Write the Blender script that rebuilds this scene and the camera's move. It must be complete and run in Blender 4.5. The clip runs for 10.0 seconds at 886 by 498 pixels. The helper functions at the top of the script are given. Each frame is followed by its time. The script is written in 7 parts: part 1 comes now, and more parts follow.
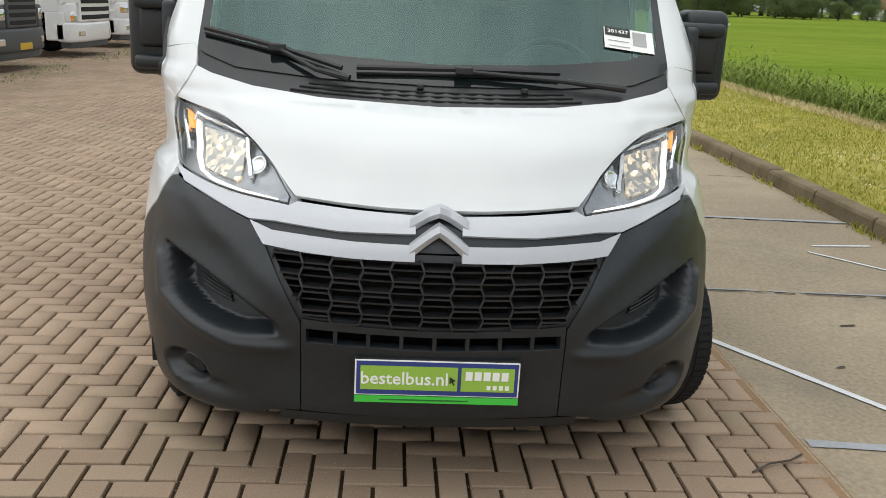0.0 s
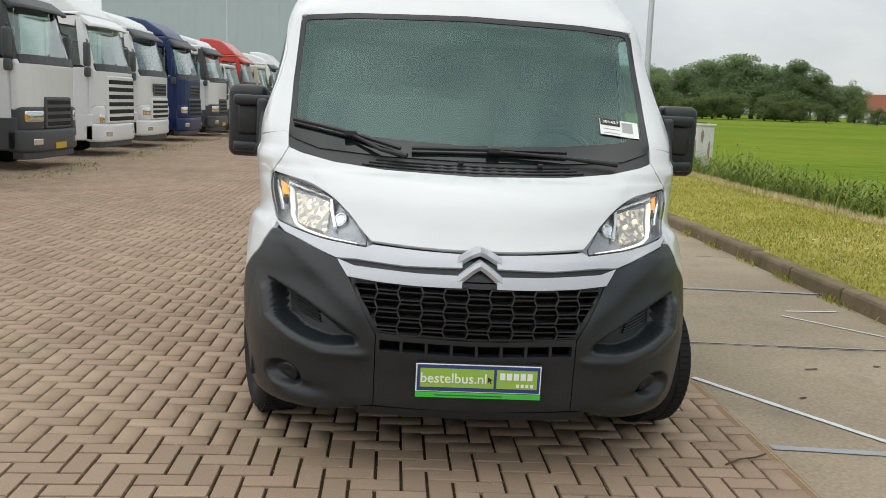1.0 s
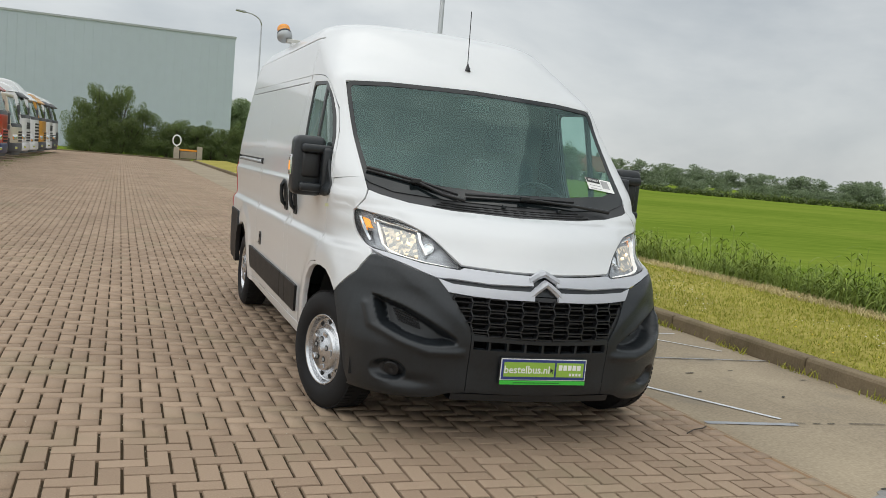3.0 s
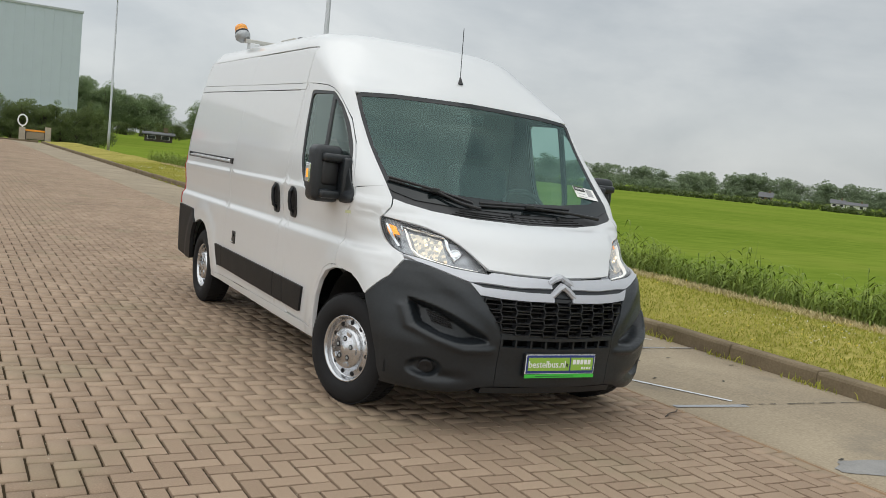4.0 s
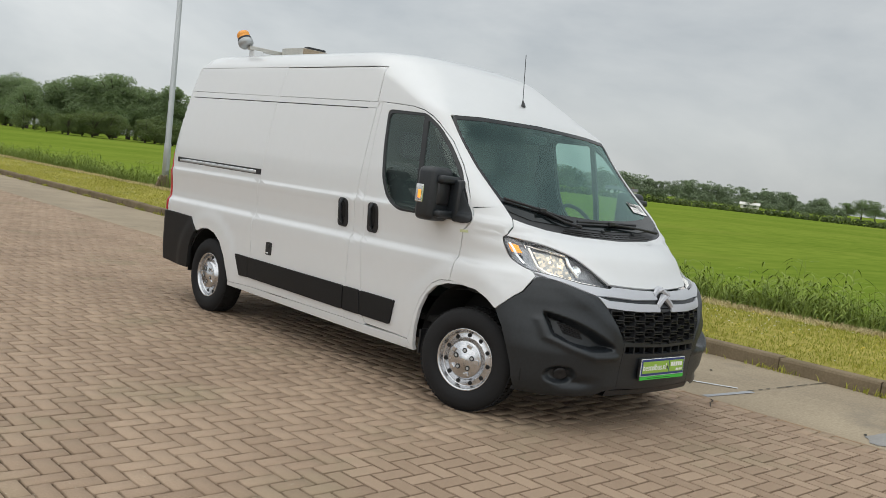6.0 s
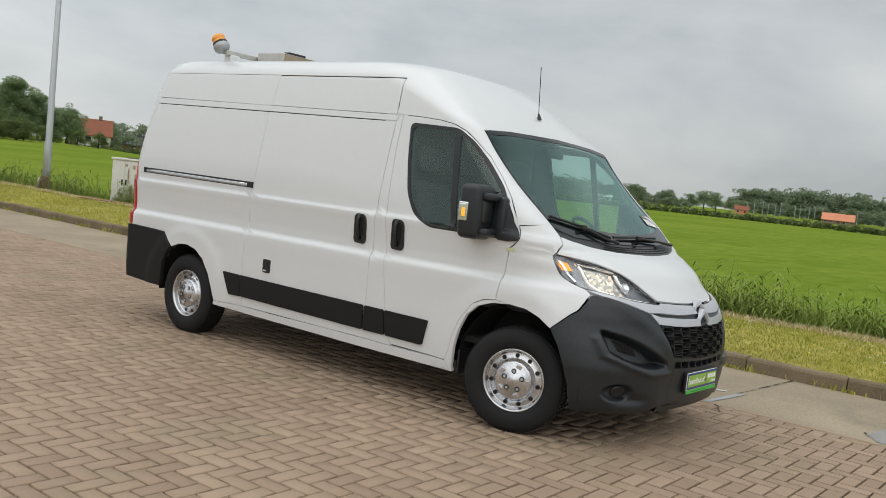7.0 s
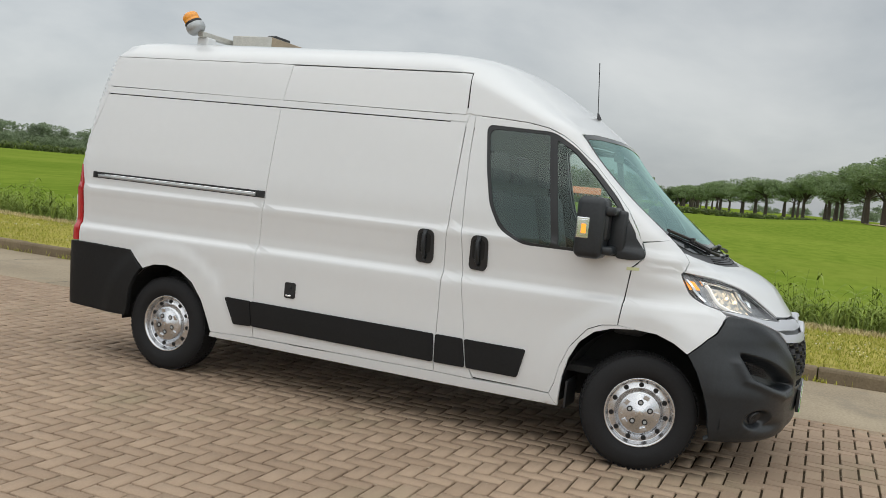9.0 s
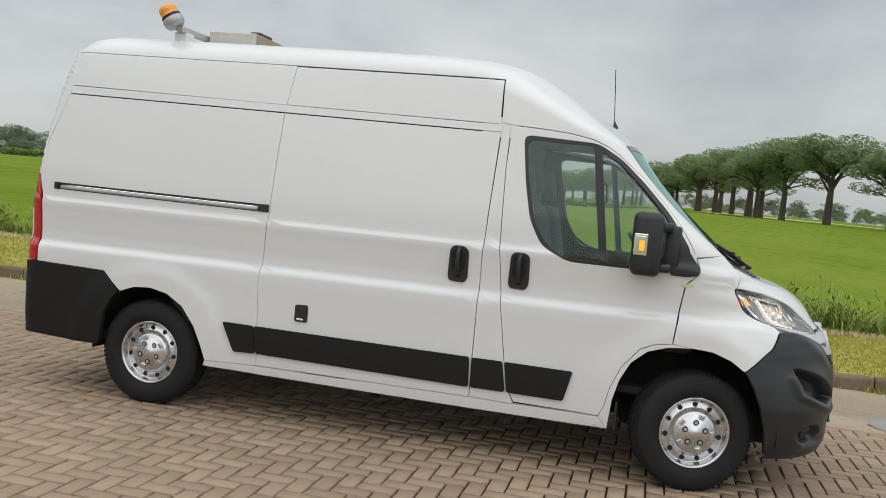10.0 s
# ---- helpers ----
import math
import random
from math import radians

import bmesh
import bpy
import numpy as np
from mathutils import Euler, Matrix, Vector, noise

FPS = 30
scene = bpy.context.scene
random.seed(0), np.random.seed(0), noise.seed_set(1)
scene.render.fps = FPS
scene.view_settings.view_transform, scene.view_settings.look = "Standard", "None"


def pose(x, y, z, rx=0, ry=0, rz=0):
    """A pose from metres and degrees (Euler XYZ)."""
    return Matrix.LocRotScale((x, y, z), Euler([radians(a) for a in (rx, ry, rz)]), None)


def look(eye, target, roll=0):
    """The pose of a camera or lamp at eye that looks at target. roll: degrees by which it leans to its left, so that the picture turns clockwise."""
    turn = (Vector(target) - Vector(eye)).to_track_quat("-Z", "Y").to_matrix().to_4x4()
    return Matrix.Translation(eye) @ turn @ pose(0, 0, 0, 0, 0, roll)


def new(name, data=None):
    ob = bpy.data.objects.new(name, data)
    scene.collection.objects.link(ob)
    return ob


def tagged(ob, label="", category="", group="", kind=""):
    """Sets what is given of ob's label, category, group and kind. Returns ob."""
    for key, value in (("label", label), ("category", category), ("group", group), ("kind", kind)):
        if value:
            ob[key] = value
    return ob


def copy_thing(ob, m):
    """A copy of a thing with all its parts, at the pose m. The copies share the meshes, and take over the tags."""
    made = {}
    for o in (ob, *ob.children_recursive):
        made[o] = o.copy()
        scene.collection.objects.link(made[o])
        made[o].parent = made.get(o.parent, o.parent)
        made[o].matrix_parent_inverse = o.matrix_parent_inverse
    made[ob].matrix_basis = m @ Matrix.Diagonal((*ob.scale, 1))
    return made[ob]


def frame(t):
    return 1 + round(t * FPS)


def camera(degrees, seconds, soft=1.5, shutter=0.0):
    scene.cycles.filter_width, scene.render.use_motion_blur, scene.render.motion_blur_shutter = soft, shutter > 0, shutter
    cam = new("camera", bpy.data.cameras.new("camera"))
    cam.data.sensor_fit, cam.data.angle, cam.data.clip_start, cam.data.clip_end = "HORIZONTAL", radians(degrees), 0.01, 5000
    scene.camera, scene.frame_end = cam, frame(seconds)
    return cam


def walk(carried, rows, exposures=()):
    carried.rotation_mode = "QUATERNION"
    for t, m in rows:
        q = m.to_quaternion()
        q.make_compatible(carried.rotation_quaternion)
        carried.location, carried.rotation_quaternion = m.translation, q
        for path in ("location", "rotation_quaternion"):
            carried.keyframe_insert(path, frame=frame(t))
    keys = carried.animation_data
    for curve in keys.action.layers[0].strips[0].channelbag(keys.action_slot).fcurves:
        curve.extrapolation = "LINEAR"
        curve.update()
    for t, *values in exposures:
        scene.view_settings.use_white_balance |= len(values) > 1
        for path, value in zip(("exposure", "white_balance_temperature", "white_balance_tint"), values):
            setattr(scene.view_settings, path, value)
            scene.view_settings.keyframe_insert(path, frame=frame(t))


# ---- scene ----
# ---- camera and walk ----
cam = camera(52.6, 10.0, soft=0.8)
PATH = [
    (0, (-0.127, -2.41, 1.541), (-0.012, -0.487, 1.004), 2.1),
    (0.5, (-0.157, -2.926, 1.534), (-0.047, -0.979, 1.089), 1.9),
    (1, (-0.338, -3.329, 1.509), (-0.224, -1.358, 1.188), 2.0),
    (1.5, (-0.699, -3.577, 1.458), (-0.461, -1.604, 1.231), 2.9),
    (2, (-1.166, -3.769, 1.473), (-0.778, -1.817, 1.275), 3.8),
    (2.5, (-1.659, -3.981, 1.481), (-1.109, -2.067, 1.296), 4.5),
    (3, (-2.147, -4.087, 1.467), (-1.46, -2.218, 1.279), 4.9),
    (4.5, (-3.742, -3.925, 1.566), (-2.649, -2.261, 1.371), 6.2),
    (5, (-4.259, -3.732, 1.576), (-3.092, -2.121, 1.372), 6.4),
    (5.5, (-4.706, -3.448, 1.566), (-3.427, -1.923, 1.371), 6.4),
    (6.8, (-5.664, -2.380, 1.548), (-4.150, -1.083, 1.394), 6.2),
    (7, (-5.8, -2.13, 1.58), (-4.229, -0.901, 1.424), 6.1),
    (7.5, (-6.0, -1.629, 1.62), (-4.36, -0.497, 1.451), 5.9),
    (8, (-6.103, -1.07, 1.605), (-4.39, -0.052, 1.435), 5.7),
    (8.5, (-6.176, -0.481, 1.593), (-4.412, 0.446, 1.423), 5.5),
    (9, (-6.218, 0.069, 1.581), (-4.383, 0.849, 1.428), 5.5),
    (9.5, (-6.181, 0.676, 1.628), (-4.283, 1.284, 1.468), 5.3),
    (10, (-6.233, 1.272, 1.615), (-4.292, 1.733, 1.472), 5.3),
]
walk(cam, [(t, look(eye, target, roll)) for t, eye, target, roll in PATH], [(0, 0.48), (0.5, 0.45), (1.5, 0.35), (2.5, 0.28), (7, 0.29), (10, 0.34)])

# ---- overcast daylight ----
world = bpy.data.worlds.new("overcast_sky")
scene.world = world
world.use_nodes = True
wt = world.node_tree
wt.nodes.clear()


def wnode(kind, **values):
    n = wt.nodes.new(kind)
    for key, value in values.items():
        n.inputs[key].default_value = value
    return n


w_out = wnode("ShaderNodeOutputWorld")
w_bg = wnode("ShaderNodeBackground", Strength=0.1)
w_sky = wnode("ShaderNodeTexSky")
w_sky.sky_type, w_sky.sun_disc = "NISHITA", False
w_sky.sun_elevation, w_sky.sun_rotation = radians(52), radians(250)
w_co = wnode("ShaderNodeTexCoord")
w_sep = wnode("ShaderNodeSeparateXYZ")
w_map = wnode("ShaderNodeMapping")
w_map.inputs["Scale"].default_value = (1.0, 1.0, 2.4)
w_n = wnode("ShaderNodeTexNoise", Scale=2.4, Detail=6.0, Roughness=0.55)
w_n.inputs["Distortion"].default_value = 0.25
w_ramp = wnode("ShaderNodeValToRGB")
w_ramp.color_ramp.elements[0].position, w_ramp.color_ramp.elements[0].color = 0.30, (0.66, 0.715, 0.755, 1)
w_ramp.color_ramp.elements[1].position, w_ramp.color_ramp.elements[1].color = 0.70, (1.14, 1.17, 1.16, 1)
w_rise = wnode("ShaderNodeMapRange")
for key, value in (("From Min", 0.0), ("From Max", 1.0), ("To Min", 4.9), ("To Max", 8.9)):
    w_rise.inputs[key].default_value = value
w_mul = wt.nodes.new("ShaderNodeVectorMath")
w_mul.operation = "SCALE"
w_mix = wt.nodes.new("ShaderNodeMix")
w_mix.data_type = "RGBA"
w_mix.inputs["Factor"].default_value = 0.93
wl = wt.links.new
wl(w_co.outputs["Generated"], w_map.inputs["Vector"])
wl(w_map.outputs["Vector"], w_n.inputs["Vector"])
wl(w_n.outputs["Fac"], w_ramp.inputs["Fac"])
wl(w_co.outputs["Generated"], w_sep.inputs["Vector"])
wl(w_sep.outputs["Z"], w_rise.inputs["Value"])
# the cloud cover is more broken overhead than towards the horizon
w_high = wnode("ShaderNodeValToRGB")
w_high.color_ramp.elements[0].position, w_high.color_ramp.elements[0].color = 0.40, (0.50, 0.56, 0.60, 1)
w_high.color_ramp.elements[1].position, w_high.color_ramp.elements[1].color = 0.63, (1.32, 1.33, 1.29, 1)
w_up = wnode("ShaderNodeMapRange")
w_up.inputs["From Min"].default_value, w_up.inputs["From Max"].default_value = 0.55, 0.85
w_lift = wt.nodes.new("ShaderNodeMix")
w_lift.data_type = "RGBA"
wl(w_n.outputs["Fac"], w_high.inputs["Fac"])
wl(w_sep.outputs["Z"], w_up.inputs["Value"])
wl(w_up.outputs["Result"], w_lift.inputs["Factor"])
wl(w_ramp.outputs["Color"], w_lift.inputs["A"])
wl(w_high.outputs["Color"], w_lift.inputs["B"])
wl(w_lift.outputs["Result"], w_mul.inputs[0])
w_side = wnode("ShaderNodeValToRGB")
w_side.color_ramp.elements[0].position, w_side.color_ramp.elements[0].color = 0.0, (1.25, 1.25, 1.25, 1)
w_side.color_ramp.elements[1].position, w_side.color_ramp.elements[1].color = 1.0, (1.18, 1.18, 1.18, 1)
w_mid = w_side.color_ramp.elements.new(0.5)
w_mid.color = (1.0, 1.0, 1.0, 1)
w_turn = wnode("ShaderNodeMapRange")
w_turn.inputs["From Min"].default_value, w_turn.inputs["From Max"].default_value = -1.0, 1.0
wl(w_sep.outputs["Y"], w_turn.inputs["Value"])
wl(w_turn.outputs["Result"], w_side.inputs["Fac"])
w_both = wt.nodes.new("ShaderNodeMath")
w_both.operation = "MULTIPLY"
wl(w_rise.outputs["Result"], w_both.inputs[0])
wl(w_side.outputs["Color"], w_both.inputs[1])
# the cover is thicker towards the open fields
w_east = wnode("ShaderNodeMapRange")
for key, value in (("From Min", 0.1), ("From Max", 1.0), ("To Min", 1.0), ("To Max", 0.82)):
    w_east.inputs[key].default_value = value
w_thick = wt.nodes.new("ShaderNodeMath")
w_thick.operation = "MULTIPLY"
wl(w_sep.outputs["X"], w_east.inputs["Value"])
wl(w_east.outputs["Result"], w_thick.inputs[0])
wl(w_both.outputs[0], w_thick.inputs[1])
wl(w_thick.outputs[0], w_mul.inputs["Scale"])
wl(w_sky.outputs["Color"], w_mix.inputs["A"])
wl(w_mul.outputs["Vector"], w_mix.inputs["B"])
wl(w_mix.outputs["Result"], w_bg.inputs["Color"])
wl(w_bg.outputs["Background"], w_out.inputs["Surface"])

sun_data = bpy.data.lights.new("sun", "SUN")
sun_data.energy, sun_data.angle, sun_data.color = 0.85, radians(110), (1.0, 0.97, 0.92)
sun = new("sun", sun_data)
sun.matrix_world = look((-5.5, -2, 12), (0, 0, 0))

# ---- materials ----
def surface(name, color, rough=0.6, metal=0.0, vary=0.12, scale=6.0, fine=90.0, bump=0.0, bump_scale=300.0, coat=0.0, tint=None, pieces=0.0, island=False, spec=0.5, stain=None, stain_scale=0.35, stain_low=0.55, stain_high=0.75):
    """A material with two sizes of variation, relief and, for pieces, a shade of their own."""
    m = bpy.data.materials.new(name)
    m.use_nodes = True
    t = m.node_tree
    b = t.nodes["Principled BSDF"]
    b.inputs["Roughness"].default_value, b.inputs["Metallic"].default_value = rough, metal
    b.inputs["Coat Weight"].default_value, b.inputs["Coat Roughness"].default_value = coat, 0.06
    b.inputs["Specular IOR Level"].default_value = spec
    co = t.nodes.new("ShaderNodeTexCoord")
    n1, n2 = t.nodes.new("ShaderNodeTexNoise"), t.nodes.new("ShaderNodeTexNoise")
    n1.inputs["Scale"].default_value, n1.inputs["Detail"].default_value = scale, 4
    n2.inputs["Scale"].default_value, n2.inputs["Detail"].default_value = fine, 3
    add = t.nodes.new("ShaderNodeMath")
    add.operation = "ADD"
    t.links.new(co.outputs["Object"], n1.inputs["Vector"])
    t.links.new(co.outputs["Object"], n2.inputs["Vector"])
    t.links.new(n1.outputs["Fac"], add.inputs[0])
    t.links.new(n2.outputs["Fac"], add.inputs[1])
    last = add
    if pieces:
        info = t.nodes.new("ShaderNodeNewGeometry" if island else "ShaderNodeObjectInfo")
        out = info.outputs["Random Per Island" if island else "Random"]
        mul = t.nodes.new("ShaderNodeMath")
        mul.operation, mul.inputs[1].default_value = "MULTIPLY_ADD", pieces
        t.links.new(out, mul.inputs[0])
        t.links.new(add.outputs[0], mul.inputs[2])
        last = mul
    rng = t.nodes.new("ShaderNodeMapRange")
    rng.inputs["From Min"].default_value, rng.inputs["From Max"].default_value = 0.55, 1.45 + pieces
    t.links.new(last.outputs[0], rng.inputs["Value"])
    mix = t.nodes.new("ShaderNodeMix")
    mix.data_type = "RGBA"
    dark = [c * (1 - vary) for c in color]
    light = list(tint) if tint else [min(1.0, c * (1 + vary)) for c in color]
    mix.inputs["A"].default_value, mix.inputs["B"].default_value = (*dark, 1), (*light, 1)
    t.links.new(rng.outputs["Result"], mix.inputs["Factor"])
    t.links.new(mix.outputs["Result"], b.inputs["Base Color"])
    if stain:
        ns, rs, ms = t.nodes.new("ShaderNodeTexNoise"), t.nodes.new("ShaderNodeMapRange"), t.nodes.new("ShaderNodeMix")
        cw = t.nodes.new("ShaderNodeNewGeometry")
        ns.inputs["Scale"].default_value, ns.inputs["Detail"].default_value, ns.inputs["Roughness"].default_value = stain_scale, 7, 0.62
        rs.inputs["From Min"].default_value, rs.inputs["From Max"].default_value = stain_low, stain_high
        ms.data_type = "RGBA"
        ms.inputs["B"].default_value = (*stain, 1)
        t.links.new(cw.outputs["Position"], ns.inputs["Vector"])
        t.links.new(ns.outputs["Fac"], rs.inputs["Value"])
        t.links.new(rs.outputs["Result"], ms.inputs["Factor"])
        t.links.new(mix.outputs["Result"], ms.inputs["A"])
        t.links.new(ms.outputs["Result"], b.inputs["Base Color"])
    rr = t.nodes.new("ShaderNodeMapRange")
    rr.inputs["To Min"].default_value, rr.inputs["To Max"].default_value = rough * 0.85, min(1.0, rough * 1.15)
    t.links.new(n1.outputs["Fac"], rr.inputs["Value"])
    t.links.new(rr.outputs["Result"], b.inputs["Roughness"])
    if bump:
        n3 = t.nodes.new("ShaderNodeTexNoise")
        n3.inputs["Scale"].default_value, n3.inputs["Detail"].default_value = bump_scale, 2
        bp = t.nodes.new("ShaderNodeBump")
        bp.inputs["Strength"].default_value, bp.inputs["Distance"].default_value = bump, 0.004
        t.links.new(co.outputs["Object"], n3.inputs["Vector"])
        t.links.new(n3.outputs["Fac"], bp.inputs["Height"])
        t.links.new(bp.outputs["Normal"], b.inputs["Normal"])
    return m


def glass(name, tint, ior=1.5, gloss=0.0, sheen=(1, 1, 1)):
    m = bpy.data.materials.new(name)
    m.use_nodes = True
    t = m.node_tree
    t.nodes.remove(t.nodes["Principled BSDF"])
    tr, gl, fr, mx, pw, ad = (t.nodes.new(k) for k in ("ShaderNodeBsdfTransparent", "ShaderNodeBsdfGlossy", "ShaderNodeLayerWeight", "ShaderNodeMixShader", "ShaderNodeMath", "ShaderNodeMath"))
    tr.inputs["Color"].default_value = (*tint, 1)
    gl.inputs["Roughness"].default_value = gloss
    gl.inputs["Color"].default_value = (*sheen, 1)
    fr.inputs["Blend"].default_value = 0.5
    f0 = ((ior - 1) / (ior + 1)) ** 2
    pw.operation, pw.inputs[1].default_value = "POWER", 4.0
    ad.operation, ad.inputs[1].default_value, ad.inputs[2].default_value = "MULTIPLY_ADD", 1 - f0, f0
    t.links.new(fr.outputs["Facing"], pw.inputs[0])
    t.links.new(pw.outputs[0], ad.inputs[0])
    t.links.new(ad.outputs[0], mx.inputs[0])
    t.links.new(tr.outputs[0], mx.inputs[1])
    t.links.new(gl.outputs[0], mx.inputs[2])
    t.links.new(mx.outputs[0], t.nodes["Material Output"].inputs["Surface"])
    return m


def lamp_light(name, color, strength):
    m = bpy.data.materials.new(name)
    m.use_nodes = True
    b = m.node_tree.nodes["Principled BSDF"]
    b.inputs["Base Color"].default_value = (*color, 1)
    b.inputs["Emission Color"].default_value = (*color, 1)
    b.inputs["Emission Strength"].default_value = strength
    return m


def glowing_reflector(name, color, strength):
    """A faceted reflector; its bulb's light is put in as emission that differs by facet."""
    m = lamp_light(name, color, strength)
    t = m.node_tree
    b = t.nodes["Principled BSDF"]
    b.inputs["Metallic"].default_value, b.inputs["Roughness"].default_value = 0.8, 0.35
    b.inputs["Base Color"].default_value = (0.45, 0.44, 0.42, 1)
    co, vo, rg = t.nodes.new("ShaderNodeTexCoord"), t.nodes.new("ShaderNodeTexVoronoi"), t.nodes.new("ShaderNodeMapRange")
    vo.inputs["Scale"].default_value = 55
    rg.inputs["From Min"].default_value, rg.inputs["From Max"].default_value = 0.42, 0.95
    rg.inputs["To Min"].default_value, rg.inputs["To Max"].default_value = 0.0, strength * 2.2
    t.links.new(co.outputs["Object"], vo.inputs["Vector"])
    t.links.new(vo.outputs["Color"], rg.inputs["Value"])
    t.links.new(rg.outputs["Result"], b.inputs["Emission Strength"])
    return m


def leaves(name, dark, light):
    """Leaves that let part of the light through."""
    m = surface(name, dark, 0.45, vary=0.0, tint=light, scale=0.6, fine=3.0, pieces=0.9, island=True, spec=0.7)
    t = m.node_tree
    b = t.nodes["Principled BSDF"]
    tr, mx = t.nodes.new("ShaderNodeBsdfTranslucent"), t.nodes.new("ShaderNodeMixShader")
    mx.inputs[0].default_value = 0.55
    t.links.new(b.inputs["Base Color"].links[0].from_socket, tr.inputs["Color"])
    t.links.new(b.outputs[0], mx.inputs[1])
    t.links.new(tr.outputs[0], mx.inputs[2])
    t.links.new(mx.outputs[0], t.nodes["Material Output"].inputs["Surface"])
    return m


M_WHITE = surface("white_car_paint", (0.69, 0.705, 0.715), 0.30, vary=0.015, scale=1.2, fine=14, coat=0.75)
M_BLACK = surface("black_textured_plastic", (0.015, 0.0185, 0.022), 0.36, vary=0.32, scale=5, fine=60, bump=0.12, bump_scale=900)
M_BLACK3 = surface("matt_black_moulding", (0.012, 0.0125, 0.0135), 0.5, vary=0.2, scale=4, fine=50, bump=0.1, bump_scale=900, spec=0.25)
M_BLACK2 = surface("smooth_black_plastic", (0.018, 0.019, 0.021), 0.38, vary=0.15, scale=8)
# near-black for underbody parts, and painted shade for hollows, holes and the inside
M_DARK = surface("black_liner_and_shade", (0.012, 0.012, 0.012), 0.9, vary=0.1)
M_SATIN = surface("satin_silver_trim", (0.52, 0.535, 0.57), 0.3, metal=0.3, vary=0.04, scale=3)
M_CHROME = surface("chrome", (0.85, 0.86, 0.87), 0.09, metal=1.0, vary=0.03)
M_RUBBER = surface("tyre_rubber", (0.014, 0.014, 0.015), 0.78, vary=0.3, scale=14, fine=120, bump=0.2, bump_scale=400, spec=0.3)
M_STEEL = surface("silver_wheel_paint", (0.62, 0.63, 0.65), 0.26, metal=0.9, vary=0.08, scale=25)
M_GLASS = glass("green_tinted_windscreen", (0.48, 0.70, 0.66), 1.85, 0.0, (0.68, 0.97, 0.92))
M_GLASS3 = glass("pale_green_side_glass", (0.80, 0.88, 0.83), 1.8, 0.0, (0.85, 1.0, 0.94))
M_FRIT = surface("black_glass_edge", (0.008, 0.011, 0.012), 0.06, vary=0.05)
M_GLASS2 = glass("clear_lamp_lens", (0.93, 0.95, 0.96), 1.45)
M_SEAT = surface("dark_grey_seat_cloth", (0.07, 0.075, 0.085), 0.95, vary=0.25, scale=30, bump=0.2)
M_DASH = surface("dark_dashboard_plastic", (0.055, 0.06, 0.065), 0.6, vary=0.1, bump=0.1)
M_LINER = surface("grey_cab_lining", (0.10, 0.105, 0.10), 0.9, vary=0.06)
M_ORANGE = surface("amber_plastic", (0.85, 0.33, 0.03), 0.25, vary=0.1, coat=0.5)
M_RED = surface("red_lamp_plastic", (0.45, 0.015, 0.02), 0.2, vary=0.1, coat=0.5)
M_LABEL = surface("white_paper", (0.85, 0.85, 0.83), 0.7, vary=0.02)
M_INK = surface("black_ink", (0.02, 0.02, 0.02), 0.6, vary=0.05)
M_BLUE = surface("plate_blue", (0.03, 0.05, 0.22), 0.4, vary=0.05)
M_GREEN = surface("plate_lime_green", (0.30, 0.50, 0.07), 0.4, vary=0.05)
M_GREEN2 = surface("plate_bright_green", (0.06, 0.55, 0.06), 0.4, vary=0.05)
M_DRL = lamp_light("lit_lamp", (1.0, 0.80, 0.52), 1.6)
# reflector emits in place of mirroring its bulb
M_REFLECT = glowing_reflector("glowing_reflector", (1.0, 0.76, 0.45), 0.34)
M_IND = lamp_light("lit_indicator", (1.0, 0.36, 0.04), 0.6)
M_ALU = surface("weathered_aluminium", (0.55, 0.54, 0.50), 0.45, metal=0.6, vary=0.15, scale=20)

M_BRICK = surface("brown_concrete_paver", (0.320, 0.222, 0.150), 0.9, vary=0.30, tint=(0.47, 0.35, 0.25), scale=0.55, fine=130, bump=0.5, bump_scale=260, pieces=0.4, spec=0.35, stain=(0.28, 0.232, 0.15), stain_scale=0.9)
M_BRICKS = surface("brown_concrete_pavers", (0.320, 0.222, 0.150), 0.9, vary=0.30, tint=(0.47, 0.35, 0.25), scale=0.55, fine=130, bump=0.5, bump_scale=260, pieces=0.4, island=True, spec=0.35, stain=(0.28, 0.232, 0.15), stain_scale=0.9)
M_JOINT = surface("sandy_joint", (0.060, 0.045, 0.028), 0.95, vary=0.3, scale=1.5, fine=60, spec=0.05)
M_CONC = surface("worn_concrete", (0.285, 0.228, 0.158), 0.92, vary=0.28, tint=(0.44, 0.365, 0.26), scale=0.8, fine=45, bump=0.3, bump_scale=120, spec=0.3, stain=(0.20, 0.175, 0.14), stain_scale=1.3, stain_low=0.56, stain_high=0.80)
M_KERB = surface("weathered_kerb", (0.20, 0.158, 0.105), 0.95, vary=0.4, scale=3, fine=50, bump=0.6, bump_scale=60, pieces=0.3, spec=0.1, stain=(0.13, 0.11, 0.06), stain_scale=2.2, stain_low=0.5, stain_high=0.7)
M_LINE = surface("worn_white_road_paint", (0.62, 0.63, 0.64), 0.8, vary=0.2, scale=9, fine=80)
M_STAIN = surface("grey_filler", (0.33, 0.34, 0.36), 0.8, vary=0.2, scale=6)
M_FIELD = surface("green_wheat_field", (0.128, 0.208, 0.024), 1.0, vary=0.18, tint=(0.215, 0.278, 0.043), scale=0.05, fine=1.3, bump=0.0, spec=0.0, stain=(0.21, 0.245, 0.045), stain_scale=0.05, stain_low=0.5, stain_high=0.9)
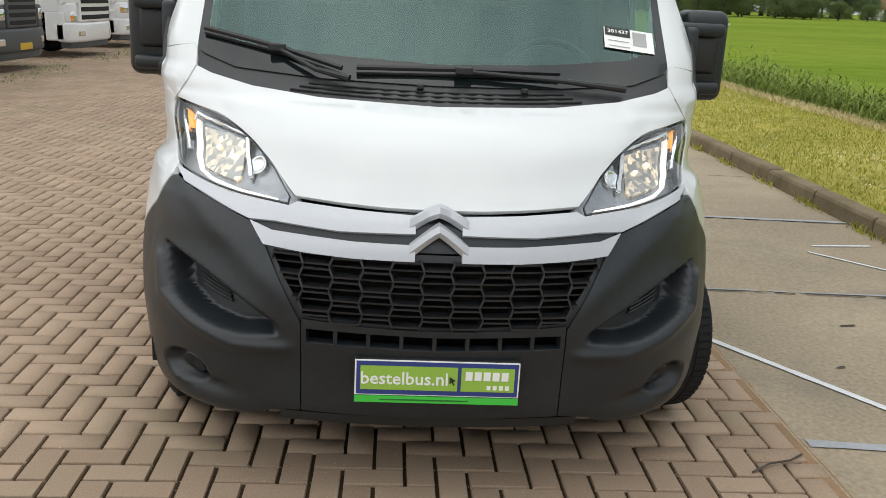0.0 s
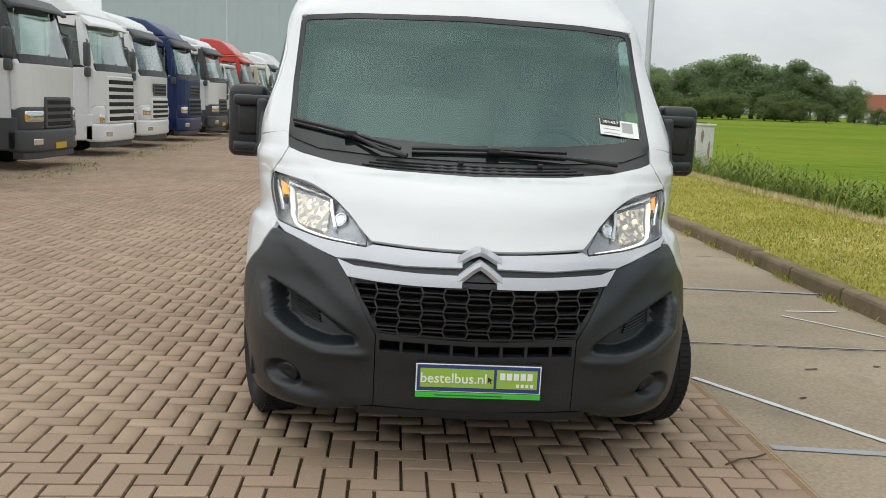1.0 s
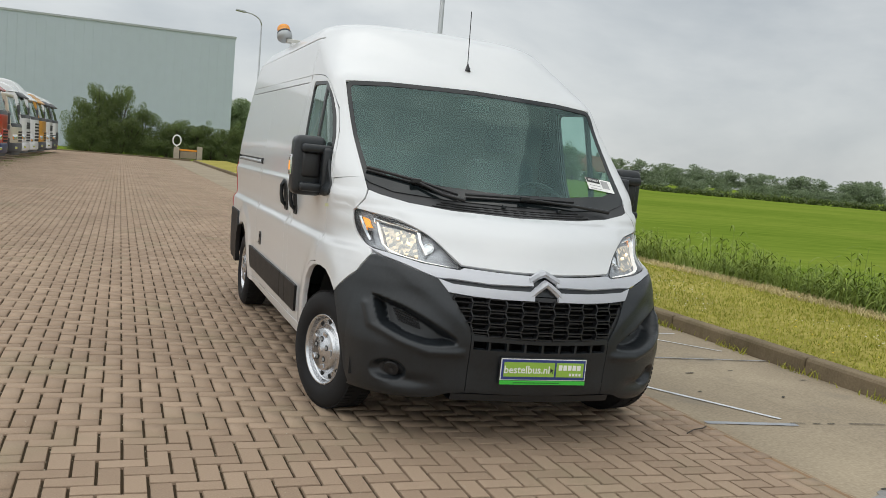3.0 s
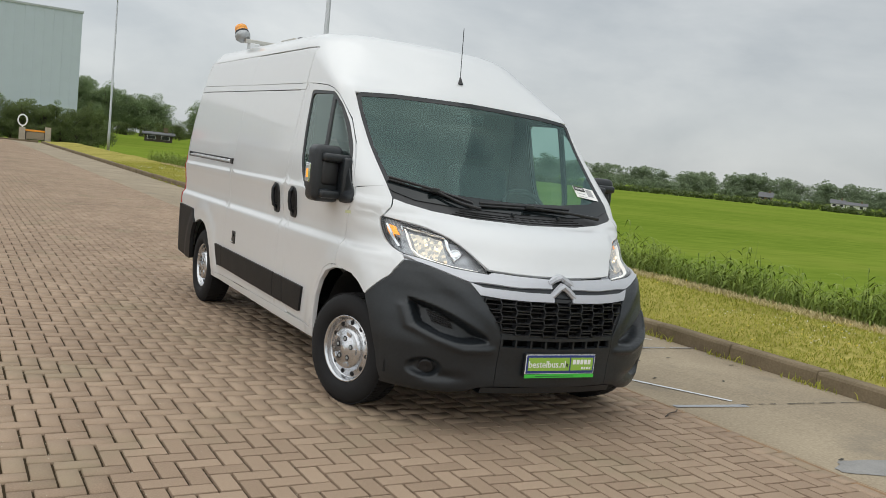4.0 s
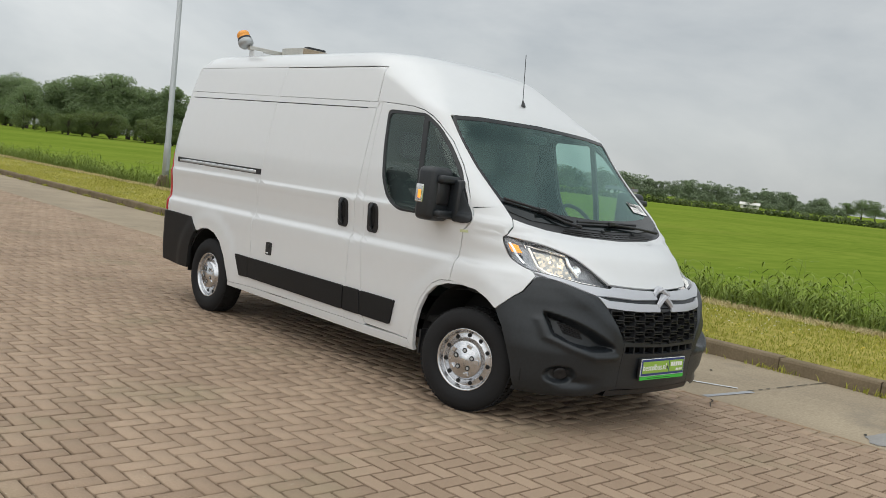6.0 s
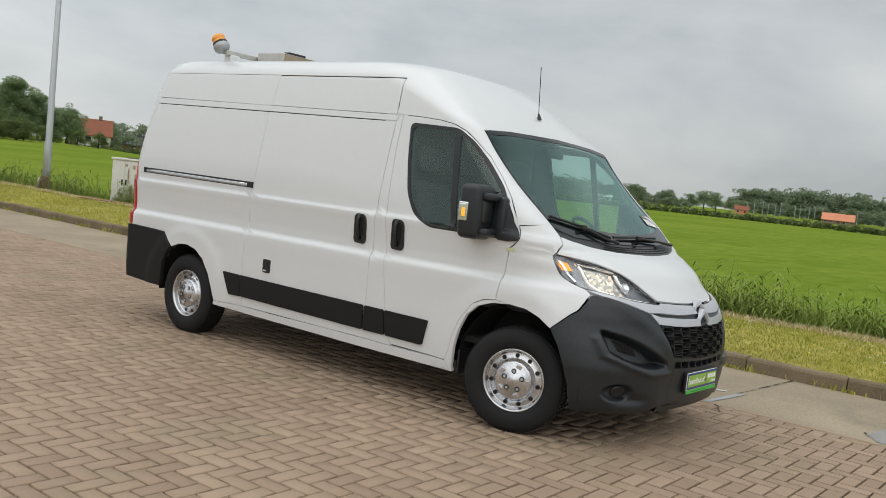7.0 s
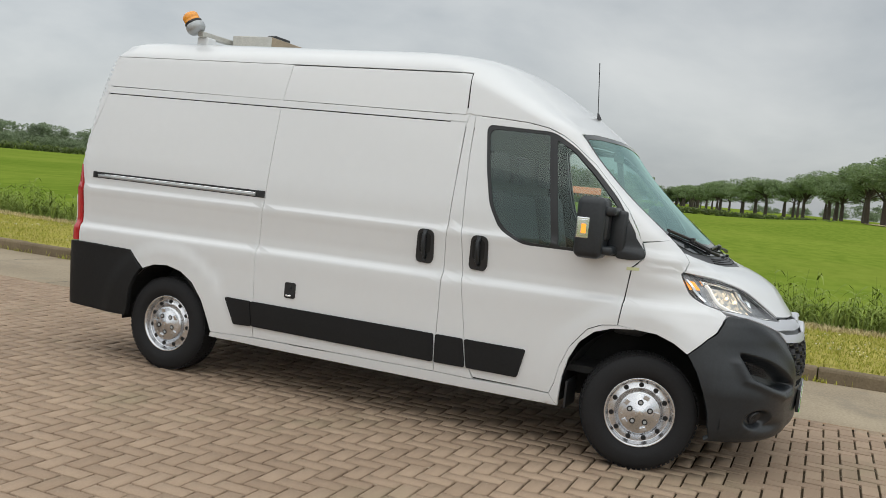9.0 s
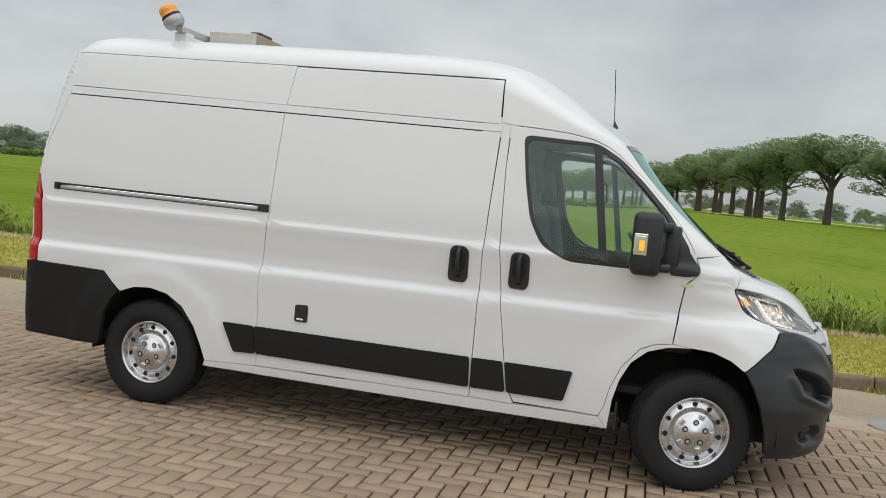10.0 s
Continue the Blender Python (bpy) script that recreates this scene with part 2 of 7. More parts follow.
# tractor rows: the pattern is drawn out along one direction
fco = [n for n in M_FIELD.node_tree.nodes if n.bl_idname == "ShaderNodeTexCoord"][0]
fmap = M_FIELD.node_tree.nodes.new("ShaderNodeMapping")
fmap.inputs["Rotation"].default_value, fmap.inputs["Scale"].default_value = (0, 0, radians(-20)), (0.45, 1.3, 1)
for ln in list(fco.outputs["Object"].links):
    dest = ln.to_socket
    M_FIELD.node_tree.links.new(fmap.outputs["Vector"], dest)
M_FIELD.node_tree.links.new(fco.outputs["Object"], fmap.inputs["Vector"])
M_VERGE = surface("mown_verge_soil", (0.24, 0.235, 0.045), 1.0, vary=0.3, tint=(0.50, 0.43, 0.14), scale=0.7, fine=9, spec=0.0, stain=(0.36, 0.31, 0.11), stain_scale=0.8, stain_low=0.55, stain_high=0.8)
M_BLADE = surface("verge_grass", (0.20, 0.255, 0.03), 0.9, vary=0.2, tint=(0.54, 0.50, 0.11), scale=0.5, fine=3, pieces=0.8, island=True, spec=0.1)
M_REED = surface("reed_grass", (0.085, 0.155, 0.02), 0.7, vary=0.25, tint=(0.33, 0.40, 0.10), scale=0.5, fine=3, pieces=0.8, island=True, spec=0.1)
M_STRAW = surface("dry_straw_strip", (0.54, 0.45, 0.24), 0.95, vary=0.3, scale=1.2, fine=14)
M_LEAF = leaves("dark_tree_leaves", (0.14, 0.20, 0.09), (0.30, 0.39, 0.18))
M_LEAF2 = leaves("mid_green_leaves", (0.085, 0.125, 0.035), (0.21, 0.27, 0.085))
# leaves of the far belts: distance haze mixed into the colour, paler and greyer
M_LEAF3 = leaves("haze_paled_leaves", (0.17, 0.225, 0.135), (0.29, 0.355, 0.205))
M_BARK = surface("bark", (0.075, 0.06, 0.048), 0.95, vary=0.3, scale=3, fine=20)
M_CLAD = surface("grey_steel_cladding", (0.47, 0.525, 0.59), 0.6, vary=0.04, scale=0.12, fine=0.9)
M_GALV = surface("galvanised_steel", (0.42, 0.44, 0.45), 0.5, metal=0.5, vary=0.12, scale=2)


# ---- mesh helpers ----
def obj(name, bm, material, parent=None, label="", smooth=False):
    me = bpy.data.meshes.new(name)
    bm.normal_update()
    bm.to_mesh(me)
    bm.free()
    me.materials.append(material)
    if smooth:
        me.shade_smooth()
    ob = new(name, me)
    if parent is not None:
        ob.parent = parent
    if label:
        ob["label"] = label
    return ob


def part(name, bm, material, parent, label="", smooth=False):
    return obj(name, bm, material, parent, label, smooth)


def data_obj(name, verts, faces, material, parent=None, smooth=False):
    me = bpy.data.meshes.new(name)
    me.from_pydata(verts, [], faces)
    me.materials.append(material)
    if smooth:
        me.shade_smooth()
    ob = new(name, me)
    if parent is not None:
        ob.parent = parent
    return ob


def empty(name, m=None):
    ob = new(name)
    ob.empty_display_size = 0.2
    if m is not None:
        ob.matrix_world = m
    return ob


def box(x0, x1, y0, y1, z0, z1, bevel=0.0, segments=2, bm=None):
    b = bmesh.new()
    bmesh.ops.create_cube(b, size=1.0, matrix=Matrix.LocRotScale(((x0 + x1) / 2, (y0 + y1) / 2, (z0 + z1) / 2), None, (abs(x1 - x0), abs(y1 - y0), abs(z1 - z0))))
    if bevel:
        bmesh.ops.bevel(b, geom=b.edges[:], offset=bevel, segments=segments, affect="EDGES", profile=0.5)
    if bm is None:
        return b
    join(bm, b)
    return bm


def join(bm, other, m=None):
    me = bpy.data.meshes.new("join")
    if m is not None:
        bmesh.ops.transform(other, matrix=m, verts=other.verts[:])
    other.to_mesh(me)
    other.free()
    bm.from_mesh(me)
    bpy.data.meshes.remove(me)
    return bm


def lathe(profile, steps=40, axis="X", closed=False):
    """A turned shape: profile of (along, radius) pairs round an axis."""
    bm = bmesh.new()
    rings = []
    for k in range(steps):
        a = 2 * math.pi * k / steps
        c, s = math.cos(a), math.sin(a)
        ring = []
        for h, r in profile:
            p = {"X": (h, r * c, r * s), "Y": (r * c, h, r * s), "Z": (r * c, r * s, h)}[axis]
            ring.append(bm.verts.new(p))
        rings.append(ring)
    n = len(profile)
    for k in range(steps):
        a, b = rings[k], rings[(k + 1) % steps]
        for i in range(n if closed else n - 1):
            j = (i + 1) % n
            try:
                bm.faces.new((a[i], a[j], b[j], b[i]))
            except ValueError:
                pass
    bmesh.ops.remove_doubles(bm, verts=bm.verts[:], dist=1e-5)
    bmesh.ops.recalc_face_normals(bm, faces=bm.faces[:])
    return bm


def tube(points, radius, sides=8, radii=None):
    """A round bar along a line of points."""
    bm = bmesh.new()
    pts = [Vector(p) for p in points]
    rings = []
    up = Vector((0.3, 0.2, 1)).normalized()
    for i, p in enumerate(pts):
        d = (pts[min(i + 1, len(pts) - 1)] - pts[max(i - 1, 0)]).normalized()
        s = d.cross(up)
        if s.length < 0.05:
            s = d.cross(Vector((1, 0, 0)))
        s.normalize()
        t = s.cross(d)
        r = radii[i] if radii else radius
        rings.append([bm.verts.new(p + r * (math.cos(2 * math.pi * k / sides) * s + math.sin(2 * math.pi * k / sides) * t)) for k in range(sides)])
    for a, b in zip(rings, rings[1:]):
        for k in range(sides):
            bm.faces.new((a[k], a[(k + 1) % sides], b[(k + 1) % sides], b[k]))
    bm.faces.new(rings[0][::-1])
    bm.faces.new(rings[-1])
    return bm


def prism(outline, depth, m=None):
    """A flat outline (x, z) given thickness along y."""
    bm = bmesh.new()
    a = [bm.verts.new((x, 0, z)) for x, z in outline]
    b = [bm.verts.new((x, depth, z)) for x, z in outline]
    bm.faces.new(a)
    bm.faces.new(b[::-1])
    n = len(a)
    for i in range(n):
        bm.faces.new((a[i], b[i], b[(i + 1) % n], a[(i + 1) % n]))
    bmesh.ops.recalc_face_normals(bm, faces=bm.faces[:])
    if m is not None:
        bmesh.ops.transform(bm, matrix=m, verts=bm.verts[:])
    return bm


def letters(name, text, size, m, material, parent, thick=0.0006):
    cu = bpy.data.curves.new(name, "FONT")
    cu.body, cu.size, cu.extrude, cu.align_x, cu.align_y = text, size, thick, "CENTER", "CENTER"
    cu.resolution_u, cu.offset = 2, size * 0.012
    tmp = new(name, cu)
    dg = bpy.context.evaluated_depsgraph_get()
    me = bpy.data.meshes.new_from_object(tmp.evaluated_get(dg))
    bpy.data.objects.remove(tmp)
    me.materials.clear()
    me.materials.append(material)
    ob = new(name, me)
    ob.parent = parent
    ob.matrix_local = m
    return ob

# ---- ground, paving, kerb, verge, field ----
FALL = 0.016          # the yard falls gently to the kerb


def yard(x):
    return -FALL * max(0.0, min(x, 3.6) + 0.9)


def sheet(name, xs, ys, height, material, label, thick=0.0):
    verts = [(x, y, height(x, y)) for y in ys for x in xs]
    n = len(xs)
    faces = [(j * n + i, j * n + i + 1, (j + 1) * n + i + 1, (j + 1) * n + i) for j in range(len(ys) - 1) for i in range(n - 1)]
    ob = data_obj(name, verts, faces, material, smooth=True)
    return tagged(ob, label, name.split("_")[0], kind="structure")


def ease(a, b, v):
    t = min(1.0, max(0.0, (v - a) / (b - a)))
    return t * t * (3 - 2 * t)


def field_height(x, y):
    """The fields lie a little below the yard and rise gently behind it and towards the avenue."""
    d, az = math.hypot(x, y), math.degrees(math.atan2(x, y))
    back = ease(80, 180, d) * (1 - ease(27, 34, az)) * ease(-60, -40, az)
    bank = ease(75, 120, d) * ease(84, 91, az) * (1 - ease(120, 135, az))
    return -0.42 + (1.0 * back + 1.35 * bank) * (1 - ease(700, 1200, d))


FAR_X = [-2600, -900, -300, -120, -60, -30] + list(range(-10, 321, 11)) + [360, 420, 500, 600, 720, 900, 1300, 2600]
FAR_Y = [-2600, -900, -300, -160] + list(range(-120, 281, 11)) + [320, 380, 460, 600, 900, 1300, 2600]
sheet("ground", FAR_X, FAR_Y, field_height, M_FIELD, "flat green wheat field reaching to the horizon")
KERB_X, CONC_X, BACK_Y = 3.5, 1.44, 73.0
sheet("pavement", [-60, -20, -9, -0.9, CONC_X], [-30, 0, 10, 20, 40, BACK_Y], lambda x, y: yard(x) - 0.0145, M_JOINT, "sand-filled base under the brown brick paving")
sheet("pavement", [-60, -20, -9, -0.9, CONC_X], [-30, -16, -7.95], lambda x, y: yard(x) - 0.001, M_BRICKS, "brown brick paving further off across the yard")
sheet("pavement", [-60, -40, -20, -12.9], [-7.95, 0, 20, 40, BACK_Y], lambda x, y: -0.001, M_BRICKS, "brown brick paving further off across the yard")
sheet("road", [CONC_X, 2.0, 2.8, KERB_X + 0.05], [-30, -8, 0, 8, 20, 40, BACK_Y], lambda x, y: yard(x) - 0.002, M_CONC, "worn pale concrete strip beside the brick paving")


def verge_height(x, y):
    rows = ((3.6, 0.055), (4.4, 0.10), (5.6, 0.16), (6.3, 0.15), (7.0, -0.05), (7.8, -0.55), (8.6, -0.62), (9.6, -0.40), (10.5, -0.40))
    z = float(np.interp(x, [r[0] for r in rows], [r[1] for r in rows]))
    return z + 0.025 * noise.noise((x * 0.9, y * 0.5, 2.0)) * min(1.0, (x - 3.55) * 3)


VX = [3.6, 3.8, 4.1, 4.4, 4.8, 5.2, 5.6, 6.0, 6.3, 6.6, 7.0, 7.4, 7.8, 8.2, 8.6, 9.1, 9.6, 10.5]
sheet("verge", VX, list(np.arange(-30, 30, 0.7)) + list(np.arange(30, 74, 2.5)), verge_height, M_VERGE, "sloping grass verge between kerb and ditch")

# ---- the van: body surface ----
def curve(*rows):
    """A smooth monotone line through (z, value) pairs."""
    xs, ys = np.array([r[0] for r in rows], float), np.array([r[1] for r in rows], float)
    h, d = np.diff(xs), np.diff(ys) / np.diff(xs)
    m = np.zeros(len(xs))
    m[0], m[-1] = d[0], d[-1]
    for i in range(1, len(xs) - 1):
        if d[i - 1] * d[i] > 0:
            w1, w2 = 2 * h[i] + h[i - 1], h[i] + 2 * h[i - 1]
            m[i] = (w1 + w2) / (w1 / d[i - 1] + w2 / d[i])

    def f(z):
        z = min(max(z, xs[0]), xs[-1])
        i = min(int(np.searchsorted(xs, z, side="right")) - 1, len(xs) - 2)
        t = (z - xs[i]) / h[i]
        return float((1 + 2 * t) * (1 - t) ** 2 * ys[i] + t * (1 - t) ** 2 * h[i] * m[i] + t * t * (3 - 2 * t) * ys[i + 1] + t * t * (t - 1) * h[i] * m[i + 1])
    return f


NOSE = curve((0.22, 0.195), (0.27, 0.146), (0.33, 0.130), (0.42, 0.128), (0.52, 0.117), (0.6, 0.108), (0.7, 0.112), (0.82, 0.136), (0.9, 0.180), (0.945, 0.226), (0.97, 0.245), (1, 0.267), (1.05, 0.301), (1.1, 0.344), (1.15, 0.418), (1.19, 0.510), (1.21, 0.582), (1.23, 0.634), (1.25, 0.672), (1.3, 0.746), (1.4, 0.875),
             (1.6, 1.109), (1.8, 1.308), (1.95, 1.430), (2, 1.483), (2.11, 1.624), (2.22, 1.791), (2.32, 1.955), (2.38, 2.070), (2.42, 2.200), (2.44, 2.350), (2.452, 2.600), (2.464, 3.044))
BOW = curve((0.22, 0.194), (0.5, 0.156), (0.62, 0.214), (0.8, 0.306), (0.95, 0.300), (1.05, 0.37), (1.15, 0.33), (1.25, 0.12), (1.4, 0.100), (1.6, 0.108), (1.95, 0.115), (2.1, 0.208), (2.3, 0.233), (2.52, 0.228))
RX = curve((0.22, 0.49), (0.55, 0.52), (0.8, 0.415), (0.95, 0.325), (1.0, 0.31), (1.15, 0.27), (1.25, 0.27), (1.4, 0.14), (1.95, 0.11), (2.1, 0.2), (2.3, 0.34), (2.52, 0.34))
RY = curve((0.22, 0.396), (0.55, 0.44), (0.8, 0.374), (0.95, 0.43), (1.0, 0.42), (1.15, 0.33), (1.25, 0.32), (1.4, 0.2), (1.95, 0.17), (2.1, 0.22), (2.3, 0.36), (2.52, 0.4))
SIDE = curve((0.22, 0.985), (0.35, 1.012), (0.45, 1.022), (0.60, 1.030), (0.80, 1.035), (0.92, 1.040), (0.950, 1.0395), (0.966, 1.035), (0.992, 1.013), (1.008, 1.009), (1.05, 1.009), (1.12, 1.015), (1.20, 1.024), (1.255, 1.0315), (1.272, 1.031),
             (1.286, 1.020), (1.30, 1.0165), (1.40, 1.013), (1.6, 0.992), (1.8, 0.966), (1.95, 0.944), (2.05, 0.928), (2.2, 0.90), (2.28, 0.882), (2.33, 0.862), (2.375, 0.825), (2.405, 0.78), (2.425, 0.72), (2.44, 0.62), (2.452, 0.46), (2.46, 0.25), (2.464, 0.05))
TAPER = curve((0.22, 0.031), (0.45, 0.034), (0.6, 0.031), (0.75, 0.037), (0.9, 0.050), (1.1, 0.046), (1.3, 0.033), (1.6, 0.028), (1.85, 0.014), (2.1, 0.0), (2.52, 0.0))   # the flanks draw in towards the nose
TAIL = curve((0.22, 5.40), (1.0, 5.41), (1.5, 5.395), (2.0, 5.33), (2.28, 5.26), (2.35, 5.20), (2.40, 5.12), (2.43, 5.0), (2.447, 4.8), (2.457, 4.4), (2.464, 3.6))
HUB_F, HUB_R, HUB_Z = (0.979, 4.435, 0.335)


def flare(y, z):
    """The pressed rims round the wheel arches."""
    f = 0.0
    for hub, r0 in ((HUB_F, 0.60), (HUB_R, 0.56)):
        r = math.hypot(y - hub, (z - HUB_Z))
        if z > 0.3:
            t = min(1.0, max(0.0, (r - r0 + 0.05) / 0.12))
            f = max(f, 0.014 * (1 - t * t * (3 - 2 * t)))
    return f if z < 1.0 else 0.0


_outlines = {}


def outline(z):
    """Half of the plan outline at height z, from the middle of the nose round to the middle of the tail."""
    key = round(z, 4)
    if key in _outlines:
        return _outlines[key]
    w, y0, bow, tail = SIDE(z), NOSE(z), BOW(z), TAIL(z)
    rx, ry = min(RX(z), 0.6 * w), RY(z)
    i = np.arange(61) / 60.0
    x = w * (1 - (1 - i) ** 1.8)
    t = np.clip((x - (w - rx)) / rx, 0, 1)
    y = y0 + bow * x * x + ry * (1 - (1 - t ** 2.3) ** (1 / 2.3))
    rr = 0.09
    ys = np.linspace(y[-1], max(tail - rr, y[-1] + 0.01), 60)[1:]
    a = np.linspace(0, math.pi / 2, 9)[1:]
    rw = min(rr, 0.6 * w)
    X = np.concatenate([x, np.full(len(ys), w), w - rw + rw * np.cos(a), np.linspace(w - rw, 0, 12)[1:]])
    Y = np.concatenate([y, ys, ys[-1] + rr * np.sin(a), np.full(11, ys[-1] + rr)])
    near = np.clip((1.3 - Y) / 0.8, 0, 1)
    X = X - TAPER(z) * near * near * (3 - 2 * near) * (X / w) ** 2
    U = np.concatenate([[0], np.cumsum(np.hypot(np.diff(X), np.diff(Y)))])
    _outlines[key] = (X, Y, U, 61)
    return _outlines[key]


def from_x(x, z):
    X, Y, U, n = outline(z)
    return math.copysign(float(np.interp(abs(x), X[:n], U[:n])), x)


def from_y(y, z):
    X, Y, U, n = outline(z)
    k = n + 59
    return float(np.interp(y, Y[:k], U[:k])) + max(0.0, y - float(Y[k - 1])) * 1.25


DENTS = []            # shaped hollows and swellings: functions of (x, y, z) giving metres outwards


def skin(u, z, raw=False):
    X, Y, U, n = outline(z)
    a = abs(u)
    x, y = float(np.interp(a, U, X)), float(np.interp(a, U, Y))
    if y > 0.55 and y < 5.2:
        x += flare(y, z) * min(1.0, (y - 0.55) * 8)
    if 0.94 < z < 1.29 and y < 1.0:
        y += 0.020 * ease(-0.015, 0.075, x - 0.45 - (z - 0.95) * 0.95) * ease(0.94, 1.02, z) * (1 - ease(1.18, 1.29, z)) * (1 - ease(0.70, 1.0, y))
    return Vector((math.copysign(x, u), y, z))


def skin_at(u, z, off=0.0, dents=True):
    p = skin(u, z)
    e = 0.006
    n = (skin(u + e, z) - skin(u - e, z)).cross(skin(u, z + e) - skin(u, z - e)).normalized()
    if dents and DENTS and p.y < 0.9 and z < 0.95:
        def moved(uu, zz):
            q = skin(uu, zz)
            return q + n * sum(d(abs(q.x), q.y, q.z) for d in DENTS)
        a = moved(u + e, z) - moved(u - e, z)
        b = moved(u, z + e) - moved(u, z - e)
        p = moved(u, z)
        n = a.cross(b).normalized()
    return p + n * off, n


from mathutils.geometry import delaunay_2d_cdt


def dense(points, step):
    out = []
    for a, b in zip(points, points[1:] + points[:1]):
        k = max(1, int(math.ceil(math.hypot(b[0] - a[0], b[1] - a[1]) / step)))
        out += [(a[0] + (b[0] - a[0]) * i / k, a[1] + (b[1] - a[1]) * i / k) for i in range(k)]
    return out


def rounded(points, r, steps=4):
    """Corners of an outline cut round; r: one radius or one for each corner."""
    out = []
    n = len(points)
    for i, p in enumerate(points):
        ri = r[i] if isinstance(r, (list, tuple)) else r
        a, c = Vector(points[i - 1]), Vector(points[(i + 1) % n])
        p = Vector(p)
        if ri <= 0:
            out.append(tuple(p))
            continue
        d1, d2 = a - p, c - p
        k = min(ri, d1.length * 0.48, d2.length * 0.48)
        p1, p2 = p + d1.normalized() * k, p + d2.normalized() * k
        for s in range(steps + 1):
            t = s / steps
            out.append(tuple((1 - t) ** 2 * p1 + 2 * t * (1 - t) * p + t * t * p2))
    return out


def inside(pt, poly):
    x, y = pt
    hit = False
    for (x1, y1), (x2, y2) in zip(poly, poly[1:] + poly[:1]):
        if (y1 > y) != (y2 > y) and x < (x2 - x1) * (y - y1) / (y2 - y1) + x1:
            hit = not hit
    return hit


def fill(rings, du, dz):
    """Triangles over an outline with holes, in the flat."""
    pts, edges = [], []
    for ring in rings:
        k = len(pts)
        pts += [Vector(p) for p in ring]
        edges += [(k + i, k + (i + 1) % len(ring)) for i in range(len(ring))]
    us, zs = [p[0] for p in rings[0]], [p[1] for p in rings[0]]
    rim = np.array([tuple(p) for p in pts])
    for j in range(int(min(zs) / dz) - 1, int(max(zs) / dz) + 2):
        for i in range(int(min(us) / du) - 1, int(max(us) / du) + 2):
            p = (i * du, j * dz)
            if inside(p, rings[0]) and not any(inside(p, h) for h in rings[1:]):
                if ((rim[:, 0] - p[0]) ** 2 / du ** 2 + (rim[:, 1] - p[1]) ** 2 / dz ** 2).min() > 0.12:
                    pts.append(Vector(p))
    r = delaunay_2d_cdt(pts, edges, [], 0, 1e-6)
    flat = [tuple(v) for v in r[0]]
    faces = []
    for f in r[2]:
        c = (sum(flat[i][0] for i in f) / len(f), sum(flat[i][1] for i in f) / len(f))
        if inside(c, rings[0]) and not any(inside(c, h) for h in rings[1:]):
            faces.append(tuple(f))
    return flat, faces


def plate(name, rings, at, material, parent, thick=0.012, du=0.08, dz=0.0125, label=""):
    """A bent sheet part: at(a, b) gives its place and normal; its rim is turned inwards."""
    flat, faces = fill(rings, du, dz)
    verts, norms = [], []
    for a, b in flat:
        p, n = at(a, b)
        verts.append(p)
        norms.append(n)
    count = {}
    good = []
    for f in faces:
        nf = (verts[f[1]] - verts[f[0]]).cross(verts[f[2]] - verts[f[0]])
        if nf.dot(norms[f[0]]) < 0:
            f = f[::-1]
        good.append(f)
        for i in range(len(f)):
            count[(f[i], f[(i + 1) % len(f)])] = 1
    rim = [(a, b) for a, b in count if (b, a) not in count]
    for a, b in rim:
        if thick <= 0:
            break
        d = verts[b] - verts[a]
        out = d.cross((norms[a] + norms[b]))
        if out.length < 1e-9:
            continue
        out.normalize()
        k = len(verts)
        for q in (a, b):
            verts.append(verts[q] + norms[q] * 0)
            norms.append((norms[q] * 0.6 + out).normalized())
        for q in (a, b):
            verts.append(verts[q] - norms[q] * thick)
            norms.append(out)
        good.append((k + 1, k, k + 2, k + 3))
    me = bpy.data.meshes.new(name)
    me.from_pydata([tuple(v) for v in verts], [], good)
    me.materials.append(material)
    me.shade_smooth()
    me.normals_split_custom_set_from_vertices([tuple(n) for n in norms])
    ob = new(name, me)
    ob.parent = parent
    if label:
        ob["label"] = label
    return ob


def side_ring(points, step=0.04):
    """(y, z) outline on the flank, as (u, z)."""
    return [(from_y(y, z), z) for y, z in dense(points, step)]


def front_ring(points, step=0.03):
    """(x, z) outline on the front, as (u, z)."""
    return [(from_x(x, z), z) for x, z in dense(points, step)]


def to_uz(points):
    out = []
    for (k, a, z), (k2, a2, z2) in zip(points, points[1:] + points[:1]):
        n = max(1, int(math.hypot(a2 - a, z2 - z) / 0.02)) if k == k2 else 1
        for i in range(n):
            aa, zz = a + (a2 - a) * i / n, z + (z2 - z) * i / n
            out.append((from_x(aa, zz) if k == "x" else from_y(aa, zz), zz))
    return out


def mixed_ring(points, step=0.03):
    if isinstance(points[0][0], str):
        points = [(from_x(a, z) if k == "x" else from_y(a, z), z) for k, a, z in points]
    return dense([tuple(p) for p in points], step)


def on_skin(sign=1, off=0.0):
    def at(u, z):
        p, n = skin_at(u, z, off)
        return (p, n) if sign > 0 else (Vector((-p.x, p.y, p.z)), Vector((-n.x, n.y, n.z)))
    return at


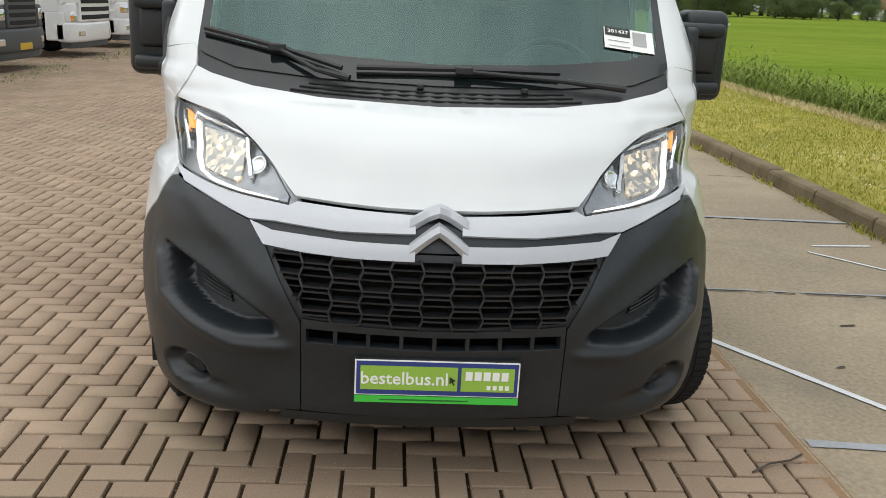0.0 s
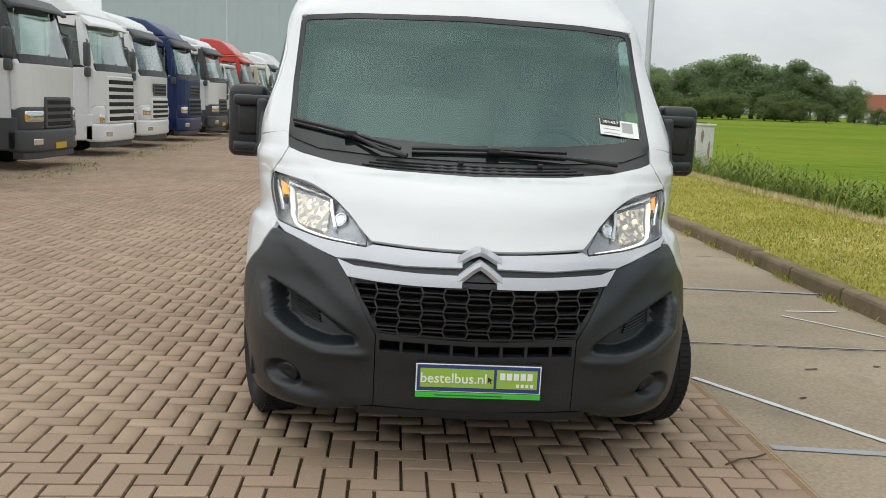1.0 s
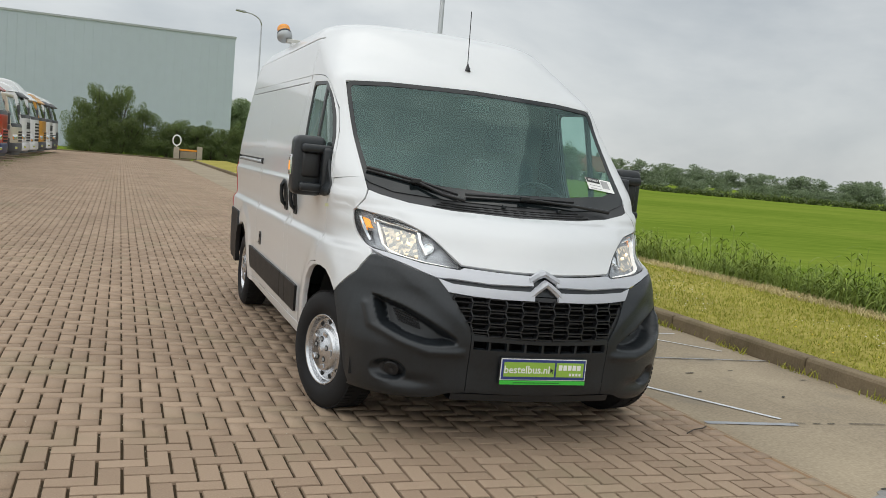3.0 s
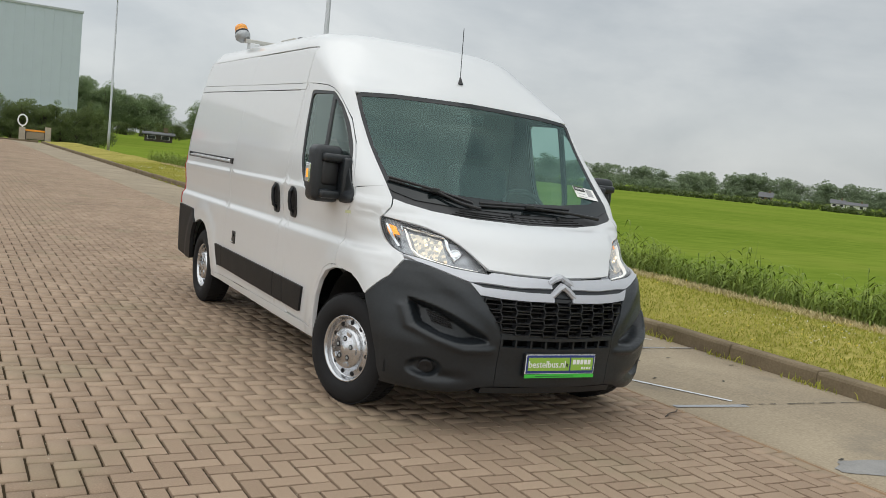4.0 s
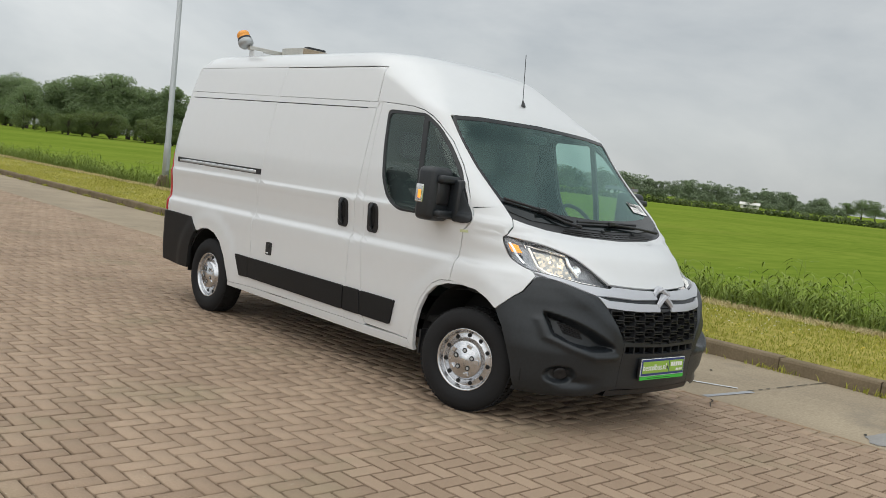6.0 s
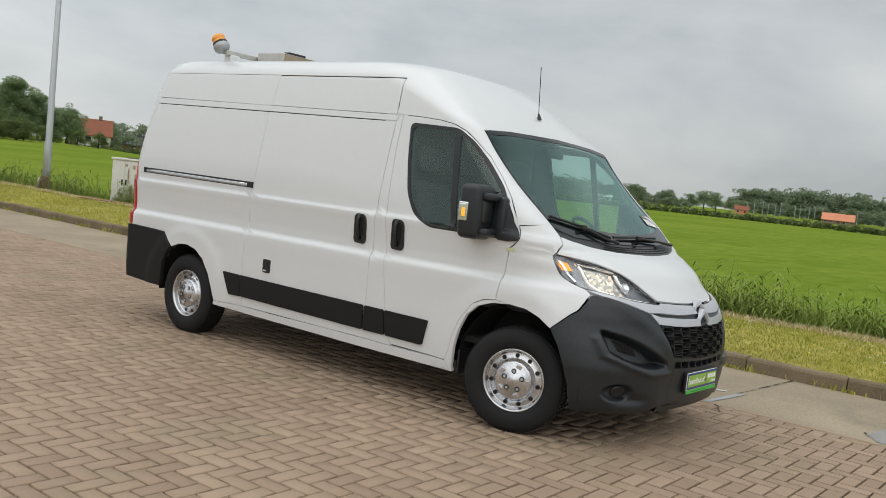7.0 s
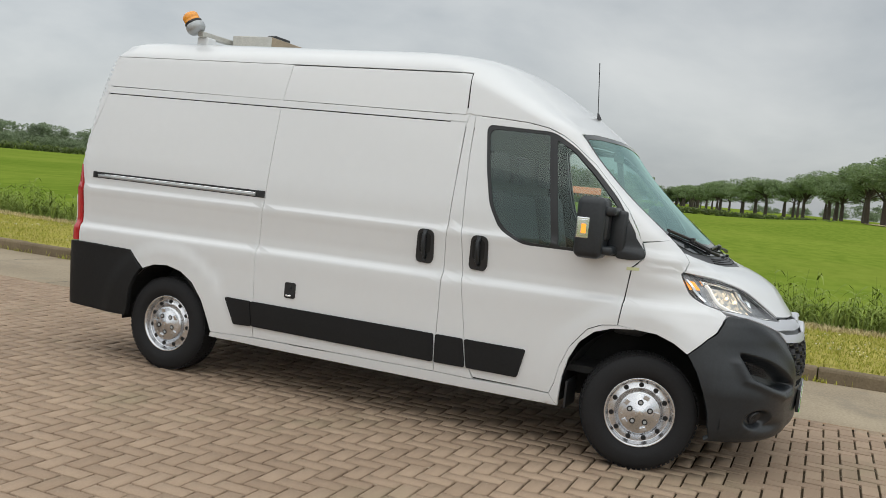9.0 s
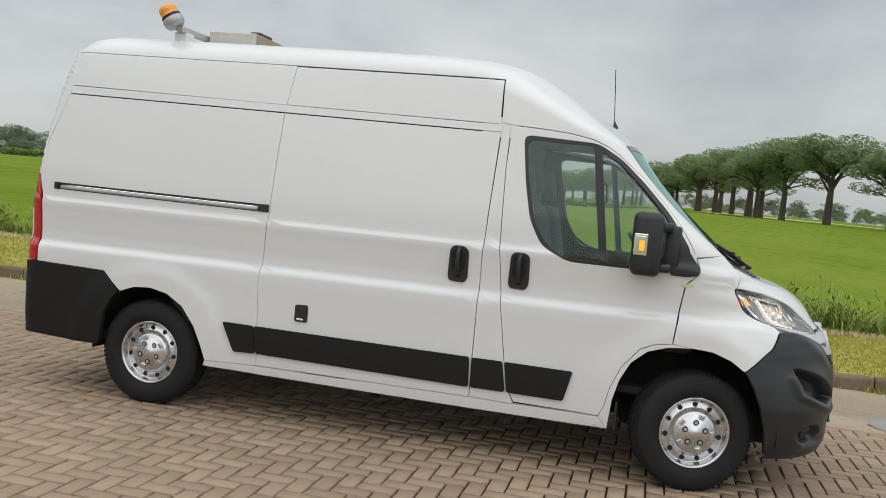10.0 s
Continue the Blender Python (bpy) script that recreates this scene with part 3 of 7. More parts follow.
def shrink(points, d):
    """The outline moved inwards by d (outwards for a negative d)."""
    n = len(points)
    area = sum(points[i][0] * points[(i + 1) % n][1] - points[(i + 1) % n][0] * points[i][1] for i in range(n))
    s = 1 if area > 0 else -1
    out = []
    for i in range(n):
        p, a, c = Vector(points[i]), Vector(points[i - 1]), Vector(points[(i + 1) % n])
        n1, n2 = (p - a), (c - p)
        n1, n2 = Vector((-n1.y, n1.x)).normalized() * s, Vector((-n2.y, n2.x)).normalized() * s
        m = n1 + n2
        k = m.length
        m = m / k if k > 1e-6 else n1
        out.append(tuple(p + m * d / max(0.5, m.dot(n1))))
    return out


LAMP = [(0.917, 1.176), (0.922, 1.12), (0.905, 1.05), (0.865, 0.988), (0.79, 0.975), (0.64, 0.944), (0.458, 0.929), (0.452, 0.952), (0.515, 1.027), (0.60, 1.097), (0.72, 1.152)]
LAMP = rounded(LAMP, [0.01, 0.03, 0.03, 0.03, 0.03, 0.05, 0.004, 0.004, 0.03, 0.04, 0.05], 3)

# the van stands on the fall of the yard
van = empty("van", pose(0, 0, -0.9 * FALL, 0, math.degrees(FALL), 0))
tagged(van, "white high-roof panel van with black bumpers, parked on brick paving", "van")
GAP = 0.0025

# outlines on the flank, in (y, z)
ARCH_F = [(1.445, 0.29), (1.43, 0.47), (1.40, 0.59), (1.345, 0.70), (1.26, 0.775), (1.15, 0.812), (1.03, 0.822), (0.90, 0.812), (0.80, 0.775), (0.719, 0.722)]
ARCH_R = [(4.02, 0.345), (4.055, 0.44), (4.11, 0.56), (4.20, 0.675), (4.31, 0.742), (4.43, 0.768), (4.55, 0.760), (4.655, 0.722), (4.73, 0.665)]
DOOR = [(1.498, 0.363), (1.47, 0.43), (1.447, 0.54), (1.395, 0.668), (1.30, 0.785), (1.22, 0.822), (1.128, 0.834), (1.112, 1.01), (1.092, 1.175), (1.03, 1.235), (1.022, 1.27), (1.072, 1.383), (1.149, 1.504),
        (1.24, 1.609), (1.385, 1.758), (1.527, 1.871), (1.60, 1.918), (1.70, 1.958), (1.83, 1.982), (2.0, 1.996), (2.185, 2.006), (2.19, 1.75), (2.172, 1.282), (2.132, 0.944), (2.077, 0.606), (2.043, 0.438), (2.0, 0.368), (1.75, 0.365)]
PANE_R = rounded([(2.085, 1.93), (1.687, 1.918), (1.585, 1.243), (1.764, 1.252), (1.91, 1.325), (1.99, 1.455), (2.041, 1.67)], [0.06, 0.02, 0.02, 0.05, 0.05, 0.05, 0.05])
PANE_F = rounded([(1.637, 1.89), (1.521, 1.828), (1.377, 1.70), (1.232, 1.545), (1.10, 1.36), (1.13, 1.255), (1.54, 1.248)], [0.02, 0.03, 0.03, 0.03, 0.03, 0.03, 0.02])
WINDOW = rounded([(2.105, 1.955), (1.66, 1.935), (1.515, 1.852), (1.37, 1.725), (1.215, 1.565), (1.075, 1.36), (1.10, 1.23), (1.764, 1.232), (1.93, 1.31), (2.012, 1.455), (2.062, 1.67)], 0.05)


def groove(y):
    return 1.955 + (y - 2.245) * 0.0128


def build_side(sign):
    at = on_skin(sign)
    sfx = "right" if sign < 0 else "left"
    # cab door with window
    door = plate("cab_door", [side_ring(shrink(DOOR, GAP), 0.03), side_ring(WINDOW, 0.03)], at, M_WHITE, van, 0.02, label="white cab door with black handle and window frame")
    plate("window_frame", [side_ring(shrink(WINDOW, -0.004), 0.03), side_ring(shrink(PANE_R, 0.0), 0.03), side_ring(PANE_F, 0.03)], on_skin(sign, -0.004), M_BLACK2, door, 0.02, label="black rubber window frame")
    for pane in (PANE_R, PANE_F):
        g = plate("window_pane", [side_ring(shrink(pane, -0.006), 0.04)], on_skin(sign, -0.011), M_GLASS3, door, 0, 0.1, 0.1, "green-tinted side glass")
        g.visible_shadow = False
    # pillar behind the door
    post = [(2.19, 2.006), (2.243, 1.95), (2.272, 1.202), (2.271, 0.36), (2.0, 0.355), (2.043, 0.438), (2.077, 0.606), (2.132, 0.944), (2.172, 1.282), (2.19, 1.75)]
    plate("door_pillar", [side_ring(shrink(post, GAP), 0.03)], at, M_WHITE, van, 0.02)
    # sliding door (load side) and rear quarter
    slide = [(2.272, 0.360), (3.664, 0.357), (3.664, 0.43), (3.686, 0.894), (3.660, 1.335), (3.645, groove(3.645)), (2.247, groove(2.247)), (2.255, 1.70), (2.272, 1.202)]
    sd = plate("sliding_door", [side_ring(shrink(slide, GAP), 0.04)], at, M_WHITE, van, 0.02, label="white sliding side door with black handle")
    quarter = [(3.664, 0.355), (4.02, 0.345)] + ARCH_R[1:-1] + [(4.79, 0.842), (5.30, 0.852), (5.30, 1.26), (5.34, 1.44), (5.33, 1.60), (5.21, groove(5.21)), (3.645, groove(3.645)), (3.660, 1.335), (3.686, 0.894), (3.664, 0.43)]
    plate("rear_quarter_panel", [side_ring(shrink(quarter, GAP), 0.04)], at, M_WHITE, van, 0.02)
    corner = [(5.345, 1.44), (5.335, 1.60), (5.21, groove(5.21)), (5.205, 2.05), (5.19, 2.28), (5.30, 2.28), (5.40, 1.9), (5.46, 1.44)]
    plate("rear_corner_panel", [side_ring(corner, 0.04)], at, M_WHITE, van, 0.02)
    # upper side, in strips with pressed seams
    band = [(2.243, groove(2.243) + 0.006), (5.206, groove(5.206) + 0.006), (5.206, groove(5.206) + 0.056), (2.235, groove(2.235) + 0.048)]
    plate("gutter_strip", [side_ring(band, 0.06)], at, M_WHITE, van, 0.012)
    for y0, y1 in ((2.215, 3.61), (3.61, 5.205)):
        up = [(y0 + (0.040 if y0 < 3 else 0.03), groove(y0) + 0.052), (y1 + (0.03 if y1 < 4 else 0), groove(y1) + (0.054 if y1 < 4 else 0.060)), (y1, 2.277 if y1 < 4 else 2.282), (y0 + 0.052 if y0 < 3 else y0, 2.277 if y0 < 3 else 2.282)]
        plate("upper_side_panel", [side_ring(shrink(up, 0.002), 0.05)], at, M_WHITE, van, 0.012)
    # sill and front wing
    sill = [(1.445, 0.29), (1.50, 0.357), (2.0, 0.352), (2.271, 0.356), (3.664, 0.352), (4.02, 0.342), (4.03, 0.31), (3.6, 0.300), (2.3, 0.290)]
    plate("sill", [side_ring(sill, 0.05)], at, M_WHITE, van, 0.03)
    lip = [(1.445, 0.293), (1.498, 0.360), (1.47, 0.427), (1.447, 0.537), (1.395, 0.665), (1.30, 0.782), (1.22, 0.819), (1.125, 0.832)] + ARCH_F[6:0:-1]
    plate("arch_lip", [side_ring(lip, 0.03)], at, M_WHITE, van, 0.03)
    wing = [("y", 0.719, 0.722), ("y", 0.80, 0.775), ("y", 0.90, 0.812), ("y", 1.03, 0.822), ("y", 1.126, 0.834), ("y", 1.110, 1.01), ("y", 1.090, 1.175), ("y", 1.028, 1.235), ("y", 1.020, 1.27), ("y", 1.045, 1.33),
            ("x", 0.865, 1.362), ("x", 0.848, 1.345), ("x", 0.842, 1.293), ("x", 0.867, 1.240), ("x", 0.909, 1.180)] + [("x", x, z) for x, z in LAMP[2:15]] + [("x", 0.866, 0.957), ("x", 0.890, 0.929), ("x", 0.912, 0.895), ("x", 0.930, 0.859), ("y", 0.618, 0.825), ("y", 0.658, 0.781)]
    plate("front_wing", [mixed_ring(shrink(to_uz(wing), GAP))], at, M_WHITE, van, 0.02)
    return door, sd


door_right, slide_right = build_side(-1)
door_left, slide_left = build_side(1)

# windscreen surround: A-pillars and the front of the roof
WS = rounded([(-0.845, 1.345), (-0.70, 1.300), (-0.40, 1.280), (0, 1.274), (0.40, 1.280), (0.70, 1.300), (0.845, 1.345), (0.862, 1.60), (0.862, 1.935), (0.60, 1.955), (0, 1.968), (-0.60, 1.955), (-0.862, 1.935), (-0.862, 1.60)], [0.03, 0, 0, 0, 0, 0, 0.03, 0, 0.05, 0, 0, 0, 0.05, 0])
top_edge = [(2.262 - 0.017 * k / 9, 2.285 - 0.265 * k / 9) for k in range(10)] + [(2.19, 2.008)]
door_top = [p for p in DOOR[9:21]][::-1]


def frame_ring():
    right = [(from_y(y, z), z) for y, z in top_edge + [(y, z + 0.003) for y, z in door_top] + [(1.045, 1.335)]] + [(from_x(x, z), z) for x, z in ((0.865, 1.36), (0.85, 1.345))]
    left = [(-u, z) for u, z in right][::-1]
    ring = right + [(from_x(x, z), z) for x, z in [(0.867, 1.60), (0.867, 1.94), (0.60, 1.961), (0, 1.974), (-0.60, 1.961), (-0.867, 1.94), (-0.867, 1.60)]] + left
    n = 40
    u1 = from_y(2.262, 2.285)
    return dense(ring, 0.04) + [(-u1 + 2 * u1 * i / n, 2.285) for i in range(1, n)]


plate("cab_roof_front", [frame_ring()], on_skin(), M_WHITE, van, 0.015, 0.06, 0.04)
ws_glass = plate("windscreen", [front_ring(WS, 0.05)], on_skin(1, -0.003), M_GLASS, van, 0, 0.12, 0.08, "green-tinted windscreen reflecting clouds")
ws_glass.visible_shadow = False
plate("windscreen_border", [front_ring(shrink(WS, -0.006), 0.04), front_ring([(x, z + (0.038 + 0.02 * abs(x) if z < 1.42 else 0.0)) for x, z in shrink(WS, 0.022)], 0.04)], on_skin(1, -0.001), M_FRIT, van, 0.004, label="glossy black windscreen edge")


# roof
def roof_height(x, y):
    lo, hi = 1.9, 2.4639
    for _ in range(22):
        z = (lo + hi) / 2
        w, tail = SIDE(z), TAIL(z)
        rx = min(RX(z), 0.6 * w)
        ok = abs(x) < w and y < tail
        if ok:
            t = min(max((abs(x) - (w - rx)) / rx, 0), 1)
            ok = y > NOSE(z) + BOW(z) * x * x + RY(z) * (1 - (1 - t ** 2.3) ** (1 / 2.3))
        if ok and y > tail - 0.09 and abs(x) > w - 0.09:
            ok = math.hypot(y - tail + 0.09, abs(x) - w + 0.09) < 0.09
        if ok:
            lo = z
        else:
            hi = z
    return lo


def on_roof(x, y):
    e = 0.01
    z = roof_height(x, y)
    n = Vector((roof_height(x - e, y) - roof_height(x + e, y), roof_height(x, y - e) - roof_height(x, y + e), 2 * e)).normalized()
    return Vector((x, y, z)), n


X, Y, U, _n = outline(2.285)
keep = [(float(a), float(b)) for a, b in zip(X, Y)][::3]
roof_ring = [(x, y) for x, y in keep] + [(-x, y) for x, y in keep[::-1] if x > 0.02]
plate("roof", [dense(roof_ring[:-1], 0.12)], on_roof, M_WHITE, van, 0.01, 0.09, 0.09)

# sheets behind the seams between cab roof and load space
for sgn in (-1, 1):
    plate("seam_backing", [side_ring([(2.15, 1.93), (2.36, 1.93), (2.36, 2.05), (2.15, 2.05)], 0.03)], on_skin(sgn, -0.007), M_WHITE, van, 0, 0.04, 0.03)
    plate("roof_seam", [side_ring([(2.20, 2.05), (2.33, 2.05), (2.33, 2.30), (2.20, 2.30)], 0.03)], on_skin(sgn, -0.007), M_DARK, van, 0, 0.04, 0.03)

# bonnet
edge = [(0, 0.938), (0.15, 0.939), (0.30, 0.944), (0.440, 0.952)] + LAMP[32:44] + [(0.909, 1.179), (0.865, 1.24)]
back = [(0.84, 1.292), (0.78, 1.272), (0.63, 1.242), (0.40, 1.221), (0, 1.212)]
HOOD = edge + back + [(-x, z) for x, z in back[-2::-1]] + [(-x, z) for x, z in edge[:0:-1]]
plate("bonnet", [front_ring(shrink(HOOD, GAP), 0.03)], on_skin(), M_WHITE, van, 0.02, 0.04, 0.01, "white pressed bonnet")
COWL = back + [(-x, z) for x, z in back[-2::-1]] + [(-0.845, 1.342), (-0.70, 1.297), (-0.40, 1.277), (0, 1.271), (0.40, 1.277), (0.70, 1.297), (0.845, 1.342)]
plate("cowl", [front_ring(COWL, 0.03)], on_skin(1, -0.006), M_BLACK2, van, 0.02, 0.06, 0.02, "black plastic scuttle below the windscreen")

# ---- the van: bumper, grille, lamps ----
def ramp(a, b, v):
    t = min(1.0, max(0.0, (v - a) / (b - a)))
    return t * t * (3 - 2 * t)


POCKET = [((0.880, 0.765), 0.022), ((0.74, 0.730), 0.026), ((0.60, 0.665), 0.040), ((0.47, 0.585), 0.03), ((0.46, 0.548), 0.035), ((0.62, 0.530), 0.035), ((0.755, 0.565), 0.030), ((0.855, 0.620), 0.022)]
LIP = [(0.890, 0.70), (0.875, 0.607), (0.756, 0.548), (0.617, 0.505), (0.405, 0.512)]


def pocket(x, y, z):
    """The air pocket in each bumper corner, steep at its outer lip, and the ridge below it."""
    if y > 0.75 or x < 0.42 or z > 0.85 or z < 0.33:
        return 0.0
    deep, lip, under = 1.0, 1e9, 0.0
    n = len(POCKET)
    for i in range(n):
        (ax, az), soft = POCKET[i]
        (bx, bz), _ = POCKET[(i + 1) % n]
        dx, dz = bx - ax, bz - az
        ln = math.hypot(dx, dz)
        d = (dx * (z - az) - dz * (x - ax)) / ln * POCKET_SIGN
        deep *= ramp(0.0, soft, d)
    for (ax, az), (bx, bz) in zip(LIP, LIP[1:]):
        dx, dz = bx - ax, bz - az
        t = min(1.0, max(0.0, ((x - ax) * dx + (z - az) * dz) / (dx * dx + dz * dz)))
        lip = min(lip, math.hypot(x - ax - dx * t, z - az - dz * t))
    return -0.095 * deep + 0.013 * math.exp(-(lip / 0.020) ** 2) * ramp(0.40, 0.48, x)


POCKET_SIGN = 1


def fog_pocket(x, y, z):
    if y > 0.75:
        return 0.0
    r = math.hypot((x - 0.790) * 0.75, z - 0.378)
    tail = ramp(0.50, 0.74, x) * (1 - ramp(0.76, 0.84, x)) * math.exp(-((z - 0.335) / 0.035) ** 2)
    return -0.045 * (1 - ramp(0.038, 0.066, r)) - 0.034 * tail


def brow(x, y, z):
    """The soft fold that runs from the wing down beside the grille."""
    d = (z - 0.60) - (x - 0.40) * 0.80
    return 0.012 * math.exp(-((d - 0.03) / 0.06) ** 2) * ramp(0.38, 0.50, x) * (1 - ramp(0.80, 0.95, x))


DENTS.extend((pocket, fog_pocket, brow))

for sgn in (-1, 1):
    at = on_skin(sgn)
    corner = to_uz([("x", 0.405, 0.30), ("x", 0.405, 0.597), ("x", 0.52, 0.812), ("x", 0.575, 0.878), ("x", 0.70, 0.915), ("x", 0.80, 0.945), ("x", 0.845, 0.961), ("x", 0.866, 0.954), ("x", 0.888, 0.926), ("x", 0.910, 0.892), ("x", 0.928, 0.856), ("y", 0.615, 0.822), ("y", 0.655, 0.778), ("y", 0.715, 0.722),
                    ("y", 0.655, 0.63), ("y", 0.61, 0.52), ("y", 0.575, 0.40), ("y", 0.56, 0.255), ("x", 0.93, 0.235), ("x", 0.80, 0.235), ("x", 0.66, 0.245), ("x", 0.56, 0.262), ("x", 0.50, 0.288)])
    b = plate("bumper_corner", [mixed_ring(shrink(corner, 0.001), 0.02)], at, M_BLACK, van, 0.03, 0.011, 0.009, "dark grey textured plastic bumper corner")
    # slots in the air pocket, fog lamp cover
    for k in range(5):
        bm = bmesh.new()
        x0, x1, z0, z1 = 0.690 - 0.004 * k, 0.815 - 0.006 * k, 0.678 - 0.014 * k, 0.712 - 0.014 * k
        pts = [skin_at(from_x(x, z), z, 0.006)[0] for x, z in ((x0 + (x1 - x0) * i / 6, z0 + (z1 - z0) * i / 6) for i in range(7))]
        join(bm, tube([(p.x * sgn, p.y, p.z) for p in pts], 0.005, 6))
        part("vent_slat", bm, M_BLACK2, b)
    p, n = skin_at(from_x(0.790, 0.378), 0.378, 0.002)
    bm = lathe([(0.0, 0.0), (0.006, 0.02), (0.008, 0.040), (0.002, 0.045), (-0.01, 0.046)], 24, "Z")
    bmesh.ops.transform(bm, matrix=Matrix.Translation((p.x * sgn, p.y, p.z)) @ Vector((n.x * sgn, n.y, n.z)).to_track_quat("Z", "Y").to_matrix().to_4x4(), verts=bm.verts[:])
    part("fog_lamp_cover", bm, M_BLACK2, b, "round black fog lamp blank")
    # headlamp
    lamp = plate("headlamp", [front_ring(rounded(shrink(LAMP, -0.02), 0.01, 2), 0.02)], on_skin(sgn, -0.05), surface("lamp_housing", (0.36, 0.37, 0.39), 0.25, metal=0.6, vary=0.5, scale=18) if sgn < 0 else bpy.data.materials["lamp_housing"], van, 0, 0.05, 0.03, "lit halogen headlamp with chrome housing")
    rim = plate("lamp_bezel", [front_ring(shrink(LAMP, 0.003), 0.02), front_ring(shrink(LAMP, 0.0065), 0.02)], on_skin(sgn, -0.003), M_BLACK2, lamp, 0.006, 0.04, 0.02)
    g = plate("lamp_lens", [front_ring(shrink(LAMP, 0.003), 0.02)], on_skin(sgn, -0.002), M_GLASS2, lamp, 0, 0.05, 0.03, "clear headlamp lens")
    g.visible_shadow = False

    # lit dipped-beam reflector, clear main-beam bowl, indicator bowl
    plate("dipped_beam_reflector", [front_ring(rounded([(0.812, 1.118), (0.700, 1.118), (0.645, 1.094), (0.640, 0.992), (0.788, 1.010)], 0.012, 2), 0.01)], on_skin(sgn, -0.038), M_REFLECT, lamp, 0.015, 0.02, 0.02, "faceted reflector with the bulb's light added as its own glow")
    for bx, bz, r, mat in ((0.735, 1.062, 0.009, M_DRL), (0.682, 1.046, 0.008, M_DRL), (0.590, 1.030, 0.030, M_CHROME), (0.872, 1.062, 0.014, M_BLACK2)):
        p, n = skin_at(from_x(bx, bz), bz, -0.034)
        m = Matrix.Translation((p.x * sgn, p.y, p.z)) @ Vector((n.x * sgn, n.y, n.z)).to_track_quat("Z", "Y").to_matrix().to_4x4()
        bm = lathe([(0.0, 0.0), (-0.004, r * 0.5), (0.002, r * 0.86), (0.006, r), (0.002, r * 1.12), (-0.012, r * 1.15)] if mat is not M_DRL else [(0.012, 0.0), (0.010, r * 0.6), (0.0, r)], 20, "Z")
        bmesh.ops.transform(bm, matrix=m, verts=bm.verts[:])
        part("bulb" if mat is M_DRL else "lamp_bowl", bm, mat, lamp, smooth=True)

    def strip(pts, w, name, material, off, label=""):
        ring = []
        for x, z in pts:
            ring.append((x, z))
        a = shrink_line(ring, w)
        plate(name, [front_ring(a, 0.02)], on_skin(sgn, off), material, lamp, 0.02, 0.03, 0.015, label)

    def shrink_line(pts, w):
        up, dn = [], []
        for i, p in enumerate(pts):
            q0, q1 = Vector(pts[max(i - 1, 0)]), Vector(pts[min(i + 1, len(pts) - 1)])
            d = (q1 - q0).normalized()
            nn = Vector((-d.y, d.x)) * w / 2
            up.append(tuple(Vector(p) + nn))
            dn.append(tuple(Vector(p) - nn))
        return up + dn[::-1]

    strip([(0.634, 1.106), (0.72, 1.138), (0.832, 1.152), (0.836, 1.128)], 0.006, "lamp_trim", M_CHROME, -0.02)
    strip([(0.60, 1.00), (0.625, 1.06), (0.632, 1.10)], 0.012, "lamp_trim", M_CHROME, -0.022)
    strip([(0.822, 1.132), (0.820, 1.08), (0.808, 1.025), (0.78, 0.998), (0.72, 0.979), (0.62, 0.959), (0.50, 0.945)], 0.008, "light_guide", lamp_light("daytime_light", (1.0, 0.95, 0.88), 0.30) if sgn < 0 else bpy.data.materials["daytime_light"], -0.018, "glowing daytime light strip")
    strip([(0.882, 1.150), (0.886, 1.12), (0.880, 1.088)], 0.040, "indicator", M_IND, -0.035, "amber indicator")
    strip([(0.86, 1.03), (0.885, 1.08), (0.897, 1.15)], 0.010, "lamp_trim", M_CHROME, -0.02)

# middle of the bumper, with air slot and lower lip
MID = [(-0.402, 0.30), (-0.402, 0.610), (-0.2, 0.596), (0, 0.592), (0.2, 0.596), (0.402, 0.610), (0.402, 0.30), (0, 0.292)]
SLOT = [(-0.388, 0.600 - 0.02), (-0.388, 0.535), (0, 0.525), (0.388, 0.535), (0.388, 0.580), (0, 0.572)]
mid = plate("bumper_middle", [front_ring(MID, 0.03), front_ring(SLOT, 0.03)], on_skin(), M_BLACK, van, 0.04, 0.04, 0.0125, "dark grey textured plastic bumper middle")
for k in range(7):
    x = -0.30 + 0.1 * k
    y = NOSE(0.55) + BOW(0.55) * x * x
    part("slot_rib", box(x - 0.006, x + 0.006, y + 0.004, y + 0.04, 0.524, 0.584), M_BLACK, mid)
bm = bmesh.new()
for i in range(24):
    x0, x1 = -0.47 + 0.94 * i / 24, -0.47 + 0.94 * (i + 1) / 24
    ya, yb = NOSE(0.30) + BOW(0.30) * x0 * x0, NOSE(0.30) + BOW(0.30) * x1 * x1
    v = [bm.verts.new(q) for q in ((x0, ya + 0.030, 0.252), (x1, yb + 0.030, 0.252), (x1, yb + 0.012, 0.290), (x0, ya + 0.012, 0.290), (x0, ya + 0.06, 0.305), (x1, yb + 0.06, 0.305), (x0, ya + 0.2, 0.255), (x1, yb + 0.2, 0.255))]
    for f in ((0, 1, 2, 3), (3, 2, 5, 4), (0, 6, 7, 1)):
        bm.faces.new([v[j] for j in f])
bmesh.ops.remove_doubles(bm, verts=bm.verts[:], dist=1e-4)
part("lower_lip", bm, M_BLACK, van, "scuffed black lower lip", smooth=False)
bm = bmesh.new()
join(bm, box(-0.47, 0.47, 0.36, 0.42, 0.28, 0.88))
part("grille_backing", bm, M_DARK, van)

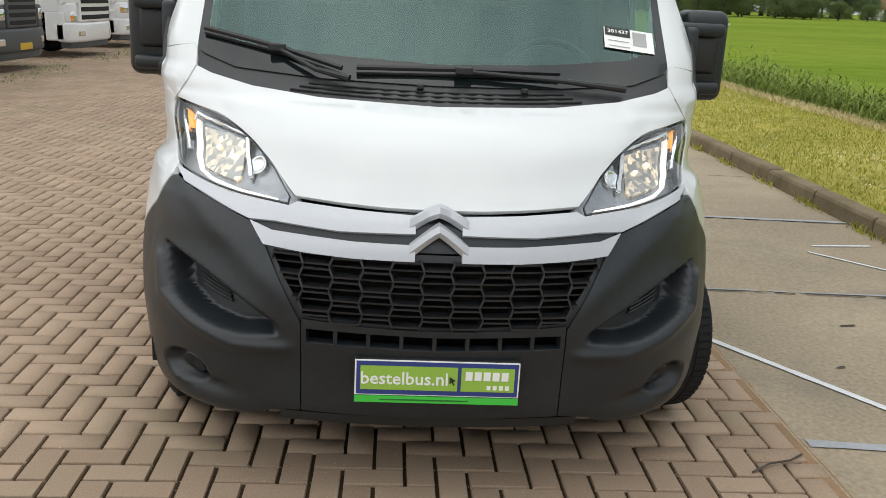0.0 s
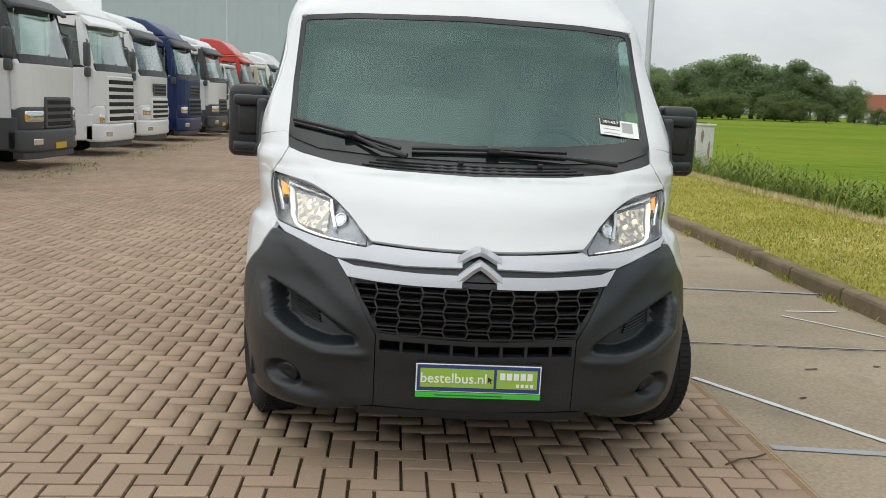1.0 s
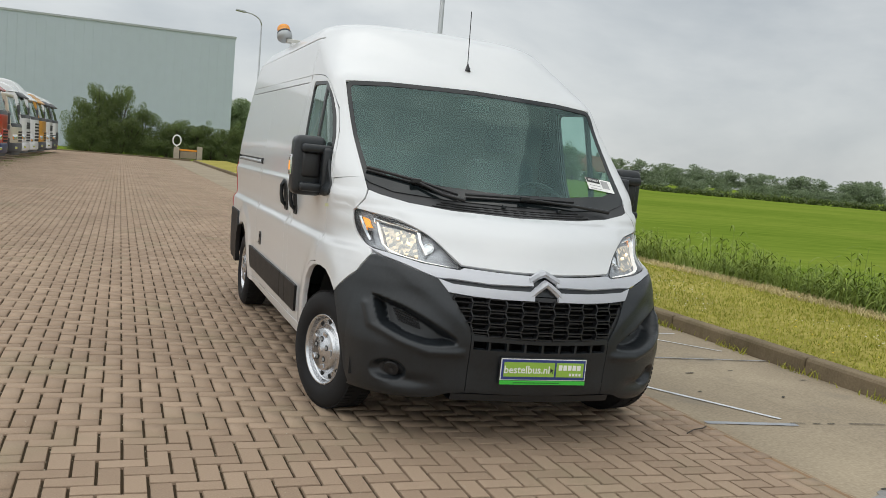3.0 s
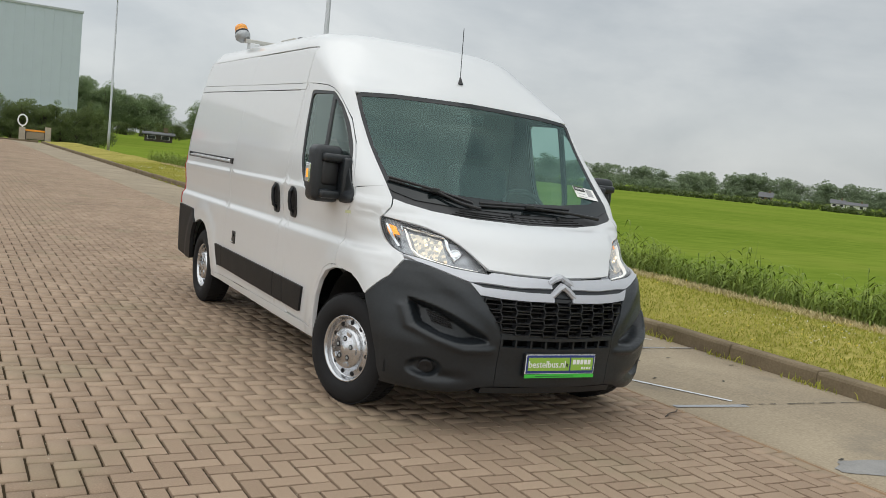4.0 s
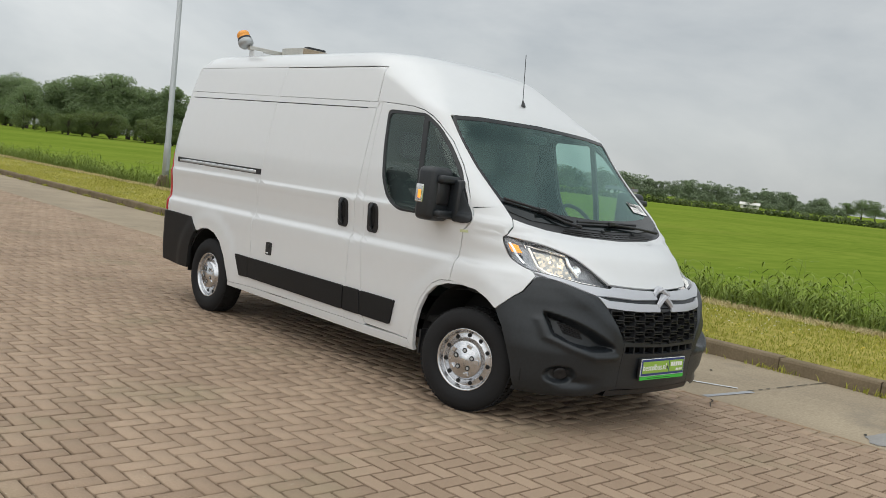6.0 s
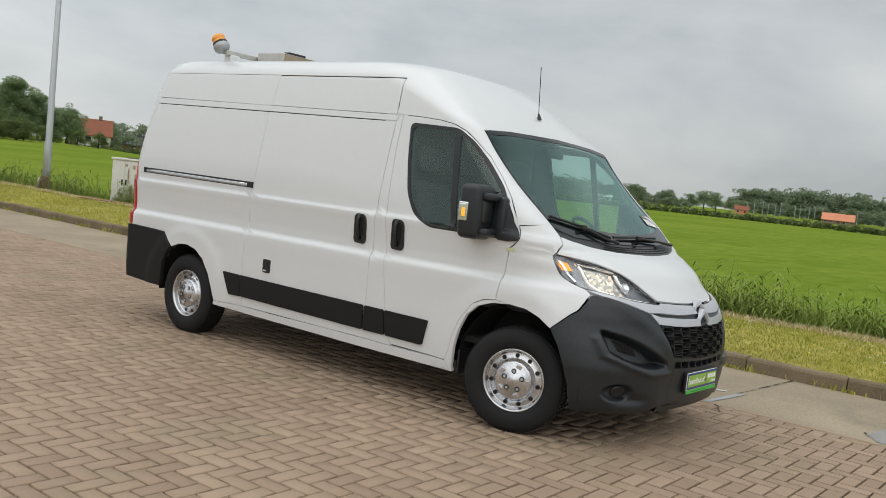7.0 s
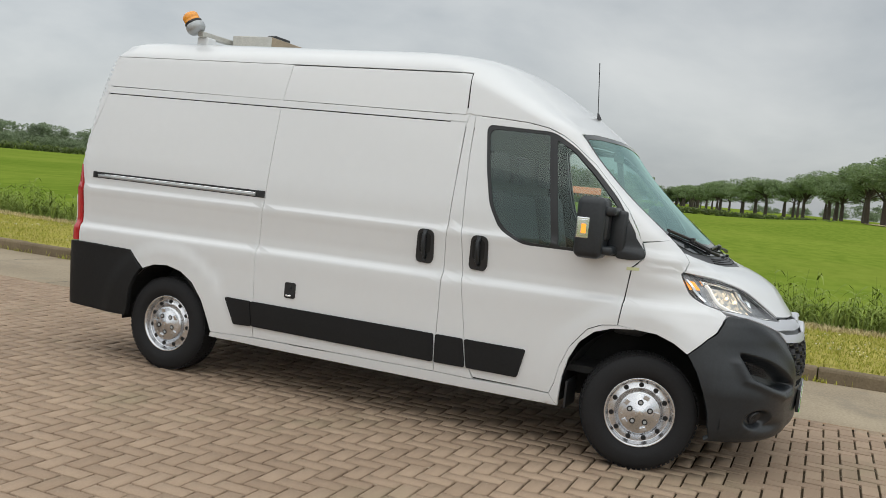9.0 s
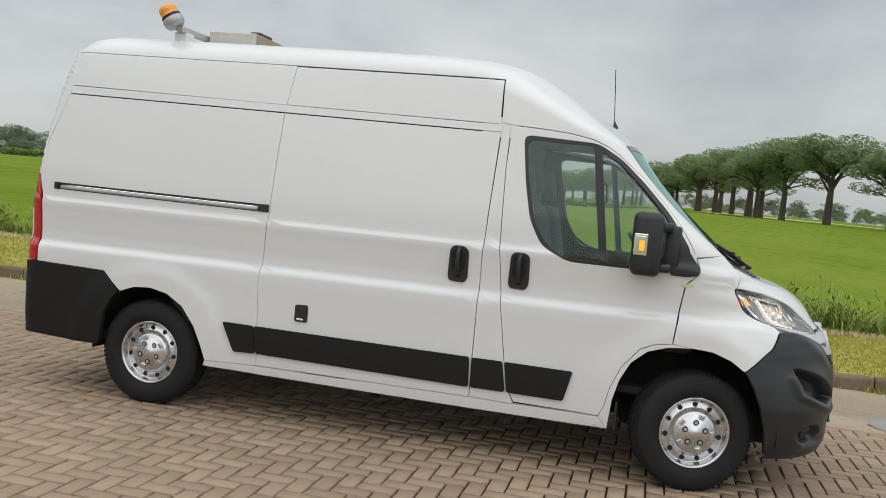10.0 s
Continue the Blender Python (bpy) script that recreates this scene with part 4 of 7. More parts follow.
# upper and lower bars that sweep into the double chevron
for sgn in (-1, 1):
    UP = [(0.866, 0.984), (0.79, 0.972), (0.64, 0.941), (0.456, 0.9255), (0.43, 0.938), (0.25, 0.929), (0.070, 0.924), (0.070, 0.878), (0.30, 0.873), (0.50, 0.884), (0.578, 0.882), (0.70, 0.919), (0.80, 0.949)]
    plate("upper_bar", [front_ring(UP, 0.02)], on_skin(sgn, 0.004), M_SATIN, van, 0.02, 0.03, 0.0125, "satin silver bumper bar under the headlamp")
    LOW = [(0.572, 0.878), (0.535, 0.868), (0.50, 0.858), (0.25, 0.848), (0.070, 0.848), (0.070, 0.802), (0.25, 0.801), (0.40, 0.806), (0.525, 0.816)]
    plate("lower_bar", [front_ring(LOW, 0.02)], on_skin(sgn, 0.006), M_SATIN, van, 0.02, 0.03, 0.0125, "satin silver grille bar")
DARK = [(-0.57, 0.895), (-0.50, 0.918), (-0.452, 0.935), (0, 0.936), (0.452, 0.935), (0.50, 0.918), (0.57, 0.895), (0.53, 0.83), (-0.53, 0.83)]
plate("bar_shadow_panel", [front_ring(DARK, 0.03)], on_skin(1, -0.012), M_BLACK, van, 0.02, 0.06, 0.02)


def chevron(apex, arm_x, arm_z, wide, end, name):
    """One chevron: a bent bar with a ridge along its middle."""
    bm = bmesh.new()
    for s in (-1, 1):
        rows = []
        for i in range(9):
            t = i / 8
            x = s * arm_x * t
            z = apex + (arm_z - apex) * (t ** 1.15)
            y = NOSE(min(z, 0.93)) + BOW(0.9) * x * x
            w = wide + (end - wide) * t
            o = 0.026 * (1 - t) + 0.007
            rows.append([bm.verts.new(q) for q in ((x, y + 0.012, z - w * 0.55), (x, y - o + 0.006, z - w * 0.5), (x, y - o - 0.004 * (1 - t), z), (x, y - o + 0.006, z + w * 0.5), (x, y + 0.012, z + w * 0.55))])
        for a, b in zip(rows, rows[1:]):
            for j in range(4):
                bm.faces.new((a[j], a[j + 1], b[j + 1], b[j]) if s > 0 else (a[j + 1], a[j], b[j], b[j + 1]))
        bm.faces.new(rows[-1])
    bmesh.ops.remove_doubles(bm, verts=bm.verts[:], dist=1e-4)
    bmesh.ops.recalc_face_normals(bm, faces=bm.faces[:])
    return part(name, bm, M_SATIN, van, "satin silver chevron shape")


chevron(0.943, 0.088, 0.898, 0.034, 0.042, "badge_chevron")
chevron(0.893, 0.088, 0.828, 0.036, 0.044, "badge_chevron")

# honeycomb grille
GR = [(-0.52, 0.812), (-0.40, 0.612), (-0.385, 0.605), (0, 0.588), (0.385, 0.605), (0.40, 0.612), (0.52, 0.812)]
grille = plate("grille_frame", [front_ring(shrink(GR, -0.012), 0.03), front_ring(shrink(GR, 0.010), 0.03)], on_skin(1, -0.012), M_BLACK2, van, 0.06, 0.04, 0.02, "black honeycomb radiator grille")


def bar_on_front(pts, w, deep, off):
    """A flat bar that follows the nose: pts in (x, z)."""
    bm = bmesh.new()
    rows = []
    for i, (x, z) in enumerate(pts):
        q0, q1 = Vector(pts[max(i - 1, 0)]), Vector(pts[min(i + 1, len(pts) - 1)])
        d = (q1 - q0).normalized()
        n = Vector((-d.y, d.x)) * w / 2
        ys = NOSE(z) + BOW(z) * x * x + off
        rows.append([bm.verts.new(v) for v in ((x + n.x, ys, z + n.y), (x - n.x, ys, z - n.y), (x - n.x, ys + deep, z - n.y), (x + n.x, ys + deep, z + n.y))])
    for a, b in zip(rows, rows[1:]):
        for j in range(4):
            bm.faces.new((a[j], b[j], b[(j + 1) % 4], a[(j + 1) % 4]))
    bm.faces.new(rows[0])
    bm.faces.new(rows[-1][::-1])
    bmesh.ops.recalc_face_normals(bm, faces=bm.faces[:])
    return bm


CW, CH = 0.0905, 0.0695
for col in range(-7, 8):
    for row in range(-1, 5):
        cx, cz = col * CW, 0.598 + row * CH + (CH / 2 if col % 2 else 0)
        a, b, h = 0.0395, 0.0515, 0.0275
        top = [(cx - a, cz + h), (cx + a, cz + h)]
        low = [(cx - a, cz - h), (cx + a, cz - h)]
        lft = [(cx - a, cz + h), (cx - b, cz)]
        rgt = [(cx + a, cz + h), (cx + b, cz)]
        lf2 = [(cx - a, cz - h), (cx - b, cz)]
        rg2 = [(cx + a, cz - h), (cx + b, cz)]
        fin = [(cx - b, cz), (cx + b, cz)]
        for line, w, off in ((top, 0.0055, -0.006), (low, 0.0055, -0.006), (lft, 0.004, -0.003), (rgt, 0.004, -0.003), (lf2, 0.004, -0.003), (rg2, 0.004, -0.003), (fin, 0.005, 0.016)):
            pts = [(line[0][0] + (line[1][0] - line[0][0]) * k / 8, line[0][1] + (line[1][1] - line[0][1]) * k / 8) for k in range(9)]
            pts = [p for p in pts if inside(p, GR)]
            if len(pts) >= 3:
                part("grille_bar", bar_on_front(pts, w, 0.045, off), M_BLACK2, grille)

# advert plate on the bumper
PLY = 0.108
plate_thing = part("licence_plate_holder", box(-0.240, 0.268, PLY, PLY + 0.02, 0.362, 0.503, 0.004), M_BLACK2, van, "plate holder with blue and green dealer plate")
part("plate_rim", box(-0.237, 0.265, PLY - 0.003, PLY, 0.385, 0.500, 0.001, 1), M_LABEL, plate_thing, "white plate edge")
part("plate_face", box(-0.232, 0.260, PLY - 0.0045, PLY - 0.001, 0.389, 0.496), M_BLUE, plate_thing, "dark blue plate")
part("plate_panel", box(-0.220, 0.075, PLY - 0.007, PLY - 0.004, 0.405, 0.482), M_GREEN, plate_thing, "lime green panel with white lettering")
part("plate_panel", box(0.086, 0.249, PLY - 0.007, PLY - 0.004, 0.405, 0.482), M_GREEN, plate_thing, "lime green panel with white bars")
part("plate_foot", box(-0.237, 0.265, PLY - 0.005, PLY, 0.362, 0.383), M_GREEN2, plate_thing, "bright green lower strip")
letters("plate_lettering", "bestelbus.nl", 0.057, pose(-0.086, PLY - 0.0078, 0.441, 90), M_LABEL, plate_thing)
for i in range(5):
    x = 0.099 + i * 0.0275
    part("plate_bar", box(x, x + 0.021, PLY - 0.0085, PLY - 0.0065, 0.442, 0.470), M_LABEL, plate_thing)
for i in range(4):
    x = 0.165 + i * 0.019
    part("plate_bar", box(x, x + 0.012, PLY - 0.0085, PLY - 0.0065, 0.412, 0.426), M_LABEL, plate_thing)
bm = prism([(0, 0), (0.02, -0.012), (0.012, -0.016), (0.017, -0.026), (0.012, -0.028), (0.008, -0.018), (0.001, -0.024)], 0.001, pose(0.050, PLY - 0.0082, 0.452))
part("plate_arrow", bm, M_BLACK2, plate_thing)
part("plate_small_print", box(-0.16, 0.11, PLY - 0.0065, PLY - 0.0045, 0.370, 0.374), surface("print_dark_green", (0.02, 0.16, 0.03), 0.5), plate_thing)

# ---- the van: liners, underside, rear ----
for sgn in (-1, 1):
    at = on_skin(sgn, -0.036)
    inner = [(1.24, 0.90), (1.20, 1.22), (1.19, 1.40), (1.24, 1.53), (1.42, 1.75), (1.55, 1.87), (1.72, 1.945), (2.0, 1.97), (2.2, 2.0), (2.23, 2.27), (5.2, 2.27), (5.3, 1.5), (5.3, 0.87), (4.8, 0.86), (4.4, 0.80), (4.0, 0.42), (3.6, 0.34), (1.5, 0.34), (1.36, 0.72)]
    # inner skin coloured near-black, the shade inside put into its colour
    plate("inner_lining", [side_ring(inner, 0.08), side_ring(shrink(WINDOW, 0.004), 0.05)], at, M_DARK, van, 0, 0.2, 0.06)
    tail = 5.41
    # rear bumper and tail lamp
    RB = [(4.785, 0.842), (4.668, 0.718), (4.72, 0.655), (4.765, 0.56), (4.784, 0.40), (4.80, 0.352), (5.0, 0.352), (5.36, 0.368), (5.47, 0.40), (5.47, 0.846), (5.30, 0.850)]
    rb = plate("rear_bumper", [side_ring(shrink(RB, 0.001), 0.03)], on_skin(sgn, 0.014), M_BLACK3, van, 0.04, 0.04, 0.02, "black textured rear bumper")
    TL = [(5.312, 0.86), (5.312, 1.255), (5.345, 1.36), (5.355, 1.44), (5.44, 1.44), (5.47, 1.2), (5.47, 0.86)]
    tl = plate("tail_lamp", [side_ring(TL, 0.03)], on_skin(sgn, 0.004), M_RED, van, 0.03, 0.04, 0.03, "red tail lamp with clear segment")
    plate("reversing_lens", [side_ring([(5.385, 1.00), (5.385, 1.20), (5.45, 1.20), (5.45, 1.00)], 0.03)], on_skin(sgn, 0.008), M_LABEL, tl, 0.01, 0.04, 0.03, "clear reversing lamp")
    # rear wall
    ring = []
    for k in range(13):
        z = 0.36 + (2.285 - 0.36) * k / 12
        ring.append((from_y(5.45 - (0.0 if z < 1.44 else (z - 1.44) * 0.10), z), z))
    ring += [(outline(0.36 + (2.285 - 0.36) * k / 12)[2][-1], 0.36 + (2.285 - 0.36) * k / 12) for k in range(12, -1, -1)]
    plate("rear_door", [dense(ring, 0.1)], on_skin(sgn), M_WHITE, van, 0.01, 0.12, 0.1)
    # side mouldings
    for pts in ([(3.906, 0.613), (3.697, 0.611), (3.672, 0.438), (3.82, 0.431)], [(3.690, 0.611), (2.288, 0.603), (2.279, 0.424), (3.664, 0.438)], [(2.270, 0.603), (2.086, 0.602), (2.058, 0.424), (2.267, 0.424)], [(2.072, 0.602), (1.669, 0.599), (1.709, 0.422), (2.046, 0.424)]):
        plate("side_moulding", [side_ring(rounded(pts, 0.012, 2), 0.05)], on_skin(sgn, 0.016), M_BLACK3, van, 0.018, 0.08, 0.03, "black side moulding")
    # sliding door rail
    RAIL = [(3.665, 1.336), (5.222, 1.347), (5.222, 1.392), (3.665, 1.384)]
    plate("rail_channel", [side_ring(RAIL, 0.05)], on_skin(sgn, 0.001), M_BLACK2, slide_right if sgn < 0 else slide_left, 0.0, 0.1, 0.02, "dark sliding door rail channel")
    for off, r, material in ((0.000, 0.011, M_GALV), (0.013, 0.005, M_CHROME)):
        pts = [on_skin(sgn, 0.004)(from_y(y, 1.352 + off + (y - 3.66) * 0.007), 1.352 + off + (y - 3.66) * 0.007)[0] for y in np.linspace(3.74, 5.17, 12)]
        part("rail", tube(pts, r, 8), material, slide_right if sgn < 0 else slide_left, "bare metal door rail", True)
    for y in (3.70, 5.205):
        z = 1.361 + (y - 3.66) * 0.006
        p = on_skin(sgn, 0.003)(from_y(y, z), z)[0]
        part("rail_end", box(p.x - 0.008, p.x + 0.008, y - (0.035 if y < 4 else 0.016), y + (0.035 if y < 4 else 0.016), z - 0.024, z + 0.024, 0.004), M_BLACK2, slide_right if sgn < 0 else slide_left)
    # handles
    for y, z, door in ((2.043, 1.150, door_right if sgn < 0 else door_left), (2.412, 1.152, slide_right if sgn < 0 else slide_left)):
        oval = rounded([(y - 0.060, z + 0.105), (y + 0.052, z + 0.110), (y + 0.060, z - 0.085), (y + 0.045, z - 0.108), (y - 0.045, z - 0.112), (y - 0.062, z - 0.08)], 0.045, 5)
        h = plate("door_handle", [side_ring(oval, 0.02)], on_skin(sgn, 0.010), M_BLACK2, door, 0.014, 0.03, 0.02, "black recessed door handle")
        hole = rounded([(y - 0.042, z + 0.085), (y + 0.040, z + 0.085), (y + 0.040, z - 0.045), (y - 0.042, z - 0.045)], 0.03, 4)
        # flat black sheet: the shade of the hollow behind the grip, as colour
        plate("handle_cup", [side_ring(hole, 0.02)], on_skin(sgn, 0.0115), M_DARK, h, 0, 0.05, 0.03)
        bm = bmesh.new()
        pts = [on_skin(sgn, o)(from_y(y - 0.002, zz), zz)[0] for o, zz in ((0.008, z + 0.100), (0.030, z + 0.07), (0.036, z), (0.030, z - 0.05), (0.008, z - 0.075))]
        part("grip", tube(pts, 0.014, 10), M_BLACK, h, smooth=True)
        p = on_skin(sgn, 0.012)(from_y(y, z - 0.088), z - 0.088)[0]
        part("lock", tube([p, p + Vector((-0.004 if sgn < 0 else 0.004, 0, 0))], 0.012, 14), M_BLACK, h)

# fuel flap style latch on the loading side
p = on_skin(-1, 0.006)(from_y(3.377, 0.729), 0.729)[0]
latch = plate("side_latch", [side_ring(rounded([(3.335, 0.785), (3.421, 0.783), (3.421, 0.676), (3.335, 0.676)], 0.015, 3), 0.02)], on_skin(-1, 0.006), M_BLACK2, slide_right, 0.01, 0.04, 0.03, "small black square latch plate")
part("latch_pin", tube([p + Vector((0.002, 0.028, -0.036)), p + Vector((-0.012, 0.020, -0.034)), p + Vector((-0.012, -0.02, -0.034))], 0.006, 8), M_CHROME, latch)
part("latch_key", tube([p + Vector((0.002, 0.0, 0.02)), p + Vector((-0.006, 0, 0.02))], 0.014, 12), M_BLACK, latch)
plate("wing_sticker", [side_ring([(1.045, 1.182), (1.118, 1.178), (1.118, 1.160), (1.045, 1.164)], 0.03)], on_skin(-1, 0.002), surface("lime_sticker", (0.60, 0.64, 0.36), 0.5), van, 0, 0.05, 0.03, "small lime green sticker")

# floor pan, wheel housings, engine bay
part("floor_pan", box(-0.90, 0.90, 1.45, 5.30, 0.36, 0.42), M_DARK, van)
part("chassis_rail", box(-0.55, -0.47, 1.5, 5.3, 0.27, 0.36), M_DARK, van)
part("chassis_rail", box(0.47, 0.55, 1.5, 5.3, 0.27, 0.36), M_DARK, van)
part("rear_axle", tube([(-0.8, HUB_R, 0.30), (0.8, HUB_R, 0.30)], 0.045, 10), M_DARK, van)
part("subframe", box(-0.60, 0.60, 0.45, 1.40, 0.24, 0.40, 0.04), M_DARK, van)
part("engine_cover", box(-0.62, 0.62, 0.42, 1.10, 0.42, 0.90), M_DARK, van)
part("silencer", tube([(0.30, 2.9, 0.30), (0.30, 3.8, 0.30)], 0.09, 12), M_GALV, van, smooth=True)
for sgn in (-1, 1):
    for hub, r in ((HUB_F, 0.475), (HUB_R, 0.435)):
        bm = bmesh.new()
        a = [bm.verts.new((sgn * (0.945 if hub < 2 else 0.985), hub + r * math.cos(t), max(0.30, HUB_Z + 0.02 + r * math.sin(t)))) for t in np.linspace(-0.1, math.pi + 0.1, 26)]
        b = [bm.verts.new((sgn * 0.62, v.co.y, v.co.z)) for v in a]
        for i in range(25):
            bm.faces.new((a[i], a[i + 1], b[i + 1], b[i]))
        bm.faces.new(b)
        part("wheel_housing", bm, M_DARK, van)
    part("mud_flap", box(sgn * 0.78, sgn * 1.0, 1.395, 1.41, 0.28, 0.45, 0.004), M_BLACK2, van)

# ---- the van: wheels ----
def build_wheel(name):
    w = empty(name)
    tyre = lathe([(0.085, 0.205), (0.108, 0.225), (0.113, 0.262), (0.108, 0.300), (0.096, 0.322), (0.082, 0.333), (0.05, 0.338), (0.0, 0.340), (-0.05, 0.338), (-0.082, 0.333), (-0.096, 0.322), (-0.108, 0.300), (-0.112, 0.262), (-0.1, 0.22), (-0.085, 0.205)], 72, "X")
    t = part("tyre", tyre, M_RUBBER, w, "worn black tyre", True)
    bm = bmesh.new()
    for k in range(72):
        a = 2 * math.pi * k / 72
        for s in (-1, 1):
            blk = box(s * 0.052 - 0.030, s * 0.052 + 0.030, -0.0105, 0.0105, 0.335, 0.3425)
            join(bm, blk, Matrix.Rotation(a + s * 0.02, 4, "X"))
    tagged(part("tread", bm, M_RUBBER, t), kind="stuff")
    # pressed steel wheel: outer side towards +x
    rim = lathe([(-0.08, 0.205), (0.078, 0.205), (0.090, 0.207), (0.094, 0.203), (0.090, 0.194), (0.075, 0.190), (0.058, 0.184), (0.050, 0.180), (0.050, 0.175), (0.056, 0.143), (0.062, 0.138), (0.076, 0.130), (0.090, 0.122), (0.094, 0.116), (0.093, 0.095), (0.098, 0.09), (0.100, 0.035), (0.106, 0.028), (0.107, 0.0)], 60, "X")
    r = part("rim", rim, M_STEEL, w, "silver painted steel wheel", True)
    for k in range(11):
        a = 2 * math.pi * k / 11
        bm = tube([(0.048, 0, 0.159), (0.0565, 0, 0.159)], 0.0145, 12)
        bmesh.ops.transform(bm, matrix=Matrix.Rotation(a, 4, "X") @ pose(0, 0, 0, 0, 0, 0), verts=bm.verts[:])
        bmesh.ops.scale(bm, vec=(1, 1.0, 1.0), verts=bm.verts[:])
        # solid black disc painted as the shade in the hole
        part("vent_hole", bm, M_DARK, r)
    for k in range(5):
        a = 2 * math.pi * k / 5 + 0.3
        c, s = math.cos(a) * 0.062, math.sin(a) * 0.062
        # black disc for the shade round the bolt
        part("bolt_recess", tube([(0.096, c, s), (0.1005, c, s)], 0.017, 14), M_DARK, r)
        part("wheel_bolt", tube([(0.096, c, s), (0.103, c, s)], 0.0105, 6), M_GALV, r)
    for k in range(5):
        a = 2 * math.pi * k / 5 + 0.3 + math.pi / 5
        bm = box(0.090, 0.1035, -0.018, 0.018, 0.085, 0.112, 0.004)
        bmesh.ops.transform(bm, matrix=Matrix.Rotation(a, 4, "X"), verts=bm.verts[:])
        part("cap_rib", bm, M_STEEL, r)
    part("hub_chevron", prism([(-0.018, -0.010), (0, 0.006), (0.018, -0.010), (0.018, -0.002), (0, 0.014), (-0.018, -0.002)], 0.003, pose(0.110, 0, 0, 0, 0, 90)), M_CHROME, r)
    part("valve", tube([(0.058, 0.03, 0.186), (0.085, 0.03, 0.176)], 0.004, 6), M_BLACK2, r)
    return w


wheel = build_wheel("wheel")
wheel.parent = van
wheel.matrix_local = pose(-0.905, HUB_F, 0.338, 0, 0, 180 + 17)
for x, y, m in ((0.905, HUB_F, pose(0.905, HUB_F, 0.338, 20, 0, 15)), (-0.905, HUB_R, pose(-0.905, HUB_R, 0.338, 35, 0, 180)), (0.905, HUB_R, pose(0.905, HUB_R, 0.338, 70, 0, 0))):
    c = copy_thing(wheel, m)
    c.parent = van
    c.matrix_local = m

# ---- the van: mirrors ----
for sgn, door in ((-1, door_right), (1, door_left)):
    def mx(x):
        return sgn * x
    base = [(1.165, 1.470), (1.100, 1.375), (1.022, 1.268), (1.030, 1.232), (1.10, 1.222), (1.185, 1.224)]
    mb = plate("mirror_base", [side_ring(rounded(base, 0.015, 2), 0.02)], on_skin(sgn, 0.012), M_BLACK, door, 0.02, 0.04, 0.02, "black triangular mirror mount")
    bm = bmesh.new()
    # housing: a rounded shell that bellies forwards
    for (x0, x1, y0, y1, z0, z1, bv) in ((1.005, 1.195, 1.240, 1.410, 1.208, 1.566, 0.042),):
        join(bm, box(min(mx(x0), mx(x1)), max(mx(x0), mx(x1)), y0, y1, z0, z1, bv, 5))
    hs = part("mirror_housing", bm, M_BLACK, mb, "large black wing mirror housing", True)
    part("mirror_glass", box(mx(1.04) if sgn > 0 else mx(1.16), mx(1.16) if sgn > 0 else mx(1.04), 1.404, 1.409, 1.25, 1.53, 0.001, 1), M_CHROME, hs, "mirror glass")
    fx = sorted((mx(1.035), mx(1.15)))
    part("mirror_front_panel", box(fx[0], fx[1], 1.228, 1.26, 1.315, 1.475, 0.02, 3), M_BLACK2, hs, smooth=True)
    for z in (1.490, 1.262):
        ax = sorted((mx(0.975), mx(1.16)))
        part("mirror_arm", box(ax[0], ax[1], 1.185, 1.265, z - 0.026, z + 0.026, 0.018, 3), M_BLACK, mb, smooth=True)
    ax = sorted((mx(0.985), mx(1.04)))
    part("mirror_pivot", box(ax[0], ax[1], 1.14, 1.25, 1.235, 1.50, 0.02, 3), M_BLACK, mb, smooth=True)
    ix = sorted((mx(1.186), mx(1.200)))
    ind = part("repeater", box(ix[0], ix[1], 1.322, 1.398, 1.322, 1.444, 0.006), M_CHROME, hs, "chrome-edged indicator repeater")
    jx = sorted((mx(1.197), mx(1.203)))
    part("repeater_lens", box(jx[0], jx[1], 1.333, 1.389, 1.336, 1.430, 0.003), M_CHROME, ind)
    kx = sorted((mx(1.200), mx(1.206)))
    part("repeater_bulb", box(kx[0], kx[1], 1.338, 1.366, 1.350, 1.405, 0.004), M_IND, ind, "lit amber repeater")

# ---- the van: cab inside ----
part("bulkhead", box(-0.87, 0.87, 2.20, 2.23, 0.45, 2.06, 0.01), M_LINER, van, "pale bulkhead behind the seats")
part("headlining", box(-0.80, 0.80, 1.62, 2.2, 1.985, 2.01, 0.01), M_LINER, van)
part("cab_floor", box(-0.92, 0.92, 1.0, 2.2, 0.50, 0.54), M_DARK, van)
bm = bmesh.new()
join(bm, box(-0.82, 0.82, 1.00, 1.22, 0.75, 1.20, 0.05, 3))
join(bm, box(-0.92, 0.92, 1.20, 1.40, 0.75, 1.22, 0.05, 3))
join(bm, box(-0.62, 0.62, 0.84, 1.10, 1.12, 1.205, 0.03, 3))
join(bm, box(0.25, 0.75, 1.05, 1.33, 1.17, 1.31, 0.06, 3))
join(bm, box(-0.16, 0.22, 1.10, 1.40, 0.75, 1.27, 0.05, 3))
part("dashboard", bm, M_DASH, van, "dark grey dashboard")


